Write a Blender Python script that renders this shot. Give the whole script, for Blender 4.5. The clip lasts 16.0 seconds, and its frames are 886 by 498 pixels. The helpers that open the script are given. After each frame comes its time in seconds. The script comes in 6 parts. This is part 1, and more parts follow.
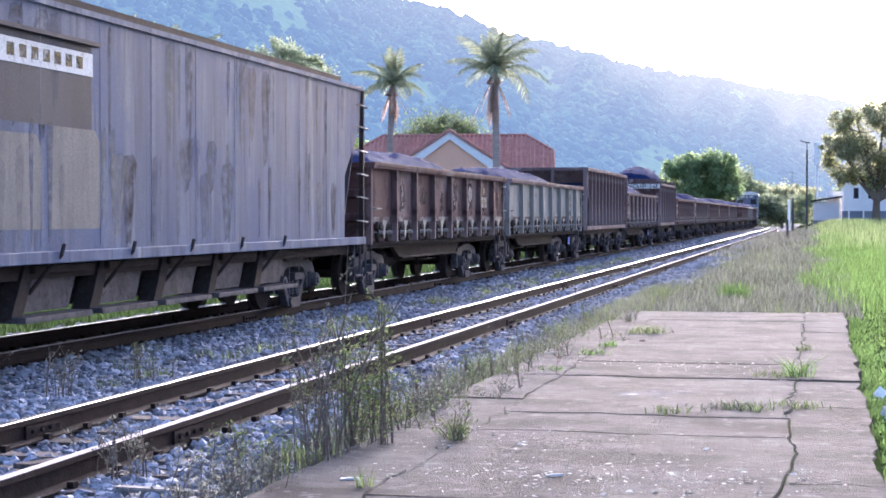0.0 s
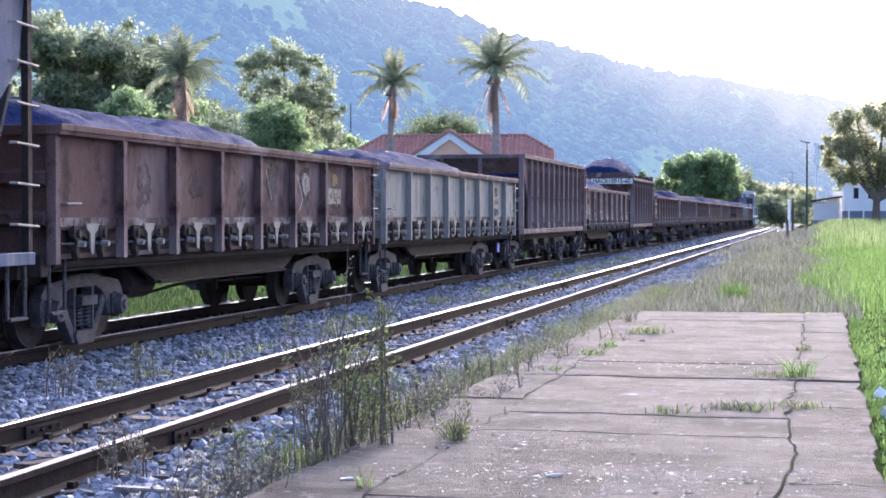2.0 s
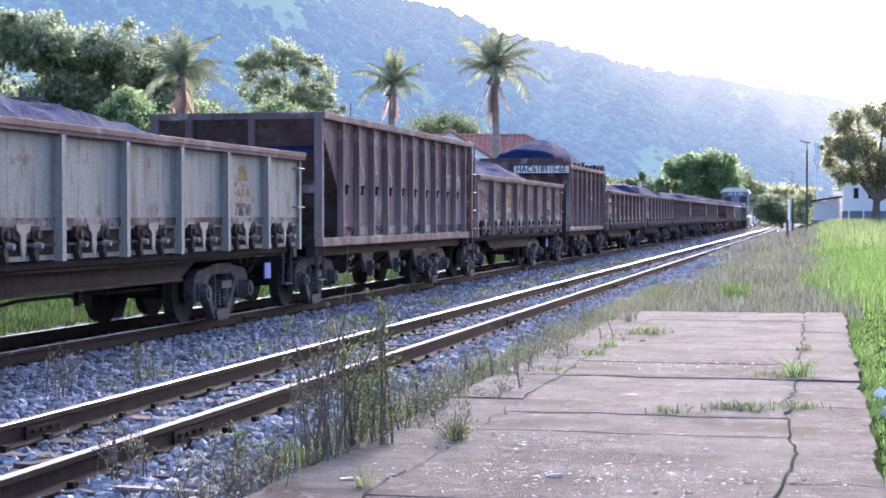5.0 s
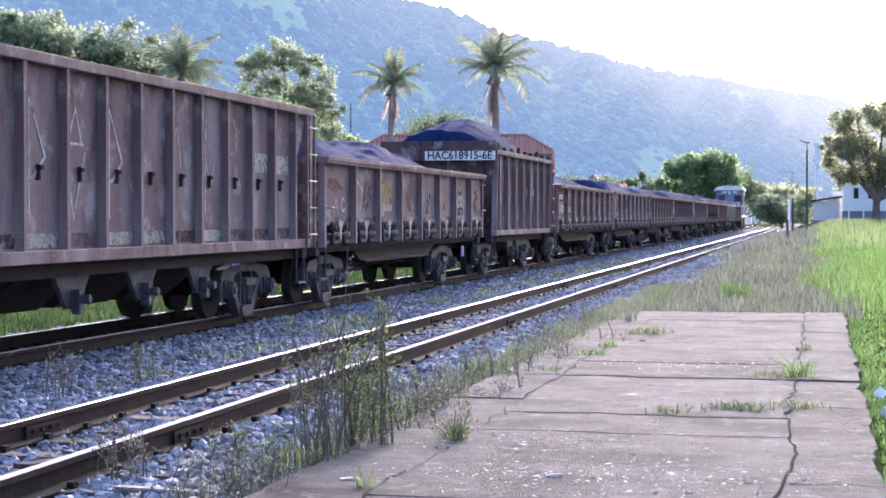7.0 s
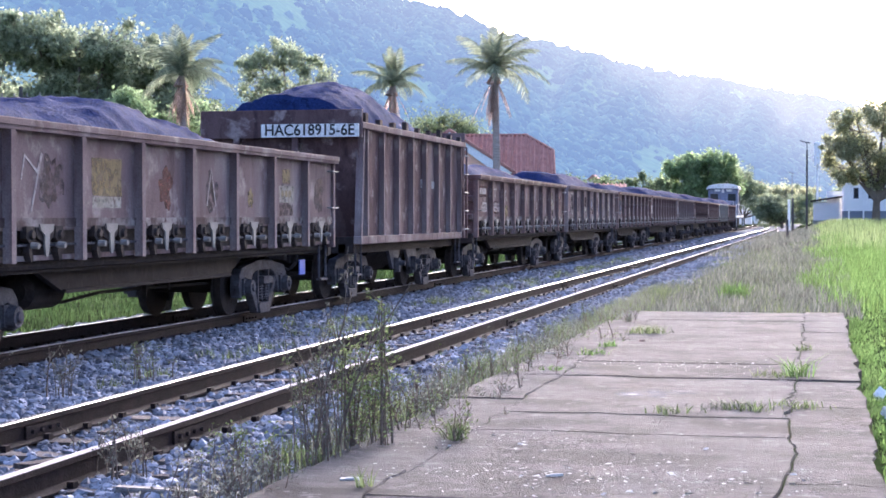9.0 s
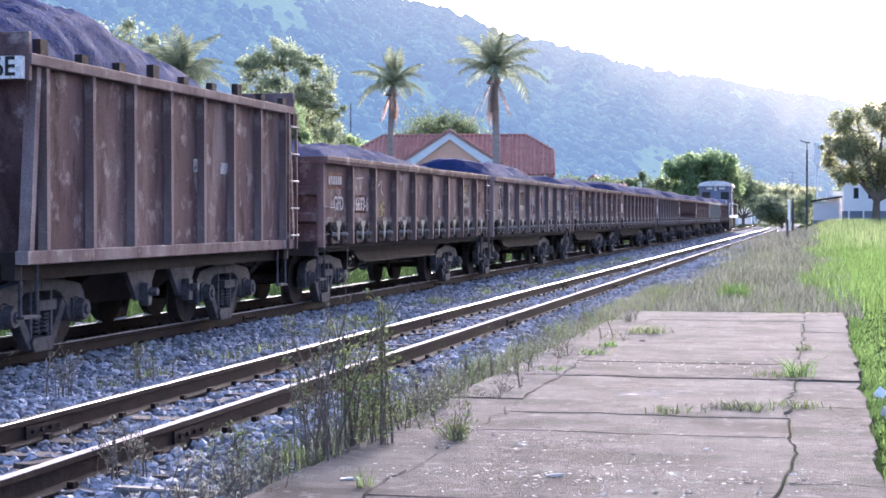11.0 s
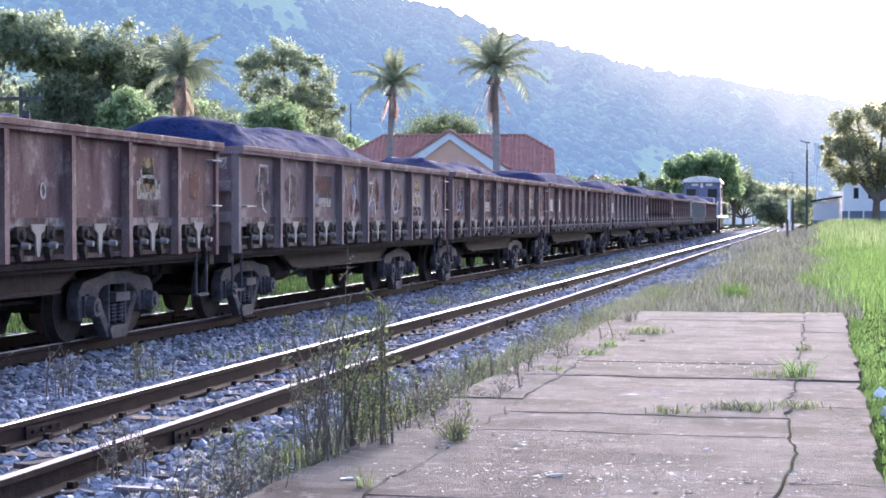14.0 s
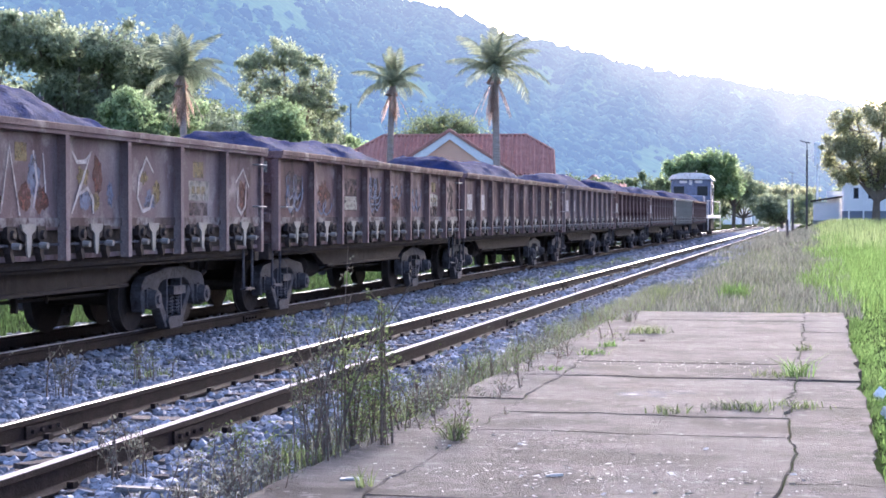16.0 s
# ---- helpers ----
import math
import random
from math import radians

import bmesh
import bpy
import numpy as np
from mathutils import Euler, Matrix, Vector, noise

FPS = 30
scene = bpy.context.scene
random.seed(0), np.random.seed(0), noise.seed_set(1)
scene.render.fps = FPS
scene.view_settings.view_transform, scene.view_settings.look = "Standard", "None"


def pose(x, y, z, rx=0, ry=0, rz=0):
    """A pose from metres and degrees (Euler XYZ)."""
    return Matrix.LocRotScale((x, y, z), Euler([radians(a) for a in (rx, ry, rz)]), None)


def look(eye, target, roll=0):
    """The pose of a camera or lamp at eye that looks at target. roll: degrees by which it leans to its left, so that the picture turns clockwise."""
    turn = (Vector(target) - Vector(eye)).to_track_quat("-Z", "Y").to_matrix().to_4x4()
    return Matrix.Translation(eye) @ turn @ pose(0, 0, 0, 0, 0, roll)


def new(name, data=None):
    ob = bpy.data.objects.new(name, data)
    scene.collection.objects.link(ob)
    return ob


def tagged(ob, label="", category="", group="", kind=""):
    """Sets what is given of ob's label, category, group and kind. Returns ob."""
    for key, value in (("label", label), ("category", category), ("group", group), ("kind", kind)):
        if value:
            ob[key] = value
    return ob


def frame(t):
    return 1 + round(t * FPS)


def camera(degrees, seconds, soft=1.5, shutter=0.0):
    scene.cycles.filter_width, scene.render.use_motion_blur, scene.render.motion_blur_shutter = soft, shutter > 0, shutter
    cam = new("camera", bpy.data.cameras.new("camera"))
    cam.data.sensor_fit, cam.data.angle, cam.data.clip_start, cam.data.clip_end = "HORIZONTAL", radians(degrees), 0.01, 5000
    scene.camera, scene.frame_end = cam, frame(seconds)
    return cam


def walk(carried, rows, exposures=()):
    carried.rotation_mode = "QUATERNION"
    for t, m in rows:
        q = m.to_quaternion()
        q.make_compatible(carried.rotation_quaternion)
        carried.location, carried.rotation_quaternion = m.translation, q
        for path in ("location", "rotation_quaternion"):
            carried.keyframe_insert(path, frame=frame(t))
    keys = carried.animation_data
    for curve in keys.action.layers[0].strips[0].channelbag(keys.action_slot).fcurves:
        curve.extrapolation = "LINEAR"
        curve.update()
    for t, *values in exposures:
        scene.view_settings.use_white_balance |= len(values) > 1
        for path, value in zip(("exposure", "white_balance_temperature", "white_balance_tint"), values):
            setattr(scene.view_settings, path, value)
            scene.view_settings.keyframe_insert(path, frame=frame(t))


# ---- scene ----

# ---- camera: a still camera 1.38 m above the railhead; the tracks run along +y ----
HEIGHT, TURN, DIP = 1.38, 12.87, 1.16
cam = camera(30.2, 16.0, soft=1.65)
CAM_POSE = pose(0, 0, HEIGHT, 90 - DIP, 0, TURN)
walk(cam, [(0.0, CAM_POSE), (16.0, CAM_POSE)],
     exposures=[(0.0, 2.08, 5740, 24), (16.0, 2.08, 5740, 24)])

# ---- light: hazy low evening sun behind thin cloud, straight ahead along the line ----
world = bpy.data.worlds.new("evening_sky")
scene.world = world
world.use_nodes = True
wn = world.node_tree
sky = wn.nodes.new("ShaderNodeTexSky")
sky.sky_type = "NISHITA"
sky.sun_disc = False
sky.sun_elevation = radians(22)
sky.sun_rotation = radians(-2)
sky.air_density, sky.dust_density, sky.ozone_density = 1.0, 5.0, 2.0
wn.nodes["Background"].inputs["Strength"].default_value = 0.15
wn.links.new(sky.outputs["Color"], wn.nodes["Background"].inputs["Color"])
sun = new("sun", bpy.data.lights.new("sun", "SUN"))
sun.data.energy, sun.data.angle, sun.data.color = 1.2, radians(12), (1.0, 0.93, 0.84)
SUN_TURN, SUN_UP = radians(-2), radians(22)
sun.matrix_basis = look((0, 0, 60), (-60 * math.sin(SUN_TURN), -60 * math.cos(SUN_TURN), 60 - 60 * math.tan(SUN_UP)))

# ---- materials ----
def surface(name, colors, scale=3.0, rough=0.8, metal=0.0, bump=0.3, fine=60.0, stretch=(1, 1, 1), stain=None, stain_scale=0.8,
            stain_at=(0.5, 0.62), blotch=None, cracks=0.0, island=0.0, per_object=0.0, local=True):
    """A procedural surface: a broad colour change, a fine grain, stains with their own shape, and a fine relief."""
    m = bpy.data.materials.new(name)
    m.use_nodes = True
    nt = m.node_tree
    add, tie = nt.nodes.new, nt.links.new
    b = nt.nodes["Principled BSDF"]
    b.inputs["Metallic"].default_value = metal
    b.inputs["Specular IOR Level"].default_value = 0.5 if rough < 0.5 or metal else 0.06
    co = add("ShaderNodeTexCoord").outputs["Object"] if local else add("ShaderNodeNewGeometry").outputs["Position"]
    mp = add("ShaderNodeMapping")
    mp.inputs["Scale"].default_value = stretch
    tie(co, mp.inputs["Vector"])

    def clouds(s, detail, vec):
        n = add("ShaderNodeTexNoise")
        n.inputs["Scale"].default_value, n.inputs["Detail"].default_value, n.inputs["Roughness"].default_value = s, detail, 0.62
        tie(vec, n.inputs["Vector"])
        return n.outputs["Fac"]

    def blend(fac, a, c, kind="MIX"):
        x = add("ShaderNodeMix")
        x.data_type, x.blend_type = "RGBA", kind
        if isinstance(fac, float):
            x.inputs[0].default_value = fac
        else:
            tie(fac, x.inputs[0])
        for sock, v in ((x.inputs[6], a), (x.inputs[7], c)):
            if isinstance(v, tuple):
                sock.default_value = (*v, 1)
            else:
                tie(v, sock)
        return x.outputs[2]

    def span(fac, lo, hi, a=0.0, c=1.0):
        r = add("ShaderNodeMapRange")
        for i, v in enumerate((lo, hi, a, c)):
            r.inputs[i + 1].default_value = v
        tie(fac, r.inputs[0])
        return r.outputs[0]

    broad = clouds(scale, 6, mp.outputs["Vector"])
    grain = clouds(fine, 3, co)
    col = blend(span(broad, 0.34, 0.66), colors[0], colors[1])
    if len(colors) > 2:
        col = blend(span(clouds(scale * 3.3, 4, mp.outputs["Vector"]), 0.52, 0.7), col, colors[2])
    if stain:
        col = blend(span(clouds(stain_scale, 8, mp.outputs["Vector"]), *stain_at), col, stain)
    if blotch:
        tone, size, lo, hi = blotch
        col = blend(span(clouds(size, 9, co), lo, hi), col, tone)
    if cracks:
        warp = add("ShaderNodeVectorMath")
        warp.operation = "ADD"
        wob = add("ShaderNodeTexNoise")
        wob.inputs["Scale"].default_value, wob.inputs["Detail"].default_value = 2.2, 6
        tie(co, wob.inputs["Vector"])
        tie(co, warp.inputs[0])
        tie(wob.outputs["Color"], warp.inputs[1])
        cell = add("ShaderNodeTexVoronoi")
        cell.feature = "DISTANCE_TO_EDGE"
        cell.inputs["Scale"].default_value = cracks
        tie(warp.outputs[0], cell.inputs["Vector"])
        line = add("ShaderNodeMath")
        line.operation = "MULTIPLY"
        tie(span(cell.outputs["Distance"], 0.004, 0.014, 1.0, 0.0), line.inputs[0])
        tie(span(clouds(0.8, 2, co), 0.45, 0.55), line.inputs[1])
        col = blend(line.outputs[0], col, (0.05, 0.043, 0.038))
    g = add("ShaderNodeCombineColor")
    gv = span(grain, 0.25, 0.75, 0.66, 1.32)
    for i in range(3):
        tie(gv, g.inputs[i])
    col = blend(1.0, col, g.outputs[0], "MULTIPLY")
    if island or per_object:
        src = add("ShaderNodeNewGeometry").outputs["Random Per Island"] if island else add("ShaderNodeObjectInfo").outputs["Random"]
        amount = island or per_object
        k = add("ShaderNodeCombineColor")
        kv = span(src, 0.0, 1.0, 1 - amount, 1 + amount)
        for i in range(3):
            tie(kv, k.inputs[i])
        col = blend(1.0, col, k.outputs[0], "MULTIPLY")
    tie(col, b.inputs["Base Color"])
    tie(span(grain, 0.2, 0.8, rough - 0.1, min(1.0, rough + 0.1)), b.inputs["Roughness"])
    if bump:
        h = add("ShaderNodeMath")
        h.operation = "ADD"
        tie(grain, h.inputs[0])
        tie(broad, h.inputs[1])
        bp = add("ShaderNodeBump")
        bp.inputs["Strength"].default_value, bp.inputs["Distance"].default_value = bump, 0.02
        tie(h.outputs[0], bp.inputs["Height"])
        tie(bp.outputs["Normal"], b.inputs["Normal"])
    return m


def worn_through(m, lo, hi, most, size=7.0):
    """Old paint rubbed off in flecks, so that the side behind shows through it."""
    nt = m.node_tree
    n, r = nt.nodes.new("ShaderNodeTexNoise"), nt.nodes.new("ShaderNodeMapRange")
    n.inputs["Scale"].default_value, n.inputs["Detail"].default_value, n.inputs["Roughness"].default_value = size, 8, 0.65
    nt.links.new(nt.nodes.new("ShaderNodeTexCoord").outputs["Object"], n.inputs["Vector"])
    nt.links.new(n.outputs["Fac"], r.inputs[0])
    for i, v in enumerate((lo, hi, 0.0, most)):
        r.inputs[i + 1].default_value = v
    nt.links.new(r.outputs[0], nt.nodes["Principled BSDF"].inputs["Alpha"])


def leaf_material(name, dark, light, island=0.5, through_light=0.6):
    m = surface(name, (dark, light), scale=0.5, fine=9, rough=0.6, bump=0.0, island=island, local=False)
    nt = m.node_tree
    b = nt.nodes["Principled BSDF"]
    t = nt.nodes.new("ShaderNodeBsdfTranslucent")
    x = nt.nodes.new("ShaderNodeMixShader")
    x.inputs[0].default_value = through_light
    nt.links.new(b.inputs["Base Color"].links[0].from_socket, t.inputs["Color"])
    nt.links.new(b.outputs[0], x.inputs[1])
    nt.links.new(t.outputs[0], x.inputs[2])
    nt.links.new(x.outputs[0], nt.nodes["Material Output"].inputs["Surface"])
    return m


STREAK = (1.0, 1.0, 0.12)
PAINT_BROWN = surface("worn_brown_paint", ((0.083, 0.0507, 0.0521), (0.144, 0.0905, 0.0899), (0.0542, 0.0326, 0.0341)), 1.6, 0.7, stretch=(1.0, 1.0, 0.3),
                      stain=(0.226, 0.163, 0.155), stain_scale=1.3, stain_at=(0.52, 0.68), bump=0.3, blotch=((0.272, 0.213, 0.206), 3.1, 0.55, 0.66))
PAINT_RUST = surface("rusty_red_paint", ((0.092, 0.051, 0.049), (0.138, 0.09, 0.088), (0.06, 0.038, 0.039)), 1.3, 0.75, stretch=(1.0, 1.0, 0.3),
                     stain=(0.216, 0.171, 0.173), stain_scale=1.2, stain_at=(0.53, 0.7), bump=0.3, blotch=((0.0487, 0.0273, 0.0293), 1.9, 0.53, 0.64))
PAINT_DUST = surface("dusty_brown_paint", ((0.123, 0.0852, 0.0879), (0.189, 0.139, 0.139), (0.0822, 0.0534, 0.0546)), 1.7, 0.75, stretch=(1.0, 1.0, 0.3),
                     stain=(0.247, 0.208, 0.206), stain_scale=1.4, stain_at=(0.52, 0.68), bump=0.3, blotch=((0.272, 0.228, 0.221), 2.8, 0.55, 0.66))
PAINT_GREY = surface("weathered_grey_paint", ((0.214, 0.218, 0.214), (0.29, 0.29, 0.277), (0.161, 0.15, 0.14)), 2.4, 0.65, stretch=STREAK,
                     stain=(0.128, 0.0854, 0.064), stain_scale=2.1, stain_at=(0.58, 0.74), bump=0.3, blotch=((0.14, 0.106, 0.0908), 2.5, 0.58, 0.7))
PAINT_HOPPER = surface("streaked_hopper_grey", ((0.0547, 0.0791, 0.14), (0.124, 0.159, 0.238), (0.0441, 0.0563, 0.0929)), 3.2, 0.55, stretch=(1.0, 1.0, 0.05),
                       stain=(0.239, 0.255, 0.285), stain_scale=2.3, stain_at=(0.57, 0.74), bump=0.12, blotch=((0.0661, 0.0972, 0.186), 0.9, 0.5, 0.66))
PAINT_DARK = surface("repainted_dark_grey", ((0.06, 0.06, 0.07), (0.085, 0.085, 0.097)), 2.0, 0.6, stretch=STREAK, bump=0.1)
PAINT_PATCH = surface("cleaned_grey_patch", ((0.13, 0.13, 0.135), (0.22, 0.21, 0.2)), 3.0, 0.6, stretch=(1, 1, 0.2), bump=0.1)
WHITE_PAINT = surface("chalky_white_paint", ((0.68, 0.67, 0.65), (0.76, 0.75, 0.73), (0.45, 0.42, 0.4)), 5.0, 0.7, bump=0.1)
FAINT_PAINT = surface("faded_white_paint", ((0.352, 0.309, 0.297), (0.547, 0.501, 0.483), (0.247, 0.185, 0.167)), 7.0, 0.75, bump=0.1)
YELLOW_PAINT = surface("faded_yellow_paint", ((0.231, 0.169, 0.0844), (0.281, 0.217, 0.12), (0.14, 0.0985, 0.0703)), 6.0, 0.7, bump=0.1)
RED_PAINT = surface("faded_red_paint", ((0.149, 0.0613, 0.0498), (0.186, 0.0875, 0.0725), (0.0968, 0.0613, 0.0545)), 6.0, 0.7, bump=0.1)
BLUE_SPRAY = surface("faded_blue_paint", ((0.145, 0.161, 0.23), (0.204, 0.221, 0.28), (0.111, 0.0935, 0.102)), 6.0, 0.7, bump=0.1)
SILL_WORN = surface("scuffed_lower_edge", ((0.0607, 0.0405, 0.0405), (0.101, 0.0759, 0.0738), (0.0405, 0.0254, 0.0254)), 2.4, 0.75, bump=0.2,
                    stain=(0.254, 0.228, 0.223), stain_scale=1.7, stain_at=(0.44, 0.6), blotch=((0.0709, 0.0456, 0.0456), 9.0, 0.5, 0.62))
PALE_WORN = surface("worn_cream_paint", ((0.287, 0.265, 0.221), (0.398, 0.375, 0.331), (0.166, 0.132, 0.11)), 4.0, 0.75, bump=0.1, blotch=((0.132, 0.0938, 0.0828), 7.0, 0.54, 0.64))
SMEAR = surface("pale_rubbed_smear", ((0.111, 0.0862, 0.084), (0.189, 0.155, 0.15), (0.0719, 0.0497, 0.0474)), 5.0, 0.75, stretch=(1, 1, 0.3), bump=0.2, blotch=((0.0663, 0.042, 0.0408), 6.0, 0.45, 0.6))
BLACK_PAINT = surface("black_lettering", ((0.02, 0.02, 0.022), (0.04, 0.038, 0.038)), 8.0, 0.6, bump=0.0)
STREAK_PALE = surface("pale_run_stain", ((0.2, 0.21, 0.215), (0.29, 0.295, 0.29)), 3.0, 0.6, stretch=(1, 1, 0.08), bump=0.05)
STREAK_BLUE = surface("bluish_run_stain", ((0.1, 0.125, 0.19), (0.15, 0.175, 0.24)), 3.0, 0.6, stretch=(1, 1, 0.08), bump=0.05)
STREAK_DARK = surface("dark_run_stain", ((0.035, 0.035, 0.042), (0.06, 0.058, 0.064)), 3.0, 0.6, stretch=(1, 1, 0.08), bump=0.05)
STREAK_RUST = surface("rusty_run_stain", ((0.22, 0.17, 0.13), (0.3, 0.24, 0.19)), 3.0, 0.6, stretch=(1, 1, 0.08), bump=0.05)
for paint, lo, hi, most in ((STREAK_PALE, 0.3, 0.75, 0.5), (STREAK_BLUE, 0.3, 0.75, 0.6), (STREAK_DARK, 0.35, 0.8, 0.5), (STREAK_RUST, 0.3, 0.75, 0.5),
                            (FAINT_PAINT, 0.2, 0.44, 0.95), (YELLOW_PAINT, 0.3, 0.56, 0.9), (RED_PAINT, 0.34, 0.6, 0.85), (BLUE_SPRAY, 0.28, 0.52, 0.9), (PALE_WORN, 0.28, 0.5, 0.95), (SMEAR, 0.4, 0.64, 0.8)):
    worn_through(paint, lo, hi, most)
IRON_DARK = surface("grimy_underframe_iron", ((0.0255, 0.0213, 0.0217), (0.04, 0.0333, 0.0333), (0.0517, 0.0409, 0.0386)), 4.0, 0.7, bump=0.4)
IRON_GREY = surface("dusty_cast_steel", ((0.0548, 0.0533, 0.0636), (0.102, 0.099, 0.113), (0.0352, 0.0298, 0.0318)), 5.0, 0.6, bump=0.4)
IRON_BARE = surface("worn_bare_steel", ((0.45, 0.45, 0.47), (0.6, 0.6, 0.62)), 9.0, 0.32, metal=1.0, bump=0.05)
COAL = surface("dark_ore_fines", ((0.011, 0.0204, 0.0697), (0.0204, 0.0348, 0.109), (0.00765, 0.0136, 0.0467)), 2.5, 0.9, bump=1.0, fine=26)
SIGN_BLUE = surface("blue_plate", ((0.05, 0.12, 0.6), (0.08, 0.17, 0.7)), 3.0, 0.4, bump=0.0)
GRAB = surface("pale_grab_iron", ((0.204, 0.19, 0.184), (0.272, 0.258, 0.245)), 6.0, 0.5, bump=0.0)


# ---- mesh tools ----
class Shape:
    """Gathers boxes, bars and plates into one mesh."""

    def __init__(self):
        self.v, self.f = [], []

    def add(self, verts, faces):
        n = len(self.v)
        self.v.extend(verts)
        self.f.extend([tuple(i + n for i in q) for q in faces])
        return self

    def box(self, x0, x1, y0, y1, z0, z1):
        return self.add([(x, y, z) for z in (z0, z1) for x, y in ((x0, y0), (x1, y0), (x1, y1), (x0, y1))],
                        [(3, 2, 1, 0), (4, 5, 6, 7), (0, 1, 5, 4), (1, 2, 6, 5), (2, 3, 7, 6), (3, 0, 4, 7)])

    def prism(self, pts, a, b, axis):
        """A flat outline, counter-clockwise, drawn out from a to b along an axis; pts are the two other coordinates in order."""
        def put(p, w):
            return {"x": (w, p[0], p[1]), "y": (p[0], w, p[1]), "z": (p[0], p[1], w)}[axis]
        n = len(pts)
        flip = axis == "y"
        faces = [tuple(range(n))[::-1], tuple(range(n, 2 * n))] + [(i, (i + 1) % n, n + (i + 1) % n, n + i) for i in range(n)]
        if flip:
            faces = [q[::-1] for q in faces]
        return self.add([put(p, a) for p in pts] + [put(p, b) for p in pts], faces)

    def rod(self, p, q, r, r2=None, n=8):
        p, q = Vector(p), Vector(q)
        d = (q - p).normalized()
        u = d.orthogonal().normalized()
        w = d.cross(u)
        ring = [(math.cos(2 * math.pi * i / n), math.sin(2 * math.pi * i / n)) for i in range(n)]
        r2 = r if r2 is None else r2
        verts = [tuple(p + (u * a + w * b) * r) for a, b in ring] + [tuple(q + (u * a + w * b) * r2) for a, b in ring]
        return self.add(verts, [tuple(range(n))[::-1], tuple(range(n, 2 * n))] + [(i, (i + 1) % n, n + (i + 1) % n, n + i) for i in range(n)])

    def bar(self, pts, r, n=6):
        for a, b in zip(pts, pts[1:]):
            self.rod(a, b, r, n=n)
        return self

    def mesh(self, name, material):
        me = bpy.data.meshes.new(name)
        me.from_pydata(self.v, [], self.f)
        me.materials.append(material)
        me.update()
        return me


def part(name, shape, material, parent, label="", at=None, bevel=0.0, smooth=False):
    """Links a shape, or a mesh that is shared, as one part under a thing."""
    me = shape if isinstance(shape, bpy.types.Mesh) else shape.mesh(name, material)
    ob = new(name, me)
    if smooth:
        for p in me.polygons:
            p.use_smooth = True
    if parent is not None:
        ob.parent = parent
    if at is not None:
        ob.matrix_basis = at
    if bevel:
        b = ob.modifiers.new("worn_edges", "BEVEL")
        b.width, b.segments, b.limit_method = bevel, 2, "ANGLE"
    return tagged(ob, label=label)


def thing(name, label, category, m, group="", kind=""):
    ob = new(name)
    ob.matrix_basis = m
    return tagged(ob, label, category, group, kind)


def lettering(name, text, size, material, parent, m, wide=1.0):
    """Raised lettering in the built-in font, as a mesh; it reads along its own x axis."""
    cu = bpy.data.curves.new(name, "FONT")
    cu.body, cu.size, cu.extrude, cu.offset = text, size, 0.002, size * 0.018
    cu.align_x, cu.align_y = "CENTER", "CENTER"
    tmp = new("lettering_tmp", cu)
    me = bpy.data.meshes.new_from_object(tmp.evaluated_get(bpy.context.evaluated_depsgraph_get()))
    bpy.data.objects.remove(tmp)
    me.transform(Matrix.Diagonal((wide, 1, 1, 1)))
    me.materials.clear()
    me.materials.append(material)
    return part(name, me, material, parent, at=m)


def ribbon(shape, pts, width, x):
    """A painted stroke on a side that faces +x, one joined strip; pts are (y, z)."""
    pts = [Vector(p) for p in pts]
    n = len(pts)
    verts, faces = [], []
    for i, p in enumerate(pts):
        a, b = pts[max(0, i - 1)], pts[min(n - 1, i + 1)]
        d1, d2 = (p - a), (b - p)
        d = ((d1.normalized() if i else d2.normalized()) + (d2.normalized() if i < n - 1 else d1.normalized()))
        d = d.normalized() if d.length > 0.2 else d1.normalized()
        side = Vector((-d.y, d.x)) * width / 2 * (0.6 if i in (0, n - 1) else 1.0)
        w = x + 0.0004 * i
        for k, q in ((0, p - side), (0, p + side), (0.003, p + side), (0.003, p - side)):
            verts.append((w + k, q.x, q.y))
    for i in range(n - 1):
        faces += [(4 * i + k, 4 * i + (k + 1) % 4, 4 * i + 4 + (k + 1) % 4, 4 * i + 4 + k) for k in range(4)]
    faces += [(3, 2, 1, 0), (4 * n - 4, 4 * n - 3, 4 * n - 2, 4 * n - 1)]
    return shape.add(verts, faces)


def blot(parent, y, z, ry, rz, material, seed=0, x=1.2908, label="worn blot of faded paint", square=False):
    """A patch of paint with an uneven edge on a side that faces +x."""
    n, ring = 32, []
    for i in range(n):
        a = 2 * math.pi * i / n
        k = 0.93 + 0.6 * noise.noise(Vector((2.4 * math.cos(a), 2.4 * math.sin(a), seed * 3.7 + 0.5)))
        c, w = math.cos(a), math.sin(a)
        if square:
            m = max(abs(c), abs(w))
            c, w, k = c / m, w / m, 0.97 + 0.07 * (k - 0.93)
        ring.append((y + ry * k * c, z + rz * k * w))
    return part("paint_blot", Shape().prism(ring, x, x + 0.0025, "x"), material, parent, label)


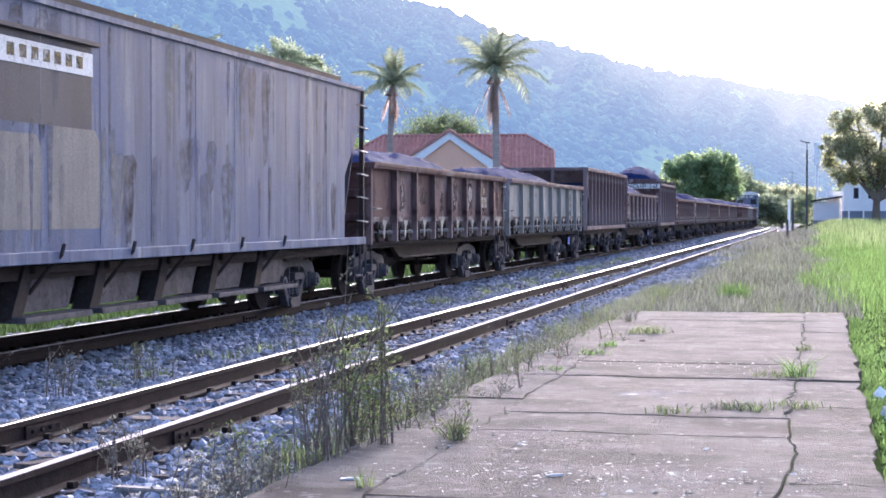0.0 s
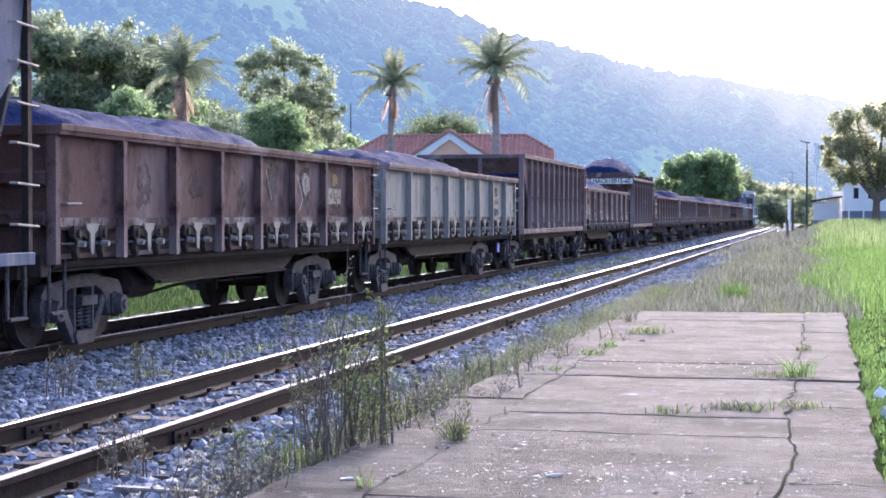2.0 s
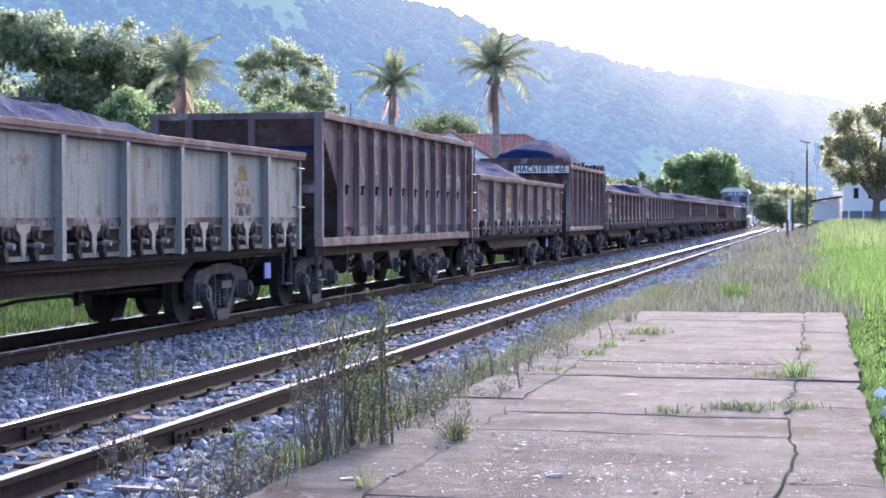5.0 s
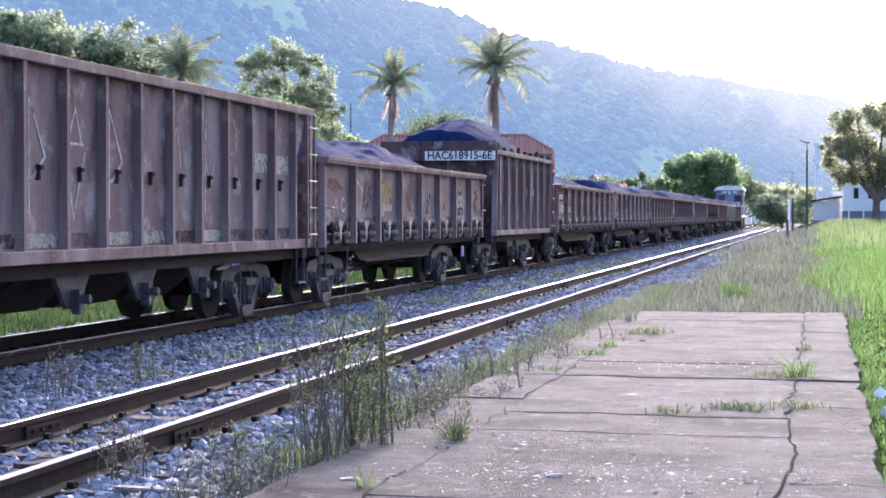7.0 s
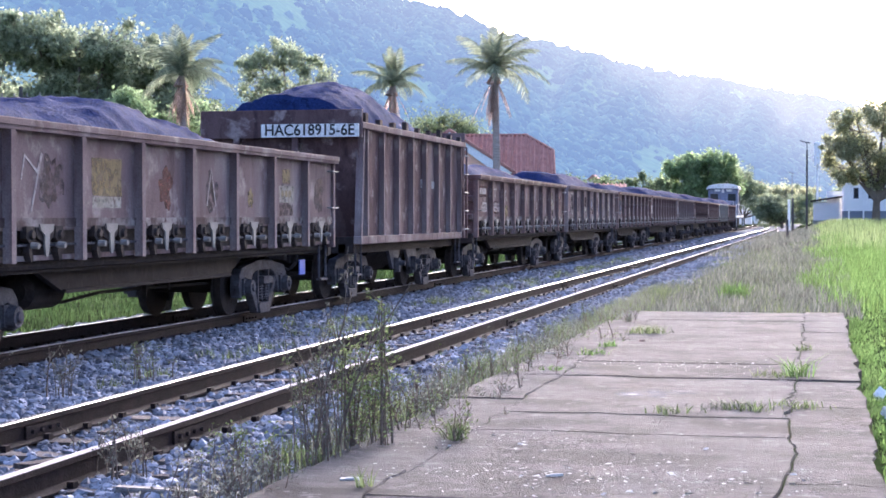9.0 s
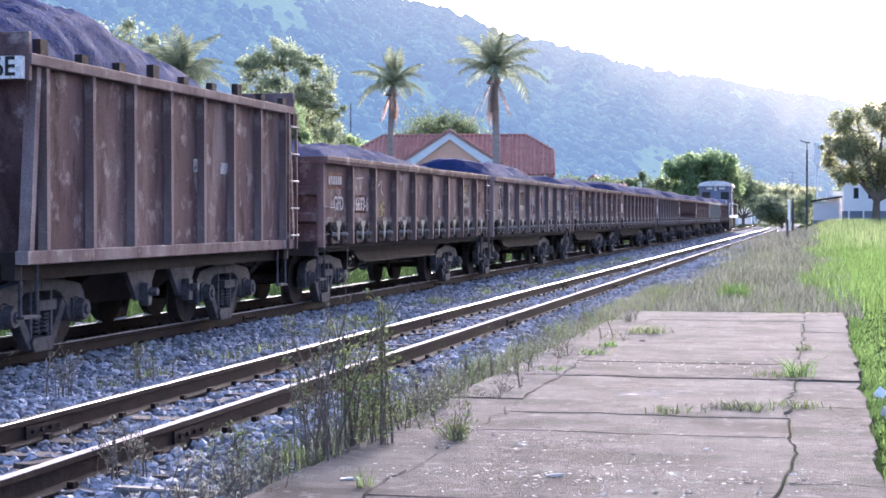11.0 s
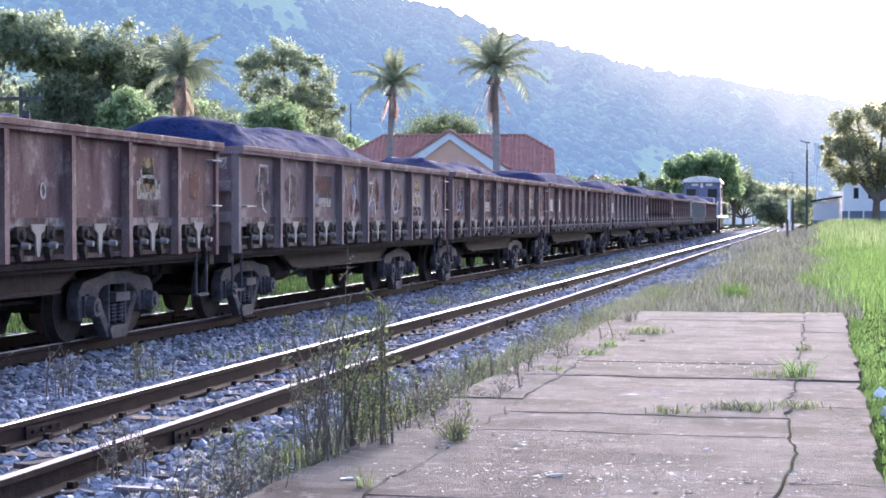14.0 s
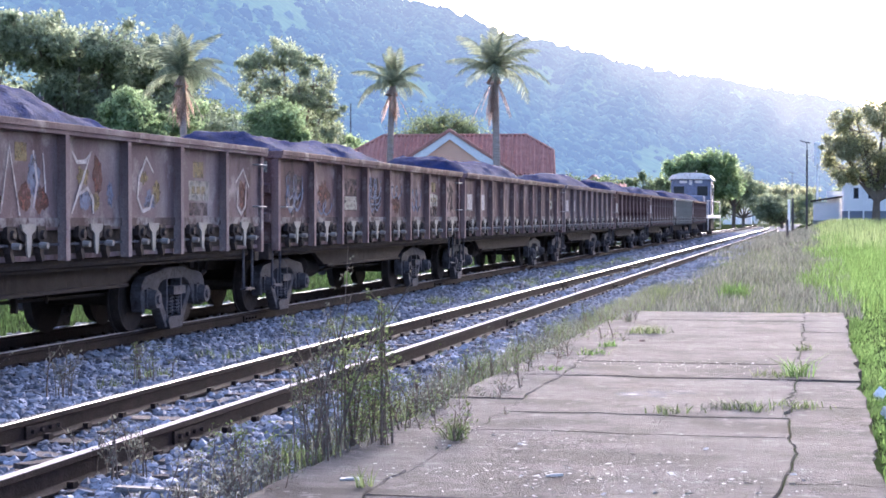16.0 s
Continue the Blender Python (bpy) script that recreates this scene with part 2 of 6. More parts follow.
GROUND_SOIL = surface("dry_grassy_soil", ((0.022, 0.036, 0.012), (0.04, 0.052, 0.021), (0.055, 0.046, 0.032)), 0.6, 0.95, bump=0.15, fine=14, local=False)
GROUND_SOIL.node_tree.nodes["Principled BSDF"].inputs["Specular IOR Level"].default_value = 0.0
BALLAST_SOIL = surface("grey_ballast_dust", ((0.0825, 0.0863, 0.101), (0.135, 0.139, 0.158)), 3.0, 0.95, bump=0.8, fine=30, local=False)
STONE = surface("crushed_grey_stone", ((0.158, 0.175, 0.215), (0.252, 0.275, 0.327), (0.13, 0.122, 0.127)), 1.3, 0.8, bump=0.3, fine=50, island=0.45, local=False)
CONCRETE = surface("old_worn_concrete", ((0.082, 0.077, 0.0735), (0.13, 0.123, 0.119), (0.058, 0.054, 0.051)), 2.6, 0.85, bump=1.0, fine=95, stretch=(0.8, 1.2, 1),
                   stain=(0.05, 0.046, 0.044), stain_scale=1.2, stain_at=(0.47, 0.6), blotch=((0.2, 0.194, 0.19), 6.0, 0.57, 0.7), cracks=0.85, per_object=0.12, local=False)
WET = surface("damp_pale_film", ((0.2, 0.2, 0.215), (0.28, 0.28, 0.3)), 9.0, 0.7, bump=0.05, local=False)
worn_through(WET, 0.38, 0.62, 0.7, 5.0)
FLECK = surface("white_flecks", ((0.433, 0.433, 0.419), (0.52, 0.52, 0.506)), 9.0, 0.7, bump=0.0, local=False)
RAIL_RUST = surface("rusty_rail_side", ((0.0147, 0.0108, 0.0115), (0.0242, 0.0173, 0.0178), (0.0113, 0.00864, 0.0096)), 5.0, 0.75, bump=0.35, local=False)
RAIL_TOP = surface("polished_railhead", ((0.45, 0.45, 0.46), (0.55, 0.55, 0.56), (0.5, 0.48, 0.48)), 6.0, 0.27, metal=1.0, bump=0.02, local=False)
# Head colour with the sky reflection left out, for heads that tilt away.
RAIL_NO_GLINT = surface("railhead_no_glint", ((0.429, 0.371, 0.357), (0.544, 0.486, 0.472), (0.286, 0.214, 0.2)), 5.0, 0.72, bump=0.05, local=False)
SLEEPER = surface("weathered_sleeper_wood", ((0.07, 0.062, 0.06), (0.13, 0.115, 0.108)), 3.0, 0.9, bump=0.7, stretch=(0.5, 6, 3), per_object=0.3)
TILE = surface("red_clay_tile", ((0.36, 0.168, 0.132), (0.456, 0.234, 0.186), (0.24, 0.12, 0.102)), 2.0, 0.85, bump=0.3, per_object=0.18)
PLASTER = surface("peach_plaster", ((0.76, 0.44, 0.3), (0.82, 0.49, 0.34)), 1.2, 0.85, bump=0.1)
WHITE_WALL = surface("white_plaster", ((0.76, 0.75, 0.74), (0.84, 0.83, 0.82)), 1.2, 0.85, bump=0.1)
BLUE_WALL = surface("grey_blue_dado", ((0.16, 0.18, 0.22), (0.21, 0.23, 0.27)), 1.0, 0.85, bump=0.1)
BARK = surface("brown_bark", ((0.13, 0.1, 0.08), (0.2, 0.165, 0.135)), 3.0, 0.95, bump=0.8, stretch=(1, 1, 0.3))
PALM_BARK = surface("ringed_palm_bark", ((0.28, 0.221, 0.195), (0.42, 0.338, 0.299)), 3.0, 0.95, bump=0.8, stretch=(0.6, 0.6, 5))
DRY_FROND = leaf_material("dry_palm_leaf", (0.38, 0.266, 0.215), (0.582, 0.455, 0.38))
PALM_LEAF = leaf_material("palm_leaf", (0.17, 0.2, 0.125), (0.36, 0.4, 0.27), island=0.35)
LEAF_A = leaf_material("grey_green_leaf", (0.25, 0.3, 0.19), (0.38, 0.43, 0.28), island=0.3, through_light=0.72)
LEAF_B = leaf_material("fresh_green_leaf", (0.21, 0.3, 0.15), (0.34, 0.43, 0.22), island=0.35, through_light=0.7)
LEAF_C = leaf_material("dark_green_leaf", (0.14, 0.185, 0.095), (0.25, 0.3, 0.15))
LEAF_D = leaf_material("olive_leaf", (0.34, 0.355, 0.21), (0.5, 0.51, 0.33), island=0.35, through_light=0.75)
GRASS = leaf_material("meadow_grass", (0.113, 0.199, 0.0537), (0.196, 0.305, 0.0954))
GRASS_PALE = leaf_material("seeding_grass", (0.173, 0.251, 0.0918), (0.289, 0.347, 0.168))
GRASS_DRY = leaf_material("dry_weed", (0.115, 0.125, 0.1), (0.215, 0.22, 0.19))
LINESIDE = leaf_material("lineside_grass", (0.04, 0.075, 0.024), (0.075, 0.12, 0.042))
WEED = leaf_material("weed_leaf", (0.11, 0.147, 0.0626), (0.191, 0.228, 0.11))
STALK = surface("dry_brown_stalk", ((0.105, 0.084, 0.07), (0.168, 0.136, 0.115)), 8.0, 0.9, bump=0.2, local=False)
POLE_WOOD = surface("dark_pole", ((0.07, 0.065, 0.065), (0.11, 0.1, 0.1)), 4.0, 0.9, bump=0.3)
HILL_SOIL = surface("hill_pasture_haze_glow", ((0.045, 0.085, 0.03), (0.075, 0.12, 0.045)), 0.012, 0.95, bump=0.0, fine=0.2, local=False)
HILL_TREES = surface("hill_forest_haze_glow", ((0.035, 0.06, 0.03), (0.06, 0.09, 0.04)), 0.02, 0.95, bump=0.0, fine=0.3, island=0.5, local=False)


def haze_glow(m):
    """Distant hillside's haze put in as emission; it grows with distance up the valley."""
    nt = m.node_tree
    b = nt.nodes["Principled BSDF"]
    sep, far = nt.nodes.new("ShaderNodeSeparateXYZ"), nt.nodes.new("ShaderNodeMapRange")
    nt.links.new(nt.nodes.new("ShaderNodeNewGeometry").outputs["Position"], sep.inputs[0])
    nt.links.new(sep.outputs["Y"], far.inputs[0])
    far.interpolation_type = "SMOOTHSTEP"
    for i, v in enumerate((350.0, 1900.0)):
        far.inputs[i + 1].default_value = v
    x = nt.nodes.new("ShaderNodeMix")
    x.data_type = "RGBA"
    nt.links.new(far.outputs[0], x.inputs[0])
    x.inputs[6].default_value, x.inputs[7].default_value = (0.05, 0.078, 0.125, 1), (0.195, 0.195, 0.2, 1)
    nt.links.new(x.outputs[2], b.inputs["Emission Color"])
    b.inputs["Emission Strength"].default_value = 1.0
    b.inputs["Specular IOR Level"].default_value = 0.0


# Both hill materials give off a glow of their own in place of haze.
haze_glow(HILL_SOIL)
haze_glow(HILL_TREES)


TRACK_X = -8.55
shared = {}


def once(key, make):
    """One mesh for all pieces that are alike."""
    if key not in shared:
        shared[key] = make()
    return shared[key]

# ---- the large structure ----
rng = np.random.default_rng(7)


def soft(a, b, v):
    t = np.clip((v - a) / (b - a), 0, 1)
    return t * t * (3 - 2 * t)


def ground_z(x, y):
    """Flat by the tracks; a meadow that climbs slowly beside and beyond the platform."""
    x, y = np.asarray(x, float), np.asarray(y, float)
    meadow = soft(-2.6, 1.6, x) * soft(26, 105, y) * 0.85
    verge = soft(-3.0, -1.5, x) * 0.14
    return -0.3 + verge + meadow


def add_mesh(name, v, f, material, label="", category="", kind="", smooth=False, parent=None):
    me = bpy.data.meshes.new(name)
    v = np.asarray(v, np.float32)
    f = np.asarray(f, np.int32)
    k = f.shape[1]
    me.vertices.add(len(v))
    me.vertices.foreach_set("co", v.ravel())
    me.loops.add(f.size)
    me.loops.foreach_set("vertex_index", f.ravel())
    me.polygons.add(len(f))
    me.polygons.foreach_set("loop_start", np.arange(0, f.size, k, dtype=np.int32))
    me.polygons.foreach_set("use_smooth", np.full(len(f), smooth))
    me.materials.append(material)
    me.update(calc_edges=True)
    ob = new(name, me)
    if parent is not None:
        ob.parent = parent
    return tagged(ob, label, category, "", kind)


def sheet(name, xs, ys, zf, material, label="", kind="structure"):
    gx, gy = np.meshgrid(xs, ys)
    v = np.stack([gx, gy, zf(gx, gy)], -1).reshape(-1, 3)
    n = len(xs)
    a = (np.arange(len(ys) - 1)[:, None] * n + np.arange(n - 1)[None]).ravel()
    return add_mesh(name, v, np.stack([a, a + 1, a + n + 1, a + n], -1), material, label, name, kind, smooth=True)


xs = np.concatenate([[-3000, -1200, -400, -150, -60, -30], np.arange(-20, 30.1, 1.0), [50, 120, 400, 1500, 3000]])
ys = np.concatenate([[-800, -100, -20], np.arange(-8, 140, 2.0), [170, 240, 400, 900, 2000, 4200]])
sheet("ground", xs, ys, ground_z, GROUND_SOIL, "grassy ground beside the railway")
bump = rng.normal(0, 0.012, 200000)
sheet("ballast_bed", np.arange(-10.7, -2.74, 0.22), np.concatenate([np.arange(-3, 45, 0.3), np.arange(45, 330, 3.0)]),
      lambda x, y: -0.2 - 0.07 * np.exp(-((x + 6.6) / 0.5) ** 2) + bump[:x.size].reshape(x.shape) - 0.25 * soft(-10.0, -10.7, x), BALLAST_SOIL, "grey crushed-stone ballast under the tracks")


def track_x(y, centre):
    """The near track leaves its parallel course far off and bends towards the other one."""
    return centre - (1.9 * soft(165, 265, np.asarray(y, float)) if centre > -6 else 0.0)


RAIL = [(-0.062, -0.17), (0.062, -0.17), (0.062, -0.158), (0.012, -0.135), (0.012, -0.05), (0.034, -0.04), (0.034, -0.004), (-0.034, -0.004), (-0.034, -0.04), (-0.012, -0.05), (-0.012, -0.135), (-0.062, -0.158)]
for cx, nm in ((-4.725, "siding"), (TRACK_X, "main")):
    tr = thing("railway_track", "metre-gauge track of rusty rails on buried sleepers" if nm == "siding" else "metre-gauge track under the train, rusty rails with bright heads", "railway track", Matrix.Identity(4), "railway tracks", "structure")
    stations = np.concatenate([[-6.0], np.arange(10, 150, 20.0), np.arange(150, 330, 10.0)])
    for off in (-0.535, 0.535):
        prof, top = Shape(), Shape()
        for p, ring in ((prof, RAIL), (top, [(-0.031, -0.004), (0.031, -0.004), (0.028, 0.0), (-0.028, 0.0)])):
            m = len(ring)
            verts, faces = [], []
            for y in stations:
                x = float(track_x(y, cx)) + off
                verts += [(x + a, float(y), b) for a, b in ring]
            for k in range(len(stations) - 1):
                faces += [(k * m + i, k * m + (i + 1) % m, (k + 1) * m + (i + 1) % m, (k + 1) * m + i) for i in range(m)]
            p.add(verts, [q[::-1] for q in faces])
        r = part("rail", prof, RAIL_RUST, tr, "rusty steel rail")
        # Near heads: the sky glint lost by their tilt is put into the colour.
        dull = off > 0
        part("running_surface", top, RAIL_NO_GLINT if dull else RAIL_TOP, r, "railhead without glint, the lost sky reflection put into its colour" if dull else "polished railhead")
    for i in range(130):
        y = 3.0 + i * 0.62 + rng.normal(0, 0.03)
        if y > 84:
            break
        sl = once(("sleeper", i % 5), lambda: Shape().box(-0.98 + 0.03 * (i % 5), 0.98 - 0.02 * (i % 3), -0.11, 0.11, -0.3, -0.165 - 0.004 * (i % 4)).mesh("sleeper", SLEEPER))
        part("sleeper", sl, SLEEPER, tr, at=pose(cx, y, 0, 0, 0, float(rng.normal(0, 1.2))))
    clips = Shape()
    for i in range(130):
        y = 3.0 + i * 0.62
        for off in (-0.535, 0.535):
            for d in (-0.075, 0.075):
                clips.box(cx + off + d - 0.02, cx + off + d + 0.02, y - 0.035, y + 0.03, -0.168, -0.125)
    tagged(part("rail_spikes", clips, RAIL_RUST, tr), kind="stuff")
    joint = Shape()
    for y in (10.2, 22.2, 34.2, 46.2):
        for off in (-0.535, 0.535):
            joint.box(cx + off + 0.013, cx + off + 0.032, y, y + 0.55, -0.14, -0.052)
            for k in range(4):
                joint.rod((cx + off + 0.03, y + 0.08 + k * 0.13, -0.095), (cx + off + 0.055, y + 0.08 + k * 0.13, -0.095), 0.016, n=6)
    part("fishplates", joint, RAIL_RUST, tr)


# crushed stones lying on the bed, dense near the platform and thinner far off
ICO_V = []
phi = (1 + 5 ** 0.5) / 2
for a in (-1, 1):
    for b in (-phi, phi):
        ICO_V += [(0, a, b), (a, b, 0), (b, 0, a)]
ICO_V = np.array(ICO_V, float)
ICO_V /= np.linalg.norm(ICO_V, axis=1)[:, None]
hull = bmesh.new()
for co in ICO_V:
    hull.verts.new(co)
bmesh.ops.convex_hull(hull, input=hull.verts)
hull.verts.index_update()
ICO_V = np.array([v.co for v in hull.verts])
ICO_F = np.array([[v.index for v in q.verts] for q in hull.faces])
hull.free()


def scatter_lumps(points, size, flat=(1, 1, 0.7), rough=0.28):
    """Uneven twenty-sided lumps at the points: vertices and triangles."""
    n = len(points)
    base = ICO_V[None] * (1 + rng.normal(0, rough, (n, len(ICO_V), 1)).clip(-0.55, 0.6))
    a = rng.uniform(0, 2 * np.pi, n)
    b = rng.uniform(-0.7, 0.7, n)
    base = base * (np.array(flat)[None, None] * rng.uniform(0.7, 1.35, (n, 1, 3)))
    y, z = base[..., 1].copy(), base[..., 2].copy()
    base[..., 1], base[..., 2] = y * np.cos(b)[:, None] - z * np.sin(b)[:, None], y * np.sin(b)[:, None] + z * np.cos(b)[:, None]
    x, y = base[..., 0].copy(), base[..., 1].copy()
    base[..., 0], base[..., 1] = x * np.cos(a)[:, None] - y * np.sin(a)[:, None], x * np.sin(a)[:, None] + y * np.cos(a)[:, None]
    v = base * np.asarray(size)[:, None, None] + points[:, None]
    f = ICO_F[None] + (np.arange(n) * len(ICO_V))[:, None, None]
    return v.reshape(-1, 3), f.reshape(-1, 3)


def stones(name, x0, x1, y0, y1, count, lo, hi):
    x = rng.uniform(x0, x1, count)
    y = y0 + (y1 - y0) * rng.uniform(0, 1, count)
    z = -0.19 - 0.07 * np.exp(-((x + 6.6) / 0.5) ** 2) + rng.uniform(-0.02, 0.03, count)
    near_rail = np.zeros(count, bool)
    for cx in (-4.725, TRACK_X):
        for off in (-0.535, 0.535):
            near_rail |= np.abs(x - cx - off) < 0.075
        z = np.where(np.abs(x - cx) < 0.47, z - 0.015, z)
    keep = ~near_rail
    v, f = scatter_lumps(np.stack([x, y, z], -1)[keep], rng.uniform(lo, hi, count)[keep])
    add_mesh(name, v, f, STONE, "loose bluish-grey crushed stone between the rails", "ballast", "stuff")


stones("ballast_stones", -10.2, -2.78, 6.5, 16, 21000, 0.022, 0.05)
stones("ballast_stones", -10.2, -2.78, 16, 34, 24000, 0.026, 0.056)
stones("ballast_stones", -10.2, -2.9, 34, 75, 17000, 0.035, 0.08)
stones("ballast_stones", -10.2, -3.4, 75, 150, 7000, 0.05, 0.12)

# ---- the platform: old concrete slabs, cracked along and across ----
platform = thing("platform", "old cracked concrete platform with weeds in its joints", "platform", Matrix.Identity(4), kind="structure")
PX = [-2.73, -2.16, -0.17, 0.36]
PY = [-3.0, 4.5, 7.0, 8.6, 10.4, 12.2, 14.1, 16.8, 19.9, 23.9]


def jag(p, q, seed, amount):
    """A ragged line between two corners, the same from both sides of a joint."""
    r = random.Random(seed)
    n = max(3, int((Vector(q) - Vector(p)).length / 0.16))
    d = (Vector(q) - Vector(p)).normalized()
    side = Vector((-d.y, d.x))
    w, out = 0.0, []
    for i in range(n + 1):
        t = i / n
        w = 0.72 * w + r.gauss(0, amount)
        out.append(Vector(p).lerp(Vector(q), t) + side * w * min(1.0, 4 * t, 4 * (1 - t)))
    return out


def slab(outline, gap, top):
    c = sum(outline, Vector((0, 0))) / len(outline)
    pts, low = [], []
    for p in outline:
        d = c - p
        d = Vector((math.copysign(min(abs(d.x), gap), d.x), math.copysign(min(abs(d.y), gap), d.y)))
        low.append(p + d)
        pts.append(p + d * 2.2)
    n = len(pts)
    bm = bmesh.new()
    a = [bm.verts.new((p.x, p.y, -0.42)) for p in low]
    b = [bm.verts.new((p.x, p.y, top - 0.012)) for p in low]
    t = [bm.verts.new((p.x, p.y, top)) for p in pts]
    for i in range(n):
        j = (i + 1) % n
        bm.faces.new((a[i], a[j], b[j], b[i]))
        bm.faces.new((b[i], b[j], t[j], t[i]))
    bm.faces.new(t)
    bmesh.ops.triangulate(bm, faces=bm.faces[-1:])
    bmesh.ops.recalc_face_normals(bm, faces=bm.faces)
    me = bpy.data.meshes.new("slab")
    bm.to_mesh(me)
    bm.free()
    me.materials.append(CONCRETE)
    part("slab", me, CONCRETE, platform)


for i in range(len(PX) - 1):
    for j in range(len(PY) - 1):
        (x0, x1), (y0, y1) = PX[i:i + 2], PY[j:j + 2]
        am = (0.008, 0.02, 0.02, 0.014)
        bottom = jag((x0, y0), (x1, y0), 100 + i * 40 + j, 0.03)
        top_e = jag((x0, y1), (x1, y1), 100 + i * 40 + j + 1, 0.03)
        left = jag((x0, y0), (x0, y1), 500 + i * 40 + j, am[i])
        right = jag((x1, y0), (x1, y1), 500 + (i + 1) * 40 + j, am[i + 1])
        z = 0.0 + random.Random(i * 31 + j).uniform(-0.012, 0.008)
        if i == 1 and j % 2 == 0:
            k, m2 = len(left) // 2, len(right) // 2
            crack = jag(left[k], right[m2], 900 + j, 0.02)
            slab(bottom[:-1] + right[:m2] + crack[::-1][:-1] + left[:k + 1][::-1][:-1], 0.004, z)
            slab(crack[:-1] + right[m2:-1] + top_e[::-1][:-1] + left[k:][::-1][:-1], 0.004, z + 0.004)
        else:
            slab(bottom[:-1] + right[:-1] + top_e[::-1][:-1] + left[::-1][:-1], 0.0045, z)
part("joint_fill", Shape().box(-2.72, 0.35, -2.9, 23.88, -0.4, -0.016), GROUND_SOIL, platform, "dark earth in the joints")


def patch(name, cx, cy, rx, ry, z, material, label, seed):
    r = random.Random(seed)
    n = 26
    ring = []
    for i in range(n):
        a = 2 * math.pi * i / n
        k = 0.75 + 0.4 * noise.noise(Vector((math.cos(a) * 1.6, math.sin(a) * 1.6, seed)))
        ring.append((cx + rx * k * math.cos(a), cy + ry * k * math.sin(a)))
    ob = part(name, Shape().prism(ring, z, z + 0.003, "z"), material, None)
    return tagged(ob, label, "puddle")


def slab_top(x, y):
    i = max(0, min(2, sum(int(x > e) for e in PX) - 1))
    j = max(0, min(len(PY) - 2, sum(int(y > e) for e in PY) - 1))
    return random.Random(i * 31 + j).uniform(-0.012, 0.008) + (0.004 if i == 1 and j % 2 == 0 and y > (PY[j] + PY[j + 1]) / 2 else 0.0)


for k, (cx, cy, rx, ry) in enumerate(((-1.3, 12.75, 0.3, 0.28), (-1.02, 12.95, 0.2, 0.16))):
    patch("damp_patch", cx, cy, rx, ry, slab_top(cx, cy) - 0.0018, WET, "thin damp pale film on the platform concrete", k)
n = 900
cl = rng.normal(0, 1, (n, 2)) * [0.5, 0.28]
centres = np.array([(-1.55, 8.55), (-0.85, 8.15), (-1.2, 15.2), (-1.8, 9.9), (-0.6, 8.9)])[rng.integers(0, 5, n)]
pos = np.concatenate([centres + cl, np.zeros((n, 1)) + 0.007], 1)
pos = pos[(pos[:, 0] > -2.5) & (pos[:, 0] < 0.2)]
pos[:, 2] = [slab_top(a, b) for a, b in pos[:, :2]]
v, f = scatter_lumps(pos, rng.uniform(0.0025, 0.009, len(pos)) * rng.choice([1, 1, 1, 1.8], len(pos)), flat=(1.3, 1, 0.1))
add_mesh("white_flecks", v, f, FLECK, "small white flecks scattered on the concrete", "litter", "stuff")
for k, (x, y, w, d, tz) in enumerate(((-1.35, 8.55, 0.09, 0.025, 20), (-2.62, 16.2, 0.14, 0.05, 5), (-2.36, 8.2, 0.12, 0.05, 10))):
    tagged(part("paper_scrap", Shape().box(-w / 2, w / 2, -d / 2, d / 2, 0, 0.006).box(-w / 4, w / 2, -d / 3, d / 3, 0.006, 0.011), FLECK, None, at=pose(x, y, 0.008, 0, 0, tz)), "crumpled pale scrap lying on the platform", "litter", "scraps on the platform")
tagged(part("bottle_cap", Shape().rod((-1.87, 18.0, 0.0), (-1.87, 18.0, 0.022), 0.035, 0.03, 12), RED_PAINT, None), "small red plastic lid on the platform", "litter")
for k, (x, y) in enumerate(((0.52, 12.7), (0.5, 13.9))):
    v, f = scatter_lumps(np.array([[x, y, -0.1]]), np.array([0.06]))
    add_mesh("pale_stone", v, f, WHITE_WALL, "whitish stone in the grass by the platform", "stone", smooth=False)
for k, (x, y, w, d, tz) in enumerate(((-3.35, 8.2, 0.42, 0.1, 70), (-3.5, 8.55, 0.62, 0.08, 12), (-3.2, 8.0, 0.24, 0.12, -20), (-4.6, 9.5, 0.9, 0.12, 80), (-3.75, 8.0, 0.55, 0.05, 5))):
    tagged(part("wood_scrap", Shape().box(-w / 2, w / 2, -d / 2, d / 2, 0, 0.03).box(-w / 2 + 0.04, w / 2 - 0.08, -d / 2 - 0.012, d / 2 - 0.02, 0.01, 0.024), SLEEPER if k > 2 else PAINT_PATCH, None, at=pose(x, y, -0.17, 0, 3, tz)), "weathered wood splinter lying on the ballast", "wood scrap", "scraps on the ballast")


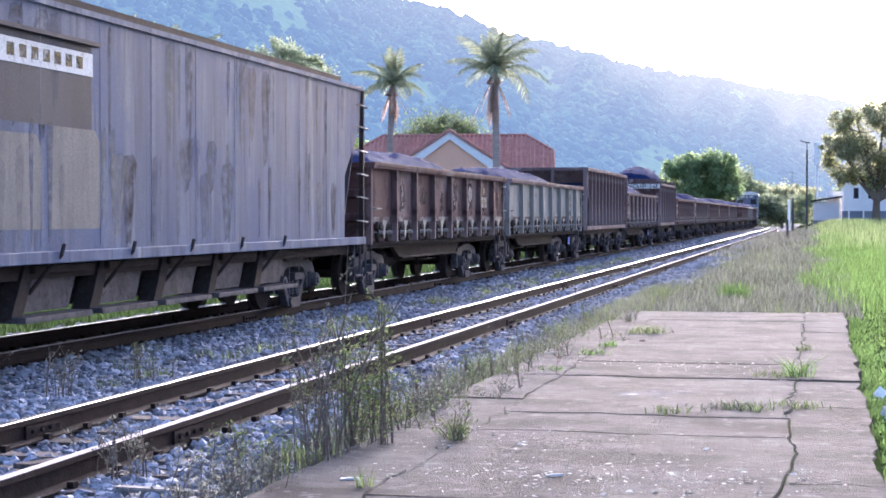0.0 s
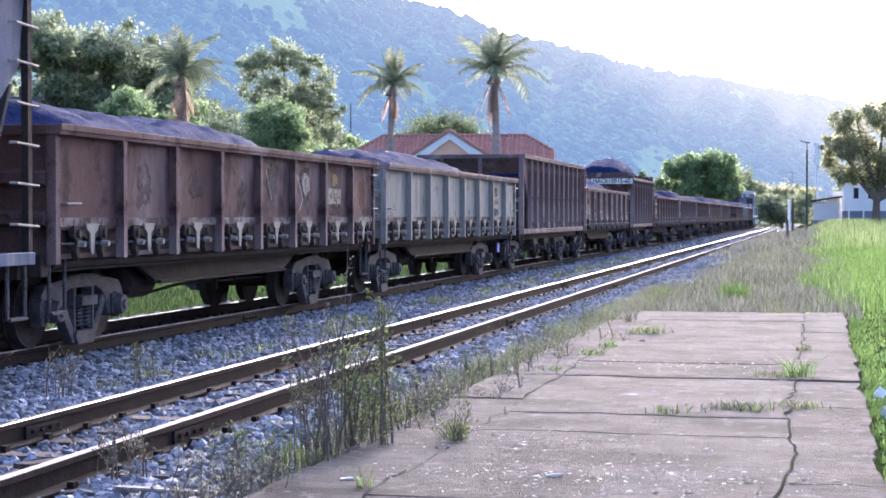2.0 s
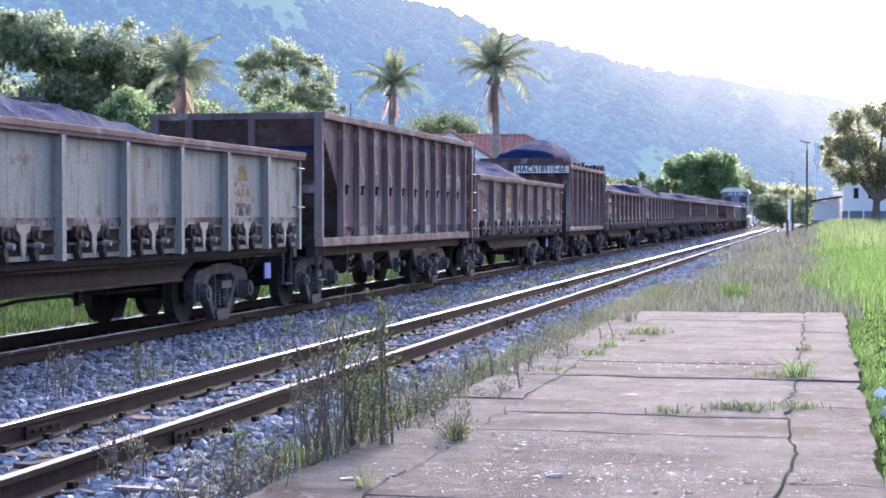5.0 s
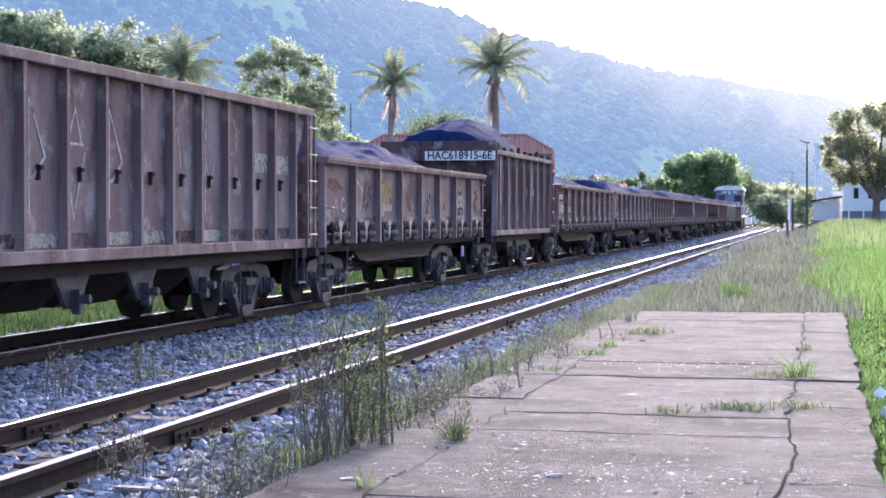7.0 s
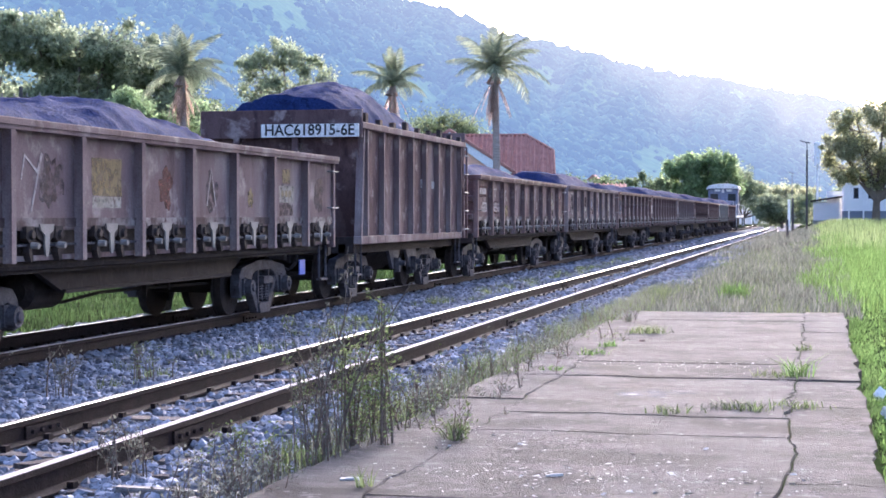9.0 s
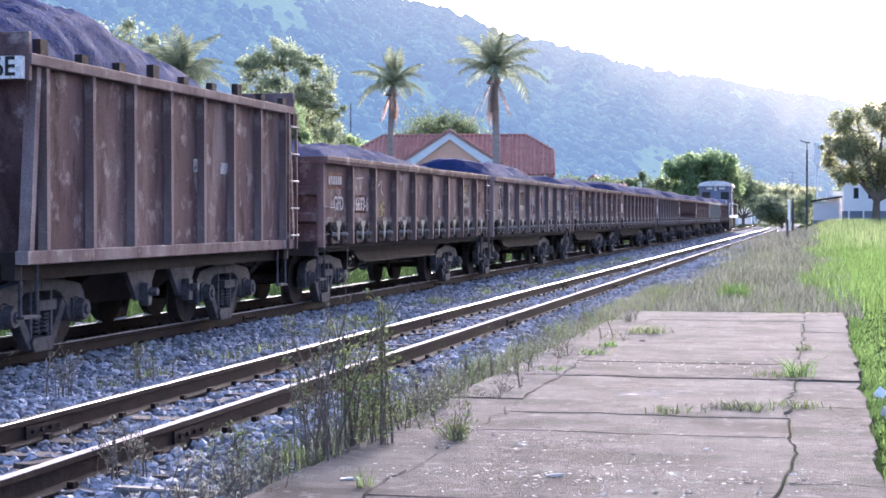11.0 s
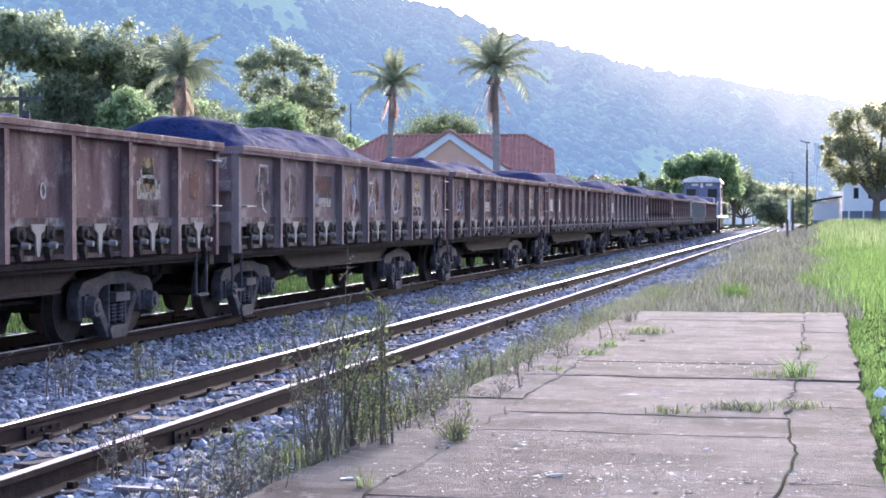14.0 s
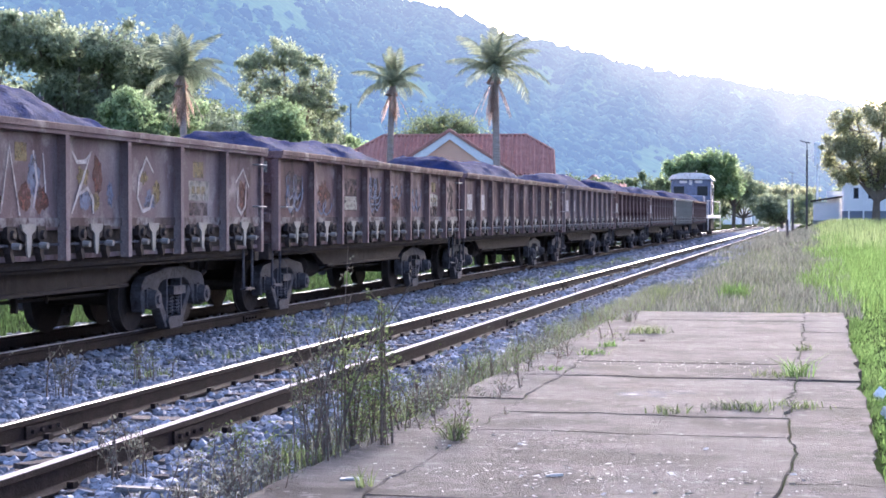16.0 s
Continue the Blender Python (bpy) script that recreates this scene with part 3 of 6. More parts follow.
# ---- grass and weeds ----
def blades(name, pts, height, width, lean, material, label, category="grass", bend=0.35, kind="stuff"):
    n = len(pts)
    h = np.asarray(height) * rng.uniform(0.6, 1.25, n)
    a = rng.uniform(0, 2 * np.pi, n)
    d = np.stack([np.cos(a), np.sin(a), np.zeros(n)], -1)
    s = np.stack([-np.sin(a), np.cos(a), np.zeros(n)], -1) * (np.asarray(width) * rng.uniform(0.6, 1.3, n))[:, None] / 2
    up = np.array([0, 0, 1.0])
    ln = (rng.uniform(0.1, 1, n) * lean * h)[:, None]
    p0 = pts
    p1 = pts + up * (h * 0.55)[:, None] + d * ln * bend
    p2 = pts + up * h[:, None] + d * ln
    v = np.stack([p0 - s, p0 + s, p1 - s * 0.8, p1 + s * 0.8, p2], 1).reshape(-1, 3)
    b = (np.arange(n) * 5)[:, None]
    f = np.concatenate([b + [0, 1, 3], b + [0, 3, 2], b + [2, 3, 4]])
    return add_mesh(name, v, f, material, label, category, kind)


def spots(n, x0, x1, y0, y1, power=1.0, clump=0.0, seed=0):
    r = np.random.default_rng(seed)
    x, t = r.uniform(x0, x1, n), r.uniform(0, 1, n) ** power
    y = y0 + (y1 - y0) * t
    if clump:
        cxy = np.stack([r.uniform(x0, x1, n // 30 + 1), y0 + (y1 - y0) * r.uniform(0, 1, n // 30 + 1) ** power], -1)
        c = cxy[r.integers(0, len(cxy), n)] + r.normal(0, clump, (n, 2))
        x, y = c[:, 0].clip(x0, x1), c[:, 1]
    return np.stack([x, y, ground_z(x, y)], -1)


def ragged(p):
    """Only what grows on the meadow's side of its uneven border."""
    y = p[:, 1]
    return p[p[:, 0] > 0.1 + 0.32 * np.sin(0.31 * y) + 0.22 * np.sin(0.83 * y + 1.0) + rng.normal(0, 0.12, len(p))]


blades("meadow_grass", spots(52000, 0.42, 7.0, 9.5, 32, 1.0, seed=1), 0.055, 0.013, 1.3, GRASS, "short bright green grass beside the platform")
blades("meadow_grass", ragged(spots(52000, -0.6, 16.0, 28, 62, 1.0, seed=2)), 0.34, 0.015, 0.7, GRASS, "tall green meadow grass")
blades("meadow_grass", ragged(spots(34000, -0.8, 24.0, 55, 130, 1.0, seed=3)), 0.5, 0.03, 0.5, GRASS_PALE, "tall pale seeding grass")
blades("meadow_grass", spots(3600, 0.33, 0.6, 6, 25, 1.0, 0.06, seed=4), 0.08, 0.011, 1.5, GRASS, "grass creeping over the platform edge")
blades("weed_patch", spots(17000, -3.1, 0.6, 24.1, 62, 1.2, 0.25, seed=5), 0.26, 0.016, 0.8, GRASS_DRY, "greyish dry weeds beyond the platform")
blades("weed_patch", spots(9000, -3.3, 0.6, 24.3, 75, 1.0, 0.3, seed=6), 0.22, 0.018, 0.8, WEED, "green weeds beyond the platform")
blades("weed_patch", spots(9000, -4.0, 0.0, 60, 150, 1.0, 0.4, seed=7), 0.35, 0.04, 0.7, GRASS_DRY, "greyish grass beside the far track")
blades("weed_patch", spots(3600, -3.2, -2.68, 8, 34, 1.0, 0.12, seed=8) + np.array([0, 0, 0.1]), 0.26, 0.009, 0.8, GRASS_DRY, "dry weeds along the platform edge")
blades("weed_patch", spots(4500, -3.2, -2.66, 9, 34, 1.0, 0.1, seed=9) + np.array([0, 0, 0.1]), 0.22, 0.011, 0.8, WEED, "green weeds along the platform edge")
blades("weed_patch", spots(2600, -7.1, -6.1, 9, 60, 1.0, 0.1, seed=10) + np.array([0, 0, 0.03]), 0.16, 0.012, 0.8, WEED, "low weeds between the two tracks")
blades("meadow_grass", ragged(spots(7000, -0.8, 1.2, 26, 75, 1.0, 0.25, seed=14)), 0.34, 0.02, 0.6, GRASS, "green grass at the edge of the meadow")
blades("lineside_grass", spots(46000, -19, -10.6, 16, 75, 1.2, seed=11), 0.15, 0.02, 0.9, LINESIDE, "green grass beyond the far track")
blades("shrub", spots(420, -1.62, -1.2, 28.3, 28.9, 1.0, seed=12), 0.36, 0.016, 0.8, GRASS, "bright green tuft beyond the platform", "shrub", kind="")
for k, (x, y, w, hgt, mt, cnt) in enumerate(((-0.5, 11.8, 0.1, 0.11, WEED, 60), (-0.6, 11.9, 0.13, 0.1, GRASS_DRY, 80), (-1.0, 11.5, 0.08, 0.09, WEED, 45), (-0.18, 14.4, 0.06, 0.24, GRASS, 55), (-0.16, 12.1, 0.1, 0.08, WEED, 60), (-0.35, 14.3, 0.12, 0.09, WEED, 50),
                                               (-1.95, 19.3, 0.12, 0.14, WEED, 120), (-2.15, 16.2, 0.08, 0.1, GRASS, 60), (-2.2, 9.9, 0.04, 0.2, WEED, 25), (-2.3, 14.5, 0.07, 0.06, GRASS, 50), (-2.24, 8.0, 0.025, 0.16, WEED, 22), (-0.15, 17.2, 0.06, 0.1, WEED, 40),
                                               (-2.15, 17.3, 0.06, 0.1, GRASS, 50))):
    r = np.random.default_rng(60 + k)
    p = np.stack([x + r.normal(0, w, cnt), y + r.normal(0, w * 0.8, cnt), np.zeros(cnt) - 0.01], -1)
    blades("weed_tuft", p, hgt * 0.75, 0.011, 1.9, mt, "small weed tuft growing from a platform joint", "weed")


def tall_weed(x, y, height, stems, spread, leaves, seed, leaf_mat, label):
    r = random.Random(seed)
    root = thing("tall_weed", label, "weed", pose(x, y, -0.2), "tall weeds at the platform edge")
    st, pts = Shape(), []
    for i in range(stems):
        bx, by = r.gauss(0, spread), r.gauss(0, spread * 0.8)
        hh = height * r.uniform(0.45, 1.0)
        lx, ly = r.gauss(0, 0.13) * hh, r.gauss(0, 0.13) * hh
        way = [(bx + lx * t * t, by + ly * t * t, hh * t) for t in (0, 0.25, 0.5, 0.75, 1.0)]
        thick = 0.005 if r.random() < 0.7 else 0.009
        for a, b, k in zip(way, way[1:], (1.0, 0.85, 0.65, 0.45)):
            st.rod(a, b, thick * k, thick * k * 0.8, 5)
        for _ in range(r.randint(3, 7)):
            t = r.uniform(0.4, 0.97)
            p = (bx + lx * t * t, by + ly * t * t, hh * t)
            q = (p[0] + r.gauss(0, 0.05), p[1] + r.gauss(0, 0.05), p[2] + r.uniform(0.03, 0.12))
            st.rod(p, q, thick * 0.4, thick * 0.25, 4)
            pts += [Vector(p).lerp(Vector(q), r.uniform(0.3, 1.1)) + Vector((r.gauss(0, 0.012), r.gauss(0, 0.012), r.gauss(0, 0.015))) for _ in range(leaves)]
        pts += [Vector((bx + lx * t * t, by + ly * t * t, hh * t)) + Vector((r.gauss(0, 0.025), r.gauss(0, 0.025), 0)) for t in [r.uniform(0.1, 0.95) for _ in range(leaves * 2)]]
    tagged(part("stalk", st, STALK, root, "thin dry brown stems"), kind="stuff")
    v, f = [], []
    for p in pts:
        a = Vector((r.gauss(0, 1), r.gauss(0, 1), r.gauss(0.5, 0.8))).normalized() * r.uniform(0.014, 0.036)
        b = a.orthogonal().normalized() * r.uniform(0.004, 0.009)
        n0 = len(v)
        v += [tuple(p - b * 0.3), tuple(p + a * 0.5 + b), tuple(p + a), tuple(p + a * 0.5 - b)]
        f.append((n0, n0 + 1, n0 + 2, n0 + 3))
    tagged(part("foliage", Shape().add(v, f), leaf_mat, root, "small narrow leaves"), kind="stuff")


for k, (x, y, h, st, sp, lv, mt) in enumerate((
        (-2.8, 9.3, 1.5, 9, 0.06, 4, GRASS_DRY), (-2.68, 9.6, 1.1, 26, 0.1, 10, WEED), (-2.84, 9.05, 1.05, 8, 0.07, 4, GRASS_DRY), (-2.93, 9.5, 0.95, 8, 0.08, 6, WEED), (-2.76, 10.3, 0.6, 18, 0.16, 4, WEED),
        (-3.0, 8.3, 0.36, 16, 0.2, 5, GRASS_DRY), (-2.95, 7.75, 0.32, 16, 0.2, 5, GRASS_DRY), (-3.1, 8.9, 0.4, 12, 0.16, 5, WEED), (-2.8, 11.4, 0.45, 24, 0.22, 4, GRASS_DRY), (-2.82, 12.6, 0.42, 24, 0.25, 4, GRASS_DRY),
        (-2.85, 14.2, 0.42, 24, 0.3, 4, WEED), (-2.87, 16.0, 0.4, 22, 0.3, 4, GRASS_DRY), (-2.85, 18.5, 0.4, 22, 0.35, 4, WEED), (-2.17, 9.9, 0.44, 6, 0.03, 4, WEED),
        (-6.45, 13.2, 0.4, 9, 0.1, 3, GRASS_DRY), (-6.6, 12.2, 0.46, 8, 0.1, 3, GRASS_DRY), (-6.3, 14.8, 0.36, 9, 0.1, 3, WEED), (-4.0, 9.0, 0.4, 12, 0.12, 3, GRASS_DRY), (-2.9, 21.5, 0.4, 26, 0.4, 4, WEED))):
    tall_weed(x, y, h, st, sp, lv, 300 + k, mt, "tall thin weeds with dry stems by the platform edge" if x > -3.3 else "thin dry weeds growing in the ballast")


# ---- trees ----
def tree(name, x, y, base, clumps, leaf, count, material, label, trunk_r=0.22, seed=1, limbs=True, category="tree", bare=0.0):
    """clumps: (dx, dy, z, radius across, radius up). Leaves crowd the outer shell of every clump and its lobes."""
    r = np.random.default_rng(seed)
    root = thing(name, label, category, pose(x, y, base))
    st = Shape()
    low = min(c[2] for c in clumps)
    fork = max(0.6, low * 0.6)
    st.rod((0, 0, -0.2), (0.05, 0.03, fork), trunk_r, trunk_r * 0.75, 10)
    clumps = [(dx, dy, z, ra * 1.15, ru * 1.25) for dx, dy, z, ra, ru in clumps]
    for dx, dy, z, ra, ru in clumps:
        mid = (dx * 0.45, dy * 0.45, fork + (z - fork) * 0.6)
        st.rod((0.05, 0.03, fork - 0.1), mid, trunk_r * 0.5, trunk_r * 0.32, 7)
        st.rod(mid, (dx, dy, z + ru * 0.4), trunk_r * 0.32, trunk_r * 0.1, 6)
        for k in range(4):
            a = r.uniform(0, 6.28)
            st.rod((dx * 0.8, dy * 0.8, z - ru * 0.2), (dx + ra * 0.75 * math.cos(a), dy + ra * 0.75 * math.sin(a), z + ru * r.uniform(-0.3, 0.6)), trunk_r * 0.14, trunk_r * 0.04, 5)
    part("trunk", st, BARK, root, "brown trunk and limbs")
    leaf, count = leaf * 0.84, int(count * 1.55)
    w = np.array([c[3] ** 2 for c in clumps])
    pts = []
    for (dx, dy, z, ra, ru), share in zip(clumps, w / w.sum()):
        n = int(count * share)
        m = max(8, int(14 * ra / max(1e-3, w.max() ** 0.5)) + 6)
        d = r.normal(0, 1, (m, 3))
        d /= np.linalg.norm(d, axis=1)[:, None]
        lobes = d * r.uniform(0.45, 0.85, (m, 1))
        pick = r.integers(0, m, n)
        q = r.normal(0, 1, (n, 3))
        q /= np.linalg.norm(q, axis=1)[:, None]
        q = lobes[pick] + q * (r.uniform(0.16, 0.48, m)[pick] * np.abs(r.normal(0.75, 0.3, n)))[:, None]
        pts.append(q * [ra, ra, ru] + [dx, dy, z])
    p = np.concatenate(pts)
    n = len(p)
    a = r.normal(0, 1, (n, 3)) + [0, 0, -0.25]
    a /= np.linalg.norm(a, axis=1)[:, None]
    b = np.cross(a, r.normal(0, 1, (n, 3)))
    b /= np.linalg.norm(b, axis=1)[:, None] + 1e-9
    s = (leaf * r.uniform(0.6, 1.4, n))[:, None]
    v = np.stack([p - a * s * 0.5, p + b * s * 0.32, p + a * s * 0.5, p - b * s * 0.32], 1).reshape(-1, 3)
    f = (np.arange(n) * 4)[:, None] + np.arange(4)[None]
    add_mesh("crown", v, f, material, "leafy crown", parent=root)
    return root


def ball_of(r0, spread, n, z, up, seed, wide=1.0):
    r = random.Random(seed)
    return [(r.uniform(-spread, spread) * wide, r.uniform(-spread, spread) * 0.6, z + r.uniform(-up, up), r0 * r.uniform(0.7, 1.2), r0 * r.uniform(0.6, 0.95)) for _ in range(n)]


WOOD = "tall leafy tree behind the railway station"
tree("tree", -52.5, 96, -0.3, ball_of(2.2, 3.6, 9, 10.0, 3.6, 1) + ball_of(2.4, 3.6, 7, 5.0, 2.0, 2), 0.35, 20655, LEAF_A, WOOD, 0.3, 1)
tree("tree", -46.6, 98, -0.3, ball_of(2.0, 2.6, 9, 11.2, 2.4, 3) + ball_of(2.3, 3.4, 7, 6.5, 2.2, 4), 0.35, 22950, LEAF_A, WOOD, 0.3, 2)
tree("tree", -43.0, 103, -0.3, ball_of(2.1, 2.0, 8, 8.6, 3.2, 5) + ball_of(2.2, 2.6, 6, 4.2, 1.6, 6), 0.35, 18360, LEAF_A, WOOD, 0.26, 3)
tree("tree", -38.9, 92, -0.3, ball_of(1.6, 2.8, 9, 6.0, 2.2, 7) + ball_of(1.5, 3.0, 7, 3.6, 0.9, 8), 0.29, 18360, LEAF_B, "bright green bushy tree below the palms", 0.2, 4)
tree("tree", -45.8, 88, -0.3, ball_of(1.4, 1.6, 5, 5.4, 1.0, 9) + ball_of(1.5, 2.6, 6, 3.4, 0.8, 10), 0.29, 12622, LEAF_B, "bright green bushy tree below the taller trees", 0.2, 5)
tree("tree", -36.9, 113, -0.3, [(-2.6, 0, 12.6, 1.6, 1.0), (-1.0, 0.5, 13.2, 1.7, 1.1), (0.8, -0.4, 12.6, 1.4, 0.9), (1.8, 0.3, 11.2, 1.5, 1.1), (2.7, 0.2, 9.6, 1.3, 0.9), (-3.2, 0.4, 10.8, 1.3, 1.0),
     (-1.2, 0.1, 10.6, 1.6, 1.3), (0.7, 0, 9.2, 1.8, 1.5), (-2.6, 0, 8.2, 1.8, 1.6), (1.9, 0.4, 7.2, 1.8, 1.4), (-0.4, 0, 6.6, 2.2, 1.8), (2.8, 0, 5.2, 1.8, 1.5)], 0.27, 13500, LEAF_A, "tall open-crowned tree with grey-green leaves", 0.28, 6)
tree("tree", -33.2, 100, -0.3, ball_of(1.5, 1.3, 8, 6.4, 1.4, 11) + ball_of(1.5, 2.6, 7, 4.4, 1.0, 12), 0.27, 19507, LEAF_B, "fresh green bushy tree beside the station", 0.2, 7)
tree("tree", -57.0, 104, -0.3, ball_of(2.4, 3.6, 9, 8.0, 3.4, 31, 1.2), 0.36, 14000, LEAF_A, WOOD, 0.26, 21)
tree("tree", -40.5, 108, -0.3, ball_of(2.2, 2.2, 8, 5.5, 2.4, 32, 1.2), 0.34, 11000, LEAF_A, WOOD, 0.26, 22)
tree("tree", -42.0, 120, -0.3, ball_of(2.4, 4.0, 9, 7.0, 2.6, 13, 1.6), 0.32, 10800, LEAF_C, WOOD, 0.26, 8)
tree("tree", -28.0, 122, -0.3, [(0, 0, 7.0, 3.2, 2.6), (-1.7, 0, 6.6, 2.2, 2.0), (1.8, 0, 6.6, 2.3, 1.9), (2.9, 0, 6.1, 1.5, 1.3), (-2.6, 0, 6.0, 1.5, 1.4), (0.2, 0, 8.2, 1.9, 1.3)], 0.22, 14850, LEAF_C, "round dark green tree behind the station roof", 0.3, 9)
tree("tree", -34.2, 121, -0.3, ball_of(1.5, 2.2, 8, 6.0, 1.3, 14, 1.3), 0.29, 11475, LEAF_B, "green bushes behind the station", 0.2, 10)
tree("tree", -13.0, 193, -0.3, ball_of(1.9, 2.6, 9, 6.6, 1.3, 15) + ball_of(1.8, 3.0, 7, 4.0, 1.2, 16), 0.37, 19507, LEAF_B, "broad bright green tree behind the track", 0.28, 11)
tree("tree", -21.6, 205, -0.3, ball_of(2.0, 3.8, 9, 4.4, 1.0, 17, 1.4), 0.38, 8775, LEAF_C, "low dark green trees beyond the wagons", 0.26, 12)
tree("tree", -10.6, 214, -0.3, ball_of(2.0, 2.0, 7, 5.4, 1.6, 18, 1.2), 0.36, 8100, LEAF_A, "dark green tree behind the locomotive", 0.26, 13)
tree("tree", -5.2, 246, -0.3, ball_of(2.0, 3.0, 9, 3.6, 1.4, 19, 1.5), 0.38, 8775, LEAF_D, "hazy olive trees at the end of the line", 0.26, 14)
tree("tree", -26.5, 170, -0.3, ball_of(2.0, 3.6, 8, 3.8, 1.0, 20, 1.4), 0.38, 7425, LEAF_C, "low trees behind the wagons", 0.26, 15)
tree("tree", -11.5, 262, -0.3, ball_of(2.2, 3.6, 10, 4.2, 2.0, 22, 1.5), 0.41, 12150, LEAF_A, "hazy trees at the end of the line", 0.26, 18)
tree("tree", -4.4, 208, -0.3, ball_of(1.5, 2.8, 12, 2.6, 1.3, 23, 1.3), 0.3, 12500, LEAF_A, "grey-green bushes beside the far track", 0.2, 19)
tree("tree", 0.2, 262, -0.3, ball_of(2.2, 3.4, 8, 4.6, 2.0, 21, 1.5), 0.38, 7425, LEAF_A, "hazy trees at the end of the line", 0.26, 16)
tree("tree", 3.7, 112, 0.75, [(-2.1, 0, 4.0, 1.5, 1.3), (-2.9, 0.2, 5.2, 1.0, 0.9), (-1.3, -0.3, 6.4, 1.5, 1.2), (-0.6, 0.2, 4.6, 1.6, 1.4), (0.6, 0, 7.2, 1.7, 1.2), (1.5, 0, 5.4, 1.8, 1.4), (2.9, 0, 6.8, 1.7, 1.3), (3.6, 0.1, 4.8, 1.9, 1.5),
     (-1.9, 0, 3.3, 1.0, 0.7), (0.6, 0, 3.6, 1.3, 0.8), (2.4, 0, 3.7, 1.5, 0.9), (5.4, 0, 6.0, 2.0, 1.6), (-2.2, 0.1, 7.2, 0.9, 0.7), (1.5, 0, 2.9, 1.2, 0.8), (3.2, 0, 2.8, 1.4, 0.8), (0.0, 0.1, 2.9, 0.9, 0.6)], 0.22, 27000, LEAF_D, "broad olive-green tree lit from behind over the meadow", 0.3, 17)


def palm(x, y, trunk_h, size, seed, label):
    """Feather palm: slender leaning trunk, a skirt of dry fronds and a tuft of arching green ones."""
    r = random.Random(seed)
    root = thing("palm_tree", label, "palm tree", pose(x, y, -0.3), "palm trees by the station")
    st = Shape()
    lean = r.uniform(-0.25, 0.25)
    way = [(lean * (k / 10) ** 2, 0, trunk_h * k / 10) for k in range(11)]
    for k in range(10):
        a, b = way[k], way[k + 1]
        st.rod(a, b, 0.2 - 0.005 * k, 0.195 - 0.005 * k + (0.014 if k % 2 else 0), 12)
    part("trunk", st, PALM_BARK, root, "slender grey palm trunk")
    top = Vector(way[-1])

    def frond_mesh(kind):
        length = size * (1.0 if kind < 3 else 0.92)
        droop = (0.25, 0.55, 0.95, 1.0)[kind]
        sh = Shape()
        n = 30
        prev = Vector((0, 0, 0))
        pts = []
        for i in range(n + 1):
            t = i / n
            pts.append(Vector((length * (t - 0.14 * droop * t ** 3), 0, length * (0.12 * math.sin(min(1, t * 1.6) * math.pi * 0.5) - droop * 0.62 * t ** 2.4))))
        for i in range(0, n, 3):
            sh.rod(pts[i], pts[i + 3], 0.022 * (1 - i / n) + 0.006, 0.02 * (1 - i / n) + 0.005, 4)
        verts, faces = [], []
        for i in range(3, n + 1):
            t = i / n
            tang = (pts[i] - pts[i - 1]).normalized()
            ll = size * 0.3 * math.sin(math.pi * (0.12 + 0.83 * t)) ** 0.7
            for side in (-1, 1):
                d = (tang * 0.55 + Vector((0, side, 0)) * (0.75 if kind < 3 else 0.35) + Vector((0, 0, -0.35 - 0.6 * droop * r.random()))).normalized()
                tip = pts[i] + d * ll * r.uniform(0.85, 1.1) + Vector((0, 0, -0.12 * ll))
                mid = pts[i] + d * ll * 0.5
                wv = tang * 0.036
                m0 = len(verts)
                verts += [tuple(pts[i] - wv * 0.6), tuple(pts[i] + wv * 0.6), tuple(mid + wv), tuple(tip), tuple(mid - wv)]
                faces.append((m0, m0 + 1, m0 + 2, m0 + 3, m0 + 4))
        sh.add(verts, faces)
        return sh.mesh("frond", PALM_LEAF if kind < 3 else DRY_FROND)

    meshes = [frond_mesh(k) for k in range(4)]
    turn = 0.0
    for k in range(19):
        turn += 137.5 + r.uniform(-14, 14)
        up = 86 - 4.6 * k + r.uniform(-9, 9)
        kind = 0 if k < 5 else (1 if k < 12 else 2)
        grow = r.uniform(0.78, 1.1) * (0.85 if k < 4 else 1.0)
        part("frond", meshes[kind], PALM_LEAF, root, at=Matrix.Translation(top) @ pose(0, 0, 0, 0, 0, turn) @ pose(0, 0, 0, 0, -up, 0) @ pose(0, 0, 0, r.uniform(-25, 25)) @ Matrix.Diagonal((grow, grow * 0.9, grow, 1)))
    for k in range(30):
        turn += 137.5
        part("dry_frond", meshes[3], DRY_FROND, root, "dry brown hanging frond" if k == 0 else "", at=Matrix.Translation(top - Vector((0, 0, 0.1))) @ pose(0, 0, 0, 0, 0, turn) @ pose(0, 0, 0, 0, (84 if k > 5 else 66) + r.uniform(-9, 5), 0) @ Matrix.Diagonal((r.uniform(0.75, 1.15), 0.5, 0.08, 1)))
    nuts = Shape()
    for k in range(5):
        a = r.uniform(0, 6.28)
        nuts.rod(top + Vector((0.1 * math.cos(a), 0.1 * math.sin(a), -0.05)), top + Vector((0.35 * math.cos(a), 0.35 * math.sin(a), -0.5)), 0.05, 0.09, 7)
    part("fruit_stalk", nuts, DRY_FROND, root)
    return root


palm(-29.3, 73.3, 8.3, 2.75, 1, "feather palm with drooping green fronds above dry ones")
palm(-22.45, 85.2, 8.6, 2.35, 2, "slender feather palm with a brown skirt of dry fronds")
palm(-15.25, 78.6, 8.6, 2.9, 3, "tall feather palm with a thick skirt of dry fronds")


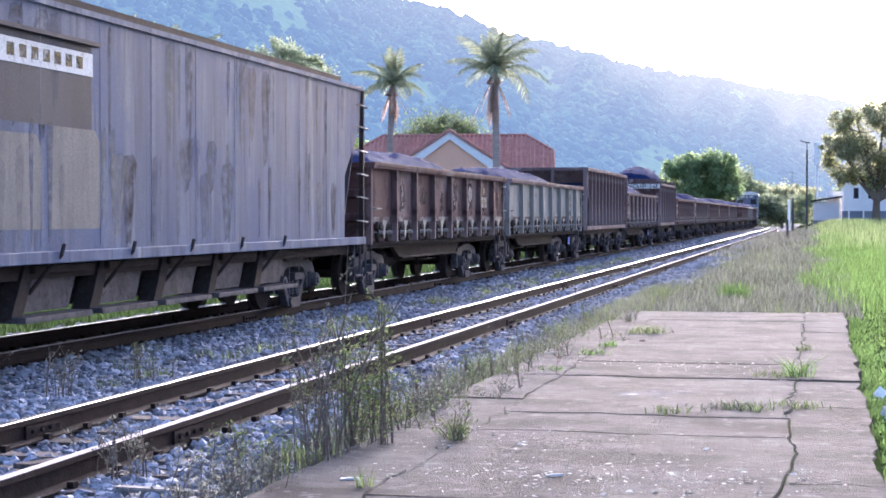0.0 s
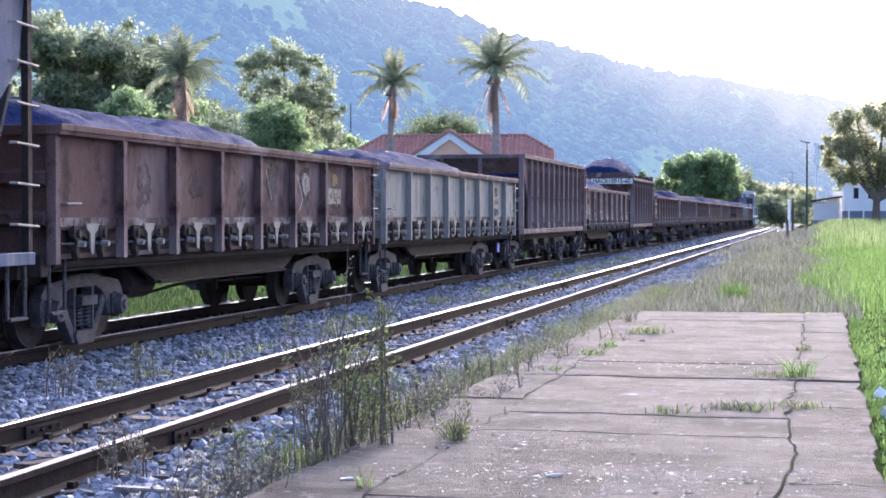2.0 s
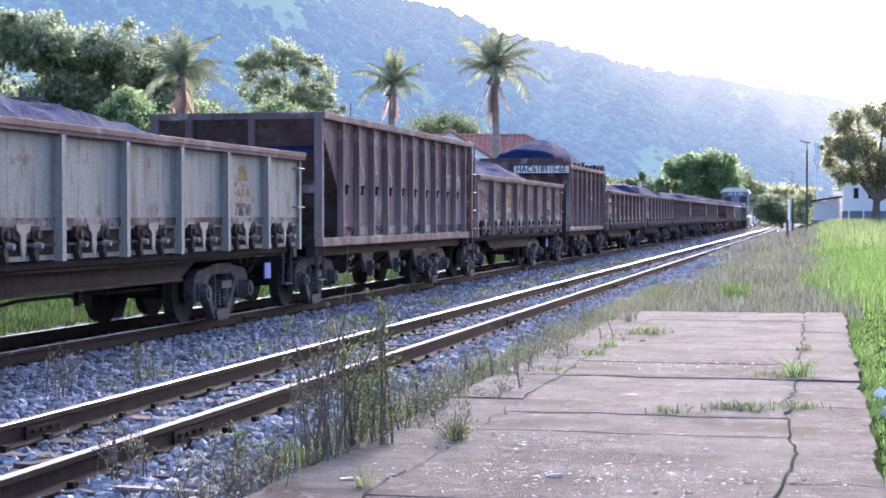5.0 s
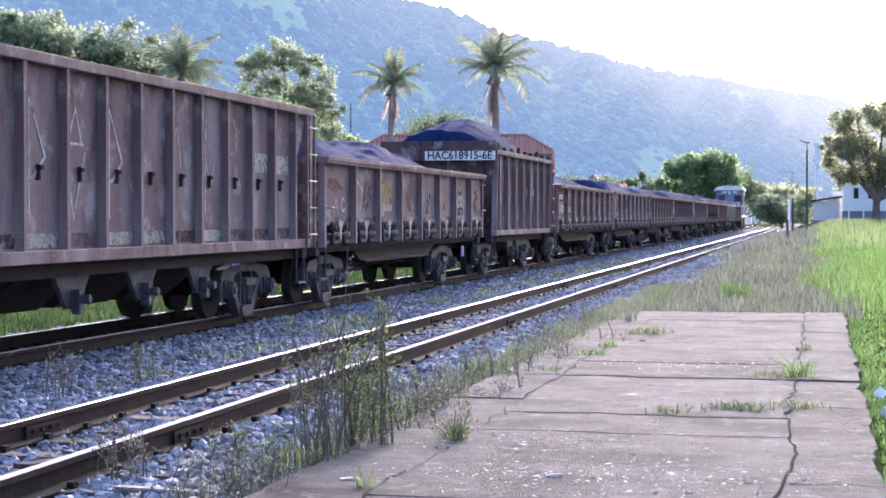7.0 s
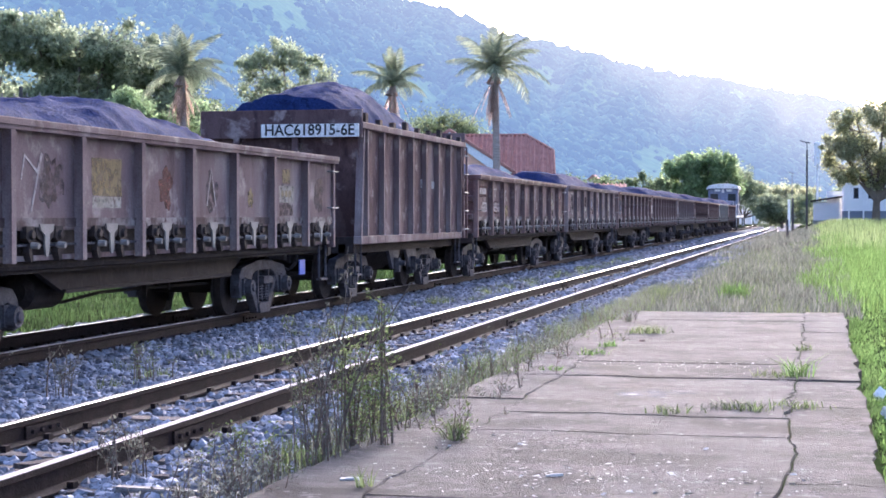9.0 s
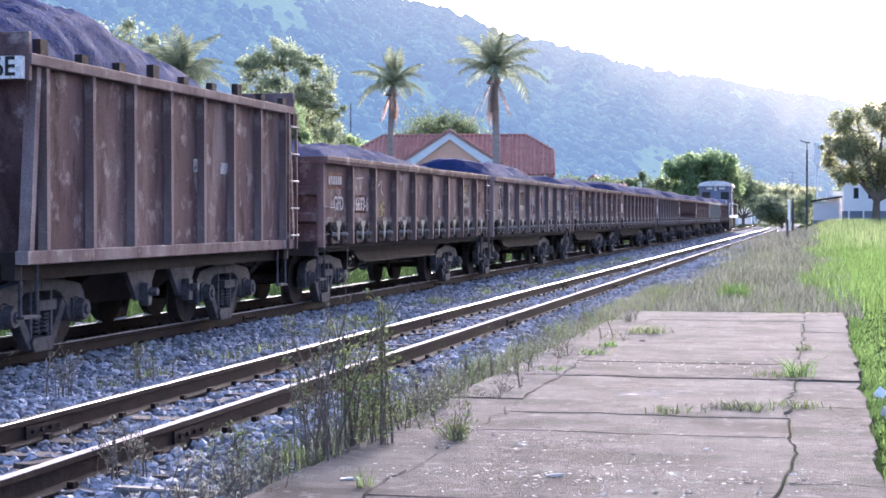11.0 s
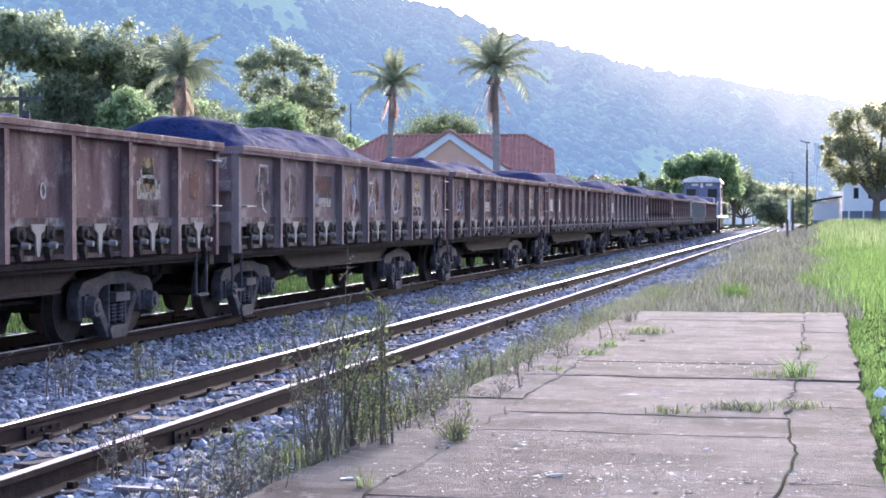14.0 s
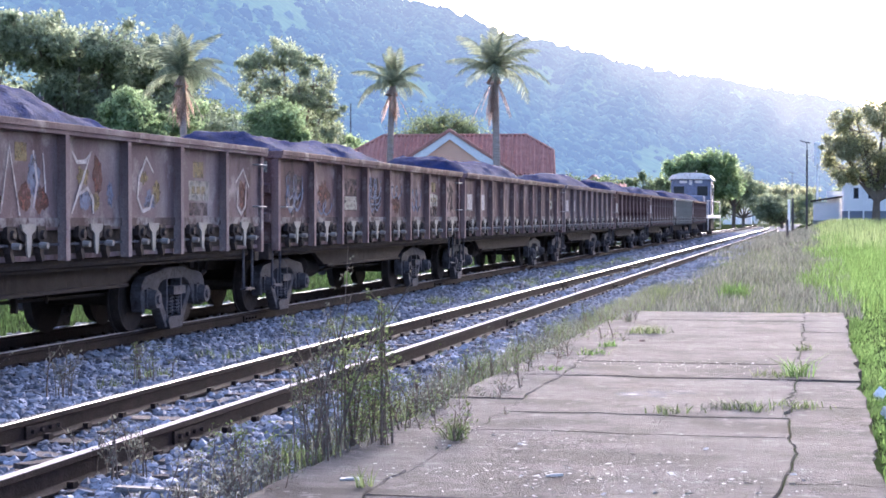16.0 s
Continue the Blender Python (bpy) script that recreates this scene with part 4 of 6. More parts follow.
# ---- the station ----
def station(x, y, turn):
    st = thing("station_house", "old station house with red tiled roof and peach gable", "house", pose(x, y, -0.3, 0, 0, turn))
    wall_h, ridge, depth = 4.2, 6.75, 7.0
    w = 6.3
    part("wall", Shape().box(-w + 0.5, w - 0.5, 0.6, depth - 0.6, 0, wall_h), PLASTER, st, "peach plaster wall")
    part("eave_board", Shape().box(-w + 0.2, w - 0.2, 0.28, 0.34, wall_h - 0.12, wall_h + 0.1), WHITE_WALL, st, "white eave board")
    hip = 1.75
    s = Shape()
    a, b, c, d = (-w, 0, wall_h), (w, 0, wall_h), (w, depth, wall_h), (-w, depth, wall_h)
    e, f = (-w + hip, depth / 2, ridge), (w - hip, depth / 2, ridge)
    kz, ky = wall_h + 0.6 * (ridge - wall_h), 0.6 * depth / 2
    s.add([a, b, c, d, e, f, (w - 0.06, ky, kz), (w - 0.06, depth - ky, kz), (-w + 0.06, depth - ky, kz), (-w + 0.06, ky, kz)], [(0, 1, 6, 5, 4, 9), (1, 2, 7, 6), (6, 7, 5), (2, 3, 8, 4, 5, 7), (3, 0, 9, 8), (8, 9, 4), (3, 2, 1, 0)])
    roof = part("roof", s, TILE, st, "red clay tiled hipped roof")
    slope = (ridge - wall_h) / (depth / 2)
    count = 46
    for k in range(count):
        px = -w + (k + 0.5) * 2 * w / count
        run = min(1.0, 0.6 + 0.4 * (w - abs(px)) / hip)
        y1, z1 = depth / 2 * run, wall_h + slope * depth / 2 * run
        part("cover_tile", Shape().rod((px, -0.04, wall_h + 0.02), (px, y1, z1 + 0.03), 0.075, 0.075, 7), TILE, roof)
    part("ridge_tiles", Shape().rod((e[0], e[1], e[2] + 0.03), (f[0], f[1], f[2] + 0.03), 0.11, n=8).rod((w - 0.06, ky, kz + 0.03), (f[0], f[1], f[2] + 0.03), 0.1, n=8).rod((-w + 0.06, ky, kz + 0.03), (e[0], e[1], e[2] + 0.03), 0.1, n=8).rod((w, 0, wall_h + 0.03), (w - 0.06, ky, kz + 0.03), 0.1, n=8), TILE, roof)
    # gabled wing towards the tracks
    half, peak, low, out = 3.75, 6.72, 4.1, -1.6
    part("gable_wall", Shape().prism([(-half + 0.35, 0), (half - 0.35, 0), (half - 0.35, low), (0, peak - 0.25), (-half + 0.35, low)][::-1], out, 0.6, "y"), PLASTER, st, "peach plaster gable")
    for k in (-1, 1):
        rake = [(k * half, low - 0.08), (k * half, low + 0.2), (0, peak + 0.02), (0, peak - 0.42), (k * (half - 0.62), low - 0.08)]
        part("bargeboard", Shape().prism(rake if k > 0 else rake[::-1], out - 0.14, out - 0.02, "y"), WHITE_WALL, st, "wide white bargeboard")
        top = [(k * (half + 0.12), low + 0.14), (k * (half + 0.12), low + 0.27), (0, peak + 0.15), (0, peak + 0.02)]
        wing = part("wing_roof", Shape().prism(top if k > 0 else top[::-1], out - 0.22, depth / 2, "y"), TILE, st, "red tiled wing roof")
        for j in range(12):
            yy = out - 0.1 + j * 0.42
            part("cover_tile", Shape().rod((k * (half + 0.16), yy, low + 0.27), (0, yy, peak + 0.17), 0.075, 0.075, 7), TILE, wing)
    part("band", Shape().box(-half + 0.3, half - 0.3, out - 0.05, out + 0.02, low - 0.25, low - 0.02), WHITE_WALL, st, "white band under the gable")
    for px in (-1.7, 1.7):
        win = part("window", Shape().box(px - 0.55, px + 0.55, out - 0.06, out - 0.02, 1.2, 2.9), WHITE_WALL, st, "white window frame")
        part("pane", Shape().box(px - 0.45, px + 0.45, out - 0.075, out - 0.06, 1.3, 2.8), BLACK_PAINT, win)
    return st


station(-22.0, 98.6, 9)
low = thing("lean_to", "low tiled outbuilding beside the station", "shed", pose(-15.2, 104, -0.3, 0, 0, 9))
part("wall", Shape().box(-3.2, 3.2, 0, 3.0, 0, 2.6), WHITE_WALL, low)
lr = part("roof", Shape().prism([(-0.4, 2.5), (3.4, 3.6), (3.4, 3.75), (-0.4, 2.65)], -3.5, 3.5, "x"), TILE, low, "dull red tiled roof")
for k in range(26):
    part("cover_tile", Shape().rod((-3.4 + k * 0.27, -0.42, 2.68), (-3.4 + k * 0.27, 3.4, 3.78), 0.07, n=6), TILE, lr)


# ---- beyond the meadow ----
hall = thing("white_hall", "long white hall with grey-blue lower wall and narrow windows", "building", pose(1.9, 131, 0.8))
part("wall", Shape().box(0, 14, 0, 7, 0.95, 3.3), WHITE_WALL, hall, "white upper wall")
part("lower_wall", Shape().box(-0.02, 14.02, -0.03, 7.02, -0.3, 0.95), BLUE_WALL, hall, "grey-blue lower wall")
for k in range(12):
    part("pilaster", Shape().box(0.35 + k * 1.1, 0.47 + k * 1.1, -0.12, 0.0, -0.3, 3.3), WHITE_WALL, hall)
for k in range(10):
    wd = part("window", Shape().box(0.75 + k * 1.1, 1.15 + k * 1.1, -0.03, 0.0, 1.9, 2.75), BLUE_WALL, hall, "narrow grey window")
    part("pane", Shape().box(0.8 + k * 1.1, 1.1 + k * 1.1, -0.045, -0.03, 1.95, 2.7), BLACK_PAINT, wd)
part("roof", Shape().box(-0.3, 14.3, -0.3, 7.3, 3.3, 3.5), BLUE_WALL, hall, "flat grey roof edge")
shed = thing("trackside_shed", "small white shed with a dark sloping roof", "shed", pose(-0.4, 137, 0.65))
part("wall", Shape().box(0, 2.1, 0, 3, -0.2, 1.85), WHITE_WALL, shed, "bluish-white wall")
part("lower_wall", Shape().box(-0.01, 2.11, -0.02, 3.0, -0.25, 0.35), BLUE_WALL, shed)
part("roof", Shape().prism([(-0.25, 1.85), (2.4, 2.25), (2.4, 2.37), (-0.25, 1.97)][::-1], -0.4, 3.3, "y"), IRON_DARK, shed, "dark sheet roof")
part("annex", Shape().box(1.1, 2.4, 3.2, 5, -0.2, 2.75), WHITE_WALL, shed)


def post(name, x, y, h, r, label, material=POLE_WOOD, lamp=False, arm=False):
    z = float(ground_z(x, y))
    p = thing(name, label, "pole", pose(x, y, z), "poles along the line")
    part("pole", Shape().rod((0, 0, -0.2), (0, 0, h), r, r * 0.75, 10), material, p)
    if lamp:
        part("lamp_arm", Shape().bar([(0, 0, h - 0.25), (0, 0, h + 0.42), (-0.12, 0, h + 0.55)], 0.035), GRAB, p)
        part("lamp_head", Shape().prism([(-0.5, h + 0.66), (-0.48, h + 0.6), (0.22, h + 0.42), (0.22, h + 0.5)], -0.09, 0.09, "y"), GRAB, p, "pale tilted street lamp head", bevel=0.015)
    if arm:
        part("crossarm", Shape().box(-0.9, 0.9, -0.06, 0.06, h - 0.5, h - 0.38), material, p)
        for dx in (-0.75, -0.25, 0.25, 0.75):
            part("insulator", Shape().rod((dx, 0, h - 0.38), (dx, 0, h - 0.24), 0.04, 0.03, 8), GRAB, p)
    return p


post("street_lamp", -0.75, 113, 5.6, 0.075, "tall dark pole with a street lamp arm by the line", lamp=True)
post("track_post", -1.65, 92, 1.25, 0.08, "short dark post beside the track")
post("track_post", -2.0, 135, 2.9, 0.09, "dark wooden post beside the track")
post("white_post", -2.55, 150, 3.1, 0.15, "pale concrete post beside the track", WHITE_WALL)
post("street_lamp", -2.9, 190, 6.0, 0.06, "distant pale street lamp", GRAB, lamp=True)
post("utility_pole", -44.4, 154, 12.6, 0.07, "thin dark pole behind the trees")
up = post("utility_pole", -28.4, 55.1, 6.4, 0.09, "weathered utility pole with a crossarm behind the train", arm=True)
part("transformer", Shape().rod((0.2, -0.1, 4.7), (0.2, -0.1, 5.5), 0.2, n=14).box(-0.1, 0.3, -0.12, 0.12, 4.6, 4.7), IRON_GREY, up, "grey transformer drum")
tank = thing("water_tank", "small white water tank on a slim mast in the distance", "water tank", pose(-0.1, 174, 0.2))
part("mast", Shape().rod((0, 0, -0.4), (0, 0, 6.4), 0.12, 0.1, 10), WHITE_WALL, tank)
part("tank", Shape().rod((0, 0, 6.3), (0, 0, 8.7), 0.36, 0.36, 16).rod((0, 0, 8.7), (0, 0, 8.85), 0.36, 0.1, 16), WHITE_WALL, tank, "white cylindrical tank")
for k, (x, y, w, h) in enumerate(((-18.0, 322, 3, 8.6), (-15.5, 330, 2.6, 9.2), (-45.5, 330, 2.2, 9.6), (-13.0, 345, 3, 8.4))):
    ho = thing("distant_house", "small pale house at the foot of the hill", "house", pose(x, y, -0.3), "distant houses")
    part("wall", Shape().box(0, w, 0, 5, 0, h - 0.8), WHITE_WALL, ho)
    part("roof", Shape().prism([(-0.3, h - 0.8), (w + 0.3, h - 0.8), (w / 2, h + 0.4)][::-1], -0.3, 5.3, "y"), TILE, ho, "red roof")
    part("window", Shape().box(w * 0.3, w * 0.5, -0.05, 0, h * 0.45, h * 0.6), BLUE_WALL, ho)

# ---- the hill behind the valley ----
RIDGE = np.array([(-760, 250, 235), (-560, 500, 215), (-388, 732, 180), (-241, 971, 131), (-211, 1131, 127), (-167, 1347, 127), (-84, 1724, 135), (-5, 2050, 142), (85, 2173, 131), (320, 2500, 120)], float)


def hill_xyz(u, v):
    """u along the ridge, v from the foot (0) to the ridge (1)."""
    k = np.arange(len(RIDGE))
    r = np.stack([np.interp(u, k, RIDGE[:, i]) for i in range(3)], -1)
    near = np.interp(u, [0, 3, 6, 9], [0.34, 0.34, 0.3, 0.32])
    s = near + (1 - near) * v
    fold = 1 + 0.06 * np.sin(u * 5.1 + v * 3) * np.sin(v * 3.1) + 0.04 * np.sin(u * 11.7 - v * 5) * np.sin(v * 3.1)
    return np.stack([r[..., 0] * s, r[..., 1] * s, r[..., 2] * (v ** 1.05) * fold - 0.5], -1)


def clearing(u, v):
    return np.sin(u * 3.3 + v * 7 + 1.0) + np.sin(u * 7.7 - v * 9) * 0.7 + np.sin(v * 17 + u * 2.2) * 0.6 > 1.05


def hill(name, u0, u1, soil, trees, count, lo, hi, label, seed):
    u, v = np.meshgrid(np.linspace(u0, u1, 180), np.concatenate([np.linspace(0, 1, 50), [1.03]]))
    p = hill_xyz(u, np.minimum(v, 1))
    p[-1, :, 2] -= 30
    n = 180
    a = (np.arange(50)[:, None] * n + np.arange(n - 1)[None]).ravel()
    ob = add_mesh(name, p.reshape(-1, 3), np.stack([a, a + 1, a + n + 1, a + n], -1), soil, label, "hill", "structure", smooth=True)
    r = np.random.default_rng(seed)
    uu, vv = r.uniform(u0, u1, count), r.uniform(0, 1, count) ** 0.8
    ok = ~(clearing(uu, vv)) | (r.uniform(0, 1, count) < 0.06)
    q = hill_xyz(uu[ok], vv[ok])
    size = (0.55 + q[:, 1] / 1300) * r.uniform(lo, hi, len(q)) * (0.6 + 0.6 * r.uniform(0, 1, len(q)) ** 2)
    v3, f3 = scatter_lumps(q, size, flat=(1, 1, 1.0), rough=0.1)
    add_mesh("hill_forest", v3, f3, trees, "forest covering the hillside, its bluish haze put in as a glow", "forest", "stuff", smooth=True)


hill("hill", 0.0, 9.0, HILL_SOIL, HILL_TREES, 48000, 1.4, 3.3, "long hillside of forest and pasture, its haze put in as a glow", 31)

# ---- the train ----
SHIFT = [(0.0, 0.0), (2.0, 11.55), (4.2, 24.1), (6.3, 36.05), (9.2, 52.6), (11.3, 64.6), (13.0, 74.2), (14.5, 82.55), (16.0, 90.8)]
WHEEL_R = 0.39
rolling = []      # (thing, start along the track)
turning = []      # (wheelset, x, y) in its wagon's space


def wheelset_mesh():
    s = Shape()
    for sx in (-1, 1):
        x = sx * 0.5
        for a, b, ra, rb in ((x - sx * 0.02, x + sx * 0.0, WHEEL_R + 0.028, WHEEL_R + 0.026), (x + sx * 0.0, x + sx * 0.105, WHEEL_R, WHEEL_R - 0.008)):
            s.rod((a, 0, 0), (b, 0, 0), ra, rb, 36)
        s.rod((x + sx * 0.09, 0, 0), (x + sx * 0.125, 0, 0), 0.13, 0.11, 16)
        for k in range(4):
            a = k * math.pi / 2 + 0.4
            s.rod((x + sx * 0.1, 0.22 * math.cos(a), 0.22 * math.sin(a)), (x + sx * 0.112, 0.22 * math.cos(a), 0.22 * math.sin(a)), 0.035, 0.03, 8)
        s.rod((x + sx * 0.1, 0, 0), (x + sx * 0.108, 0, 0), WHEEL_R - 0.045, WHEEL_R - 0.06, 36)
    s.rod((-0.76, 0, 0), (0.76, 0, 0), 0.07, n=12)
    return s.mesh("wheelset", IRON_DARK)


HALF_BASE = 0.79


def side_frame_mesh(sx):
    """Cast bogie side frame: arched top chord, V-shaped tension member with windows, spring seat."""
    s = Shape()
    a, b = sorted((sx * 0.69, sx * 0.83))
    half = [(0.0, 0.61), (0.3, 0.61), (0.44, 0.57), (0.55, 0.46), (0.6, 0.3), (0.66, 0.26), (0.68, 0.42), (0.72, 0.5), (0.79, 0.53), (0.86, 0.5), (0.9, 0.42), (0.91, 0.24), (0.99, 0.25), (1.03, 0.42), (1.0, 0.56), (0.9, 0.66), (0.7, 0.69), (0.5, 0.71), (0.3, 0.75), (0.0, 0.76)]
    for k in (-1, 1):
        out = [(k * y, z) for y, z in half]
        s.prism(out if k > 0 else out[::-1], a, b, "x")
        leg = [(k * 0.6, 0.47), (k * 0.5, 0.53), (k * 0.22, 0.16), (k * 0.2, 0.02), (k * 0.27, 0.03)]
        s.prism(leg if k < 0 else leg[::-1], a + 0.01, b - 0.01, "x")
        s.box(a, b, min(k * 0.2, k * 0.25), max(k * 0.2, k * 0.25), 0.12, 0.62)
    s.prism([(-0.25, 0.1), (-0.2, -0.0), (0.2, -0.0), (0.25, 0.1), (0.22, 0.15), (-0.22, 0.15)], a - 0.01, b + 0.025, "x")
    return s.mesh("side_frame", IRON_GREY)


def spring_mesh(sx):
    s = Shape()
    for y in (-0.1, 0.1):
        pts = [(sx * 0.77 + 0.075 * math.cos(t * 0.9), y + 0.075 * math.sin(t * 0.9), 0.17 + 0.25 * t / 42) for t in range(43)]
        s.bar(pts, 0.017, 5)
    s.box(min(sx * 0.62, sx * 0.9), max(sx * 0.62, sx * 0.9), -0.19, 0.19, 0.42, 0.52)
    return s.mesh("spring_set", IRON_GREY)


def axle_box_mesh(sx):
    s = Shape()
    s.box(min(sx * 0.68, sx * 0.86), max(sx * 0.68, sx * 0.86), -0.13, 0.13, 0.29, 0.51)
    s.rod((sx * 0.84, 0, 0.39), (sx * 0.95, 0, 0.39), 0.125, 0.105, 14)
    s.rod((sx * 0.95, 0, 0.39), (sx * 0.975, 0, 0.39), 0.06, 0.05, 8)
    return s.mesh("axle_box", IRON_GREY)


def bogie(parent, y, turn):
    b = part("bogie", once("bolster", lambda: Shape().box(-0.66, 0.66, -0.18, 0.18, 0.42, 0.66).box(-0.25, 0.25, -0.25, 0.25, 0.6, 0.72)
                           .box(-0.6, 0.6, -0.56, -0.5, 0.3, 0.36).box(-0.6, 0.6, 0.5, 0.56, 0.3, 0.36).mesh("bolster", IRON_DARK)), IRON_DARK, parent, at=pose(0, y, 0))
    for sx in (-1, 1):
        part("side_frame", once(("sf", sx), lambda: side_frame_mesh(sx)), IRON_GREY, b, "dusty grey cast steel side frame", bevel=0.012)
        part("spring_set", once(("sp", sx), lambda: spring_mesh(sx)), IRON_GREY, b)
        for k in (-1, 1):
            part("axle_box", once(("ab", sx), lambda: axle_box_mesh(sx)), IRON_GREY, b, at=pose(0, k * HALF_BASE, 0))
            part("brake_shoe", once(("bs", sx), lambda: Shape().box(min(sx * 0.5, sx * 0.62), max(sx * 0.5, sx * 0.62), -0.05, 0.05, 0.26, 0.52).mesh("brake_shoe", IRON_DARK)),
                 IRON_DARK, b, at=pose(0, k * (HALF_BASE - WHEEL_R - 0.06), 0))
    for k in (-1, 1):
        w = part("wheelset", once("ws", wheelset_mesh), IRON_DARK, parent, "dark steel wheelset", at=pose(0, y + k * HALF_BASE, WHEEL_R))
        if turn:
            turning.append((w, y + k * HALF_BASE))


def coupler(parent, y, out):
    s = Shape().box(-0.09, 0.09, min(y, y + out * 0.28), max(y, y + out * 0.28), 0.68, 0.86)
    s.box(-0.17, 0.17, min(y + out * 0.2, y + out * 0.36), max(y + out * 0.2, y + out * 0.36), 0.66, 0.9)
    part("coupler", s, IRON_DARK, parent, bevel=0.02)
    pts = [(0.28, y, 0.8), (0.3, y + out * 0.14, 0.62), (0.22, y + out * 0.28, 0.5), (0.1, y + out * 0.36, 0.56)]
    part("air_hose", Shape().bar(pts, 0.03, 8), IRON_DARK, parent, smooth=True)


def grab_irons(parent, y, x, heights, width=0.32):
    for z in heights:
        s = Shape().bar([(x, y, z), (x + 0.08, y, z), (x + 0.08, y + width, z), (x, y + width, z)], 0.013)
        part("grab_iron", s, GRAB, parent, "pale bare grab iron")


def ladder(parent, y, x, z0, z1, count, width=0.34, rail_material=None):
    s = Shape()
    for dy in (0, width):
        s.box(x, x + 0.035, y + dy - 0.02, y + dy + 0.02, z0, z1)
    la = part("ladder", s, rail_material or IRON_DARK, parent)
    for i in range(count):
        z = z0 + (z1 - z0) * (i + 0.5) / count
        part("rung", Shape().rod((x + 0.05, y - 0.02, z), (x + 0.05, y + width + 0.02, z), 0.014, n=6), GRAB, la)
    return la


def stirrup(parent, y, x):
    s = Shape().bar([(x, y, 0.95), (x, y, 0.42), (x, y + 0.34, 0.42), (x, y + 0.34, 0.95)], 0.02).box(x - 0.04, x + 0.04, y, y + 0.34, 0.405, 0.43)
    part("step", s, IRON_GREY, parent)


def underframe(parent, length, z_top, tank=True):
    s = Shape().box(-0.22, 0.22, 0.1, length - 0.1, 0.62, z_top)
    for y in (1.75, length * 0.36, length * 0.5, length * 0.64, length - 1.75):
        s.prism([(-1.2, z_top), (-0.22, 0.64), (0.22, 0.64), (1.2, z_top)], y - 0.09, y + 0.09, "y")
    for sx in (-1, 1):
        s.box(min(sx * 1.0, sx * 1.12), max(sx * 1.0, sx * 1.12), 0.2, length - 0.2, z_top - 0.16, z_top)
    part("underframe", s, IRON_DARK, parent)
    if tank:
        y = length * 0.31
        part("air_tank", Shape().rod((0.55, y - 0.35, 0.6), (0.55, y + 0.35, 0.6), 0.2, n=18).rod((0.55, y - 0.4, 0.6), (0.55, y - 0.35, 0.6), 0.12, 0.2, 18)
             .rod((0.55, y + 0.35, 0.6), (0.55, y + 0.4, 0.6), 0.2, 0.12, 18), IRON_DARK, parent, smooth=False)
        part("brake_rod", Shape().bar([(0.3, 2.0, 0.5), (0.35, length * 0.4, 0.42), (0.5, length * 0.45, 0.5), (0.5, length * 0.52, 0.5), (0.35, length - 2.2, 0.45)], 0.02), IRON_DARK, parent)
        part("brake_lever", Shape().box(0.5, 0.56, length * 0.55, length * 0.55 + 0.05, 0.38, 0.8).bar([(0.6, length * 0.4, 0.62), (0.6, length * 0.6, 0.62), (0.6, length * 0.6, 0.45)], 0.016), IRON_DARK, parent)


def latch_mesh():
    """Drop-door latch under a side panel: the dark hinge plate behind its tongue."""
    return Shape().prism([(-0.2, 1.27), (-0.17, 1.17), (-0.05, 1.13), (0.05, 1.13), (0.17, 1.17), (0.2, 1.27)], 1.295, 1.33, "x").mesh("latch", IRON_DARK)


def hook_mesh():
    pts = [(-0.09, 1.28), (-0.1, 1.17), (-0.03, 1.12), (-0.05, 1.03), (0.0, 0.94), (0.045, 0.96), (0.03, 1.06), (0.07, 1.14), (0.09, 1.22), (0.06, 1.28)]
    return Shape().prism(pts, 1.27, 1.335, "x").rod((1.33, 0, 1.2), (1.365, 0, 1.2), 0.05, 0.04, 10).mesh("latch_hook", IRON_DARK)


def spindle_mesh():
    return Shape().rod((1.25, 0, 1.1), (1.33, 0, 1.1), 0.022, n=8).rod((1.33, 0, 1.1), (1.41, 0, 1.095), 0.034, 0.03, 8).mesh("latch_spindle", GRAB)


def tongue_mesh():
    pts = [(-0.15, 1.3), (-0.13, 1.24), (-0.05, 1.2), (-0.042, 1.05), (-0.02, 0.99), (0.02, 0.99), (0.042, 1.05), (0.05, 1.2), (0.13, 1.24), (0.15, 1.3)]
    return Shape().prism(pts, 1.335, 1.352, "x").mesh("latch_tongue", GRAB)


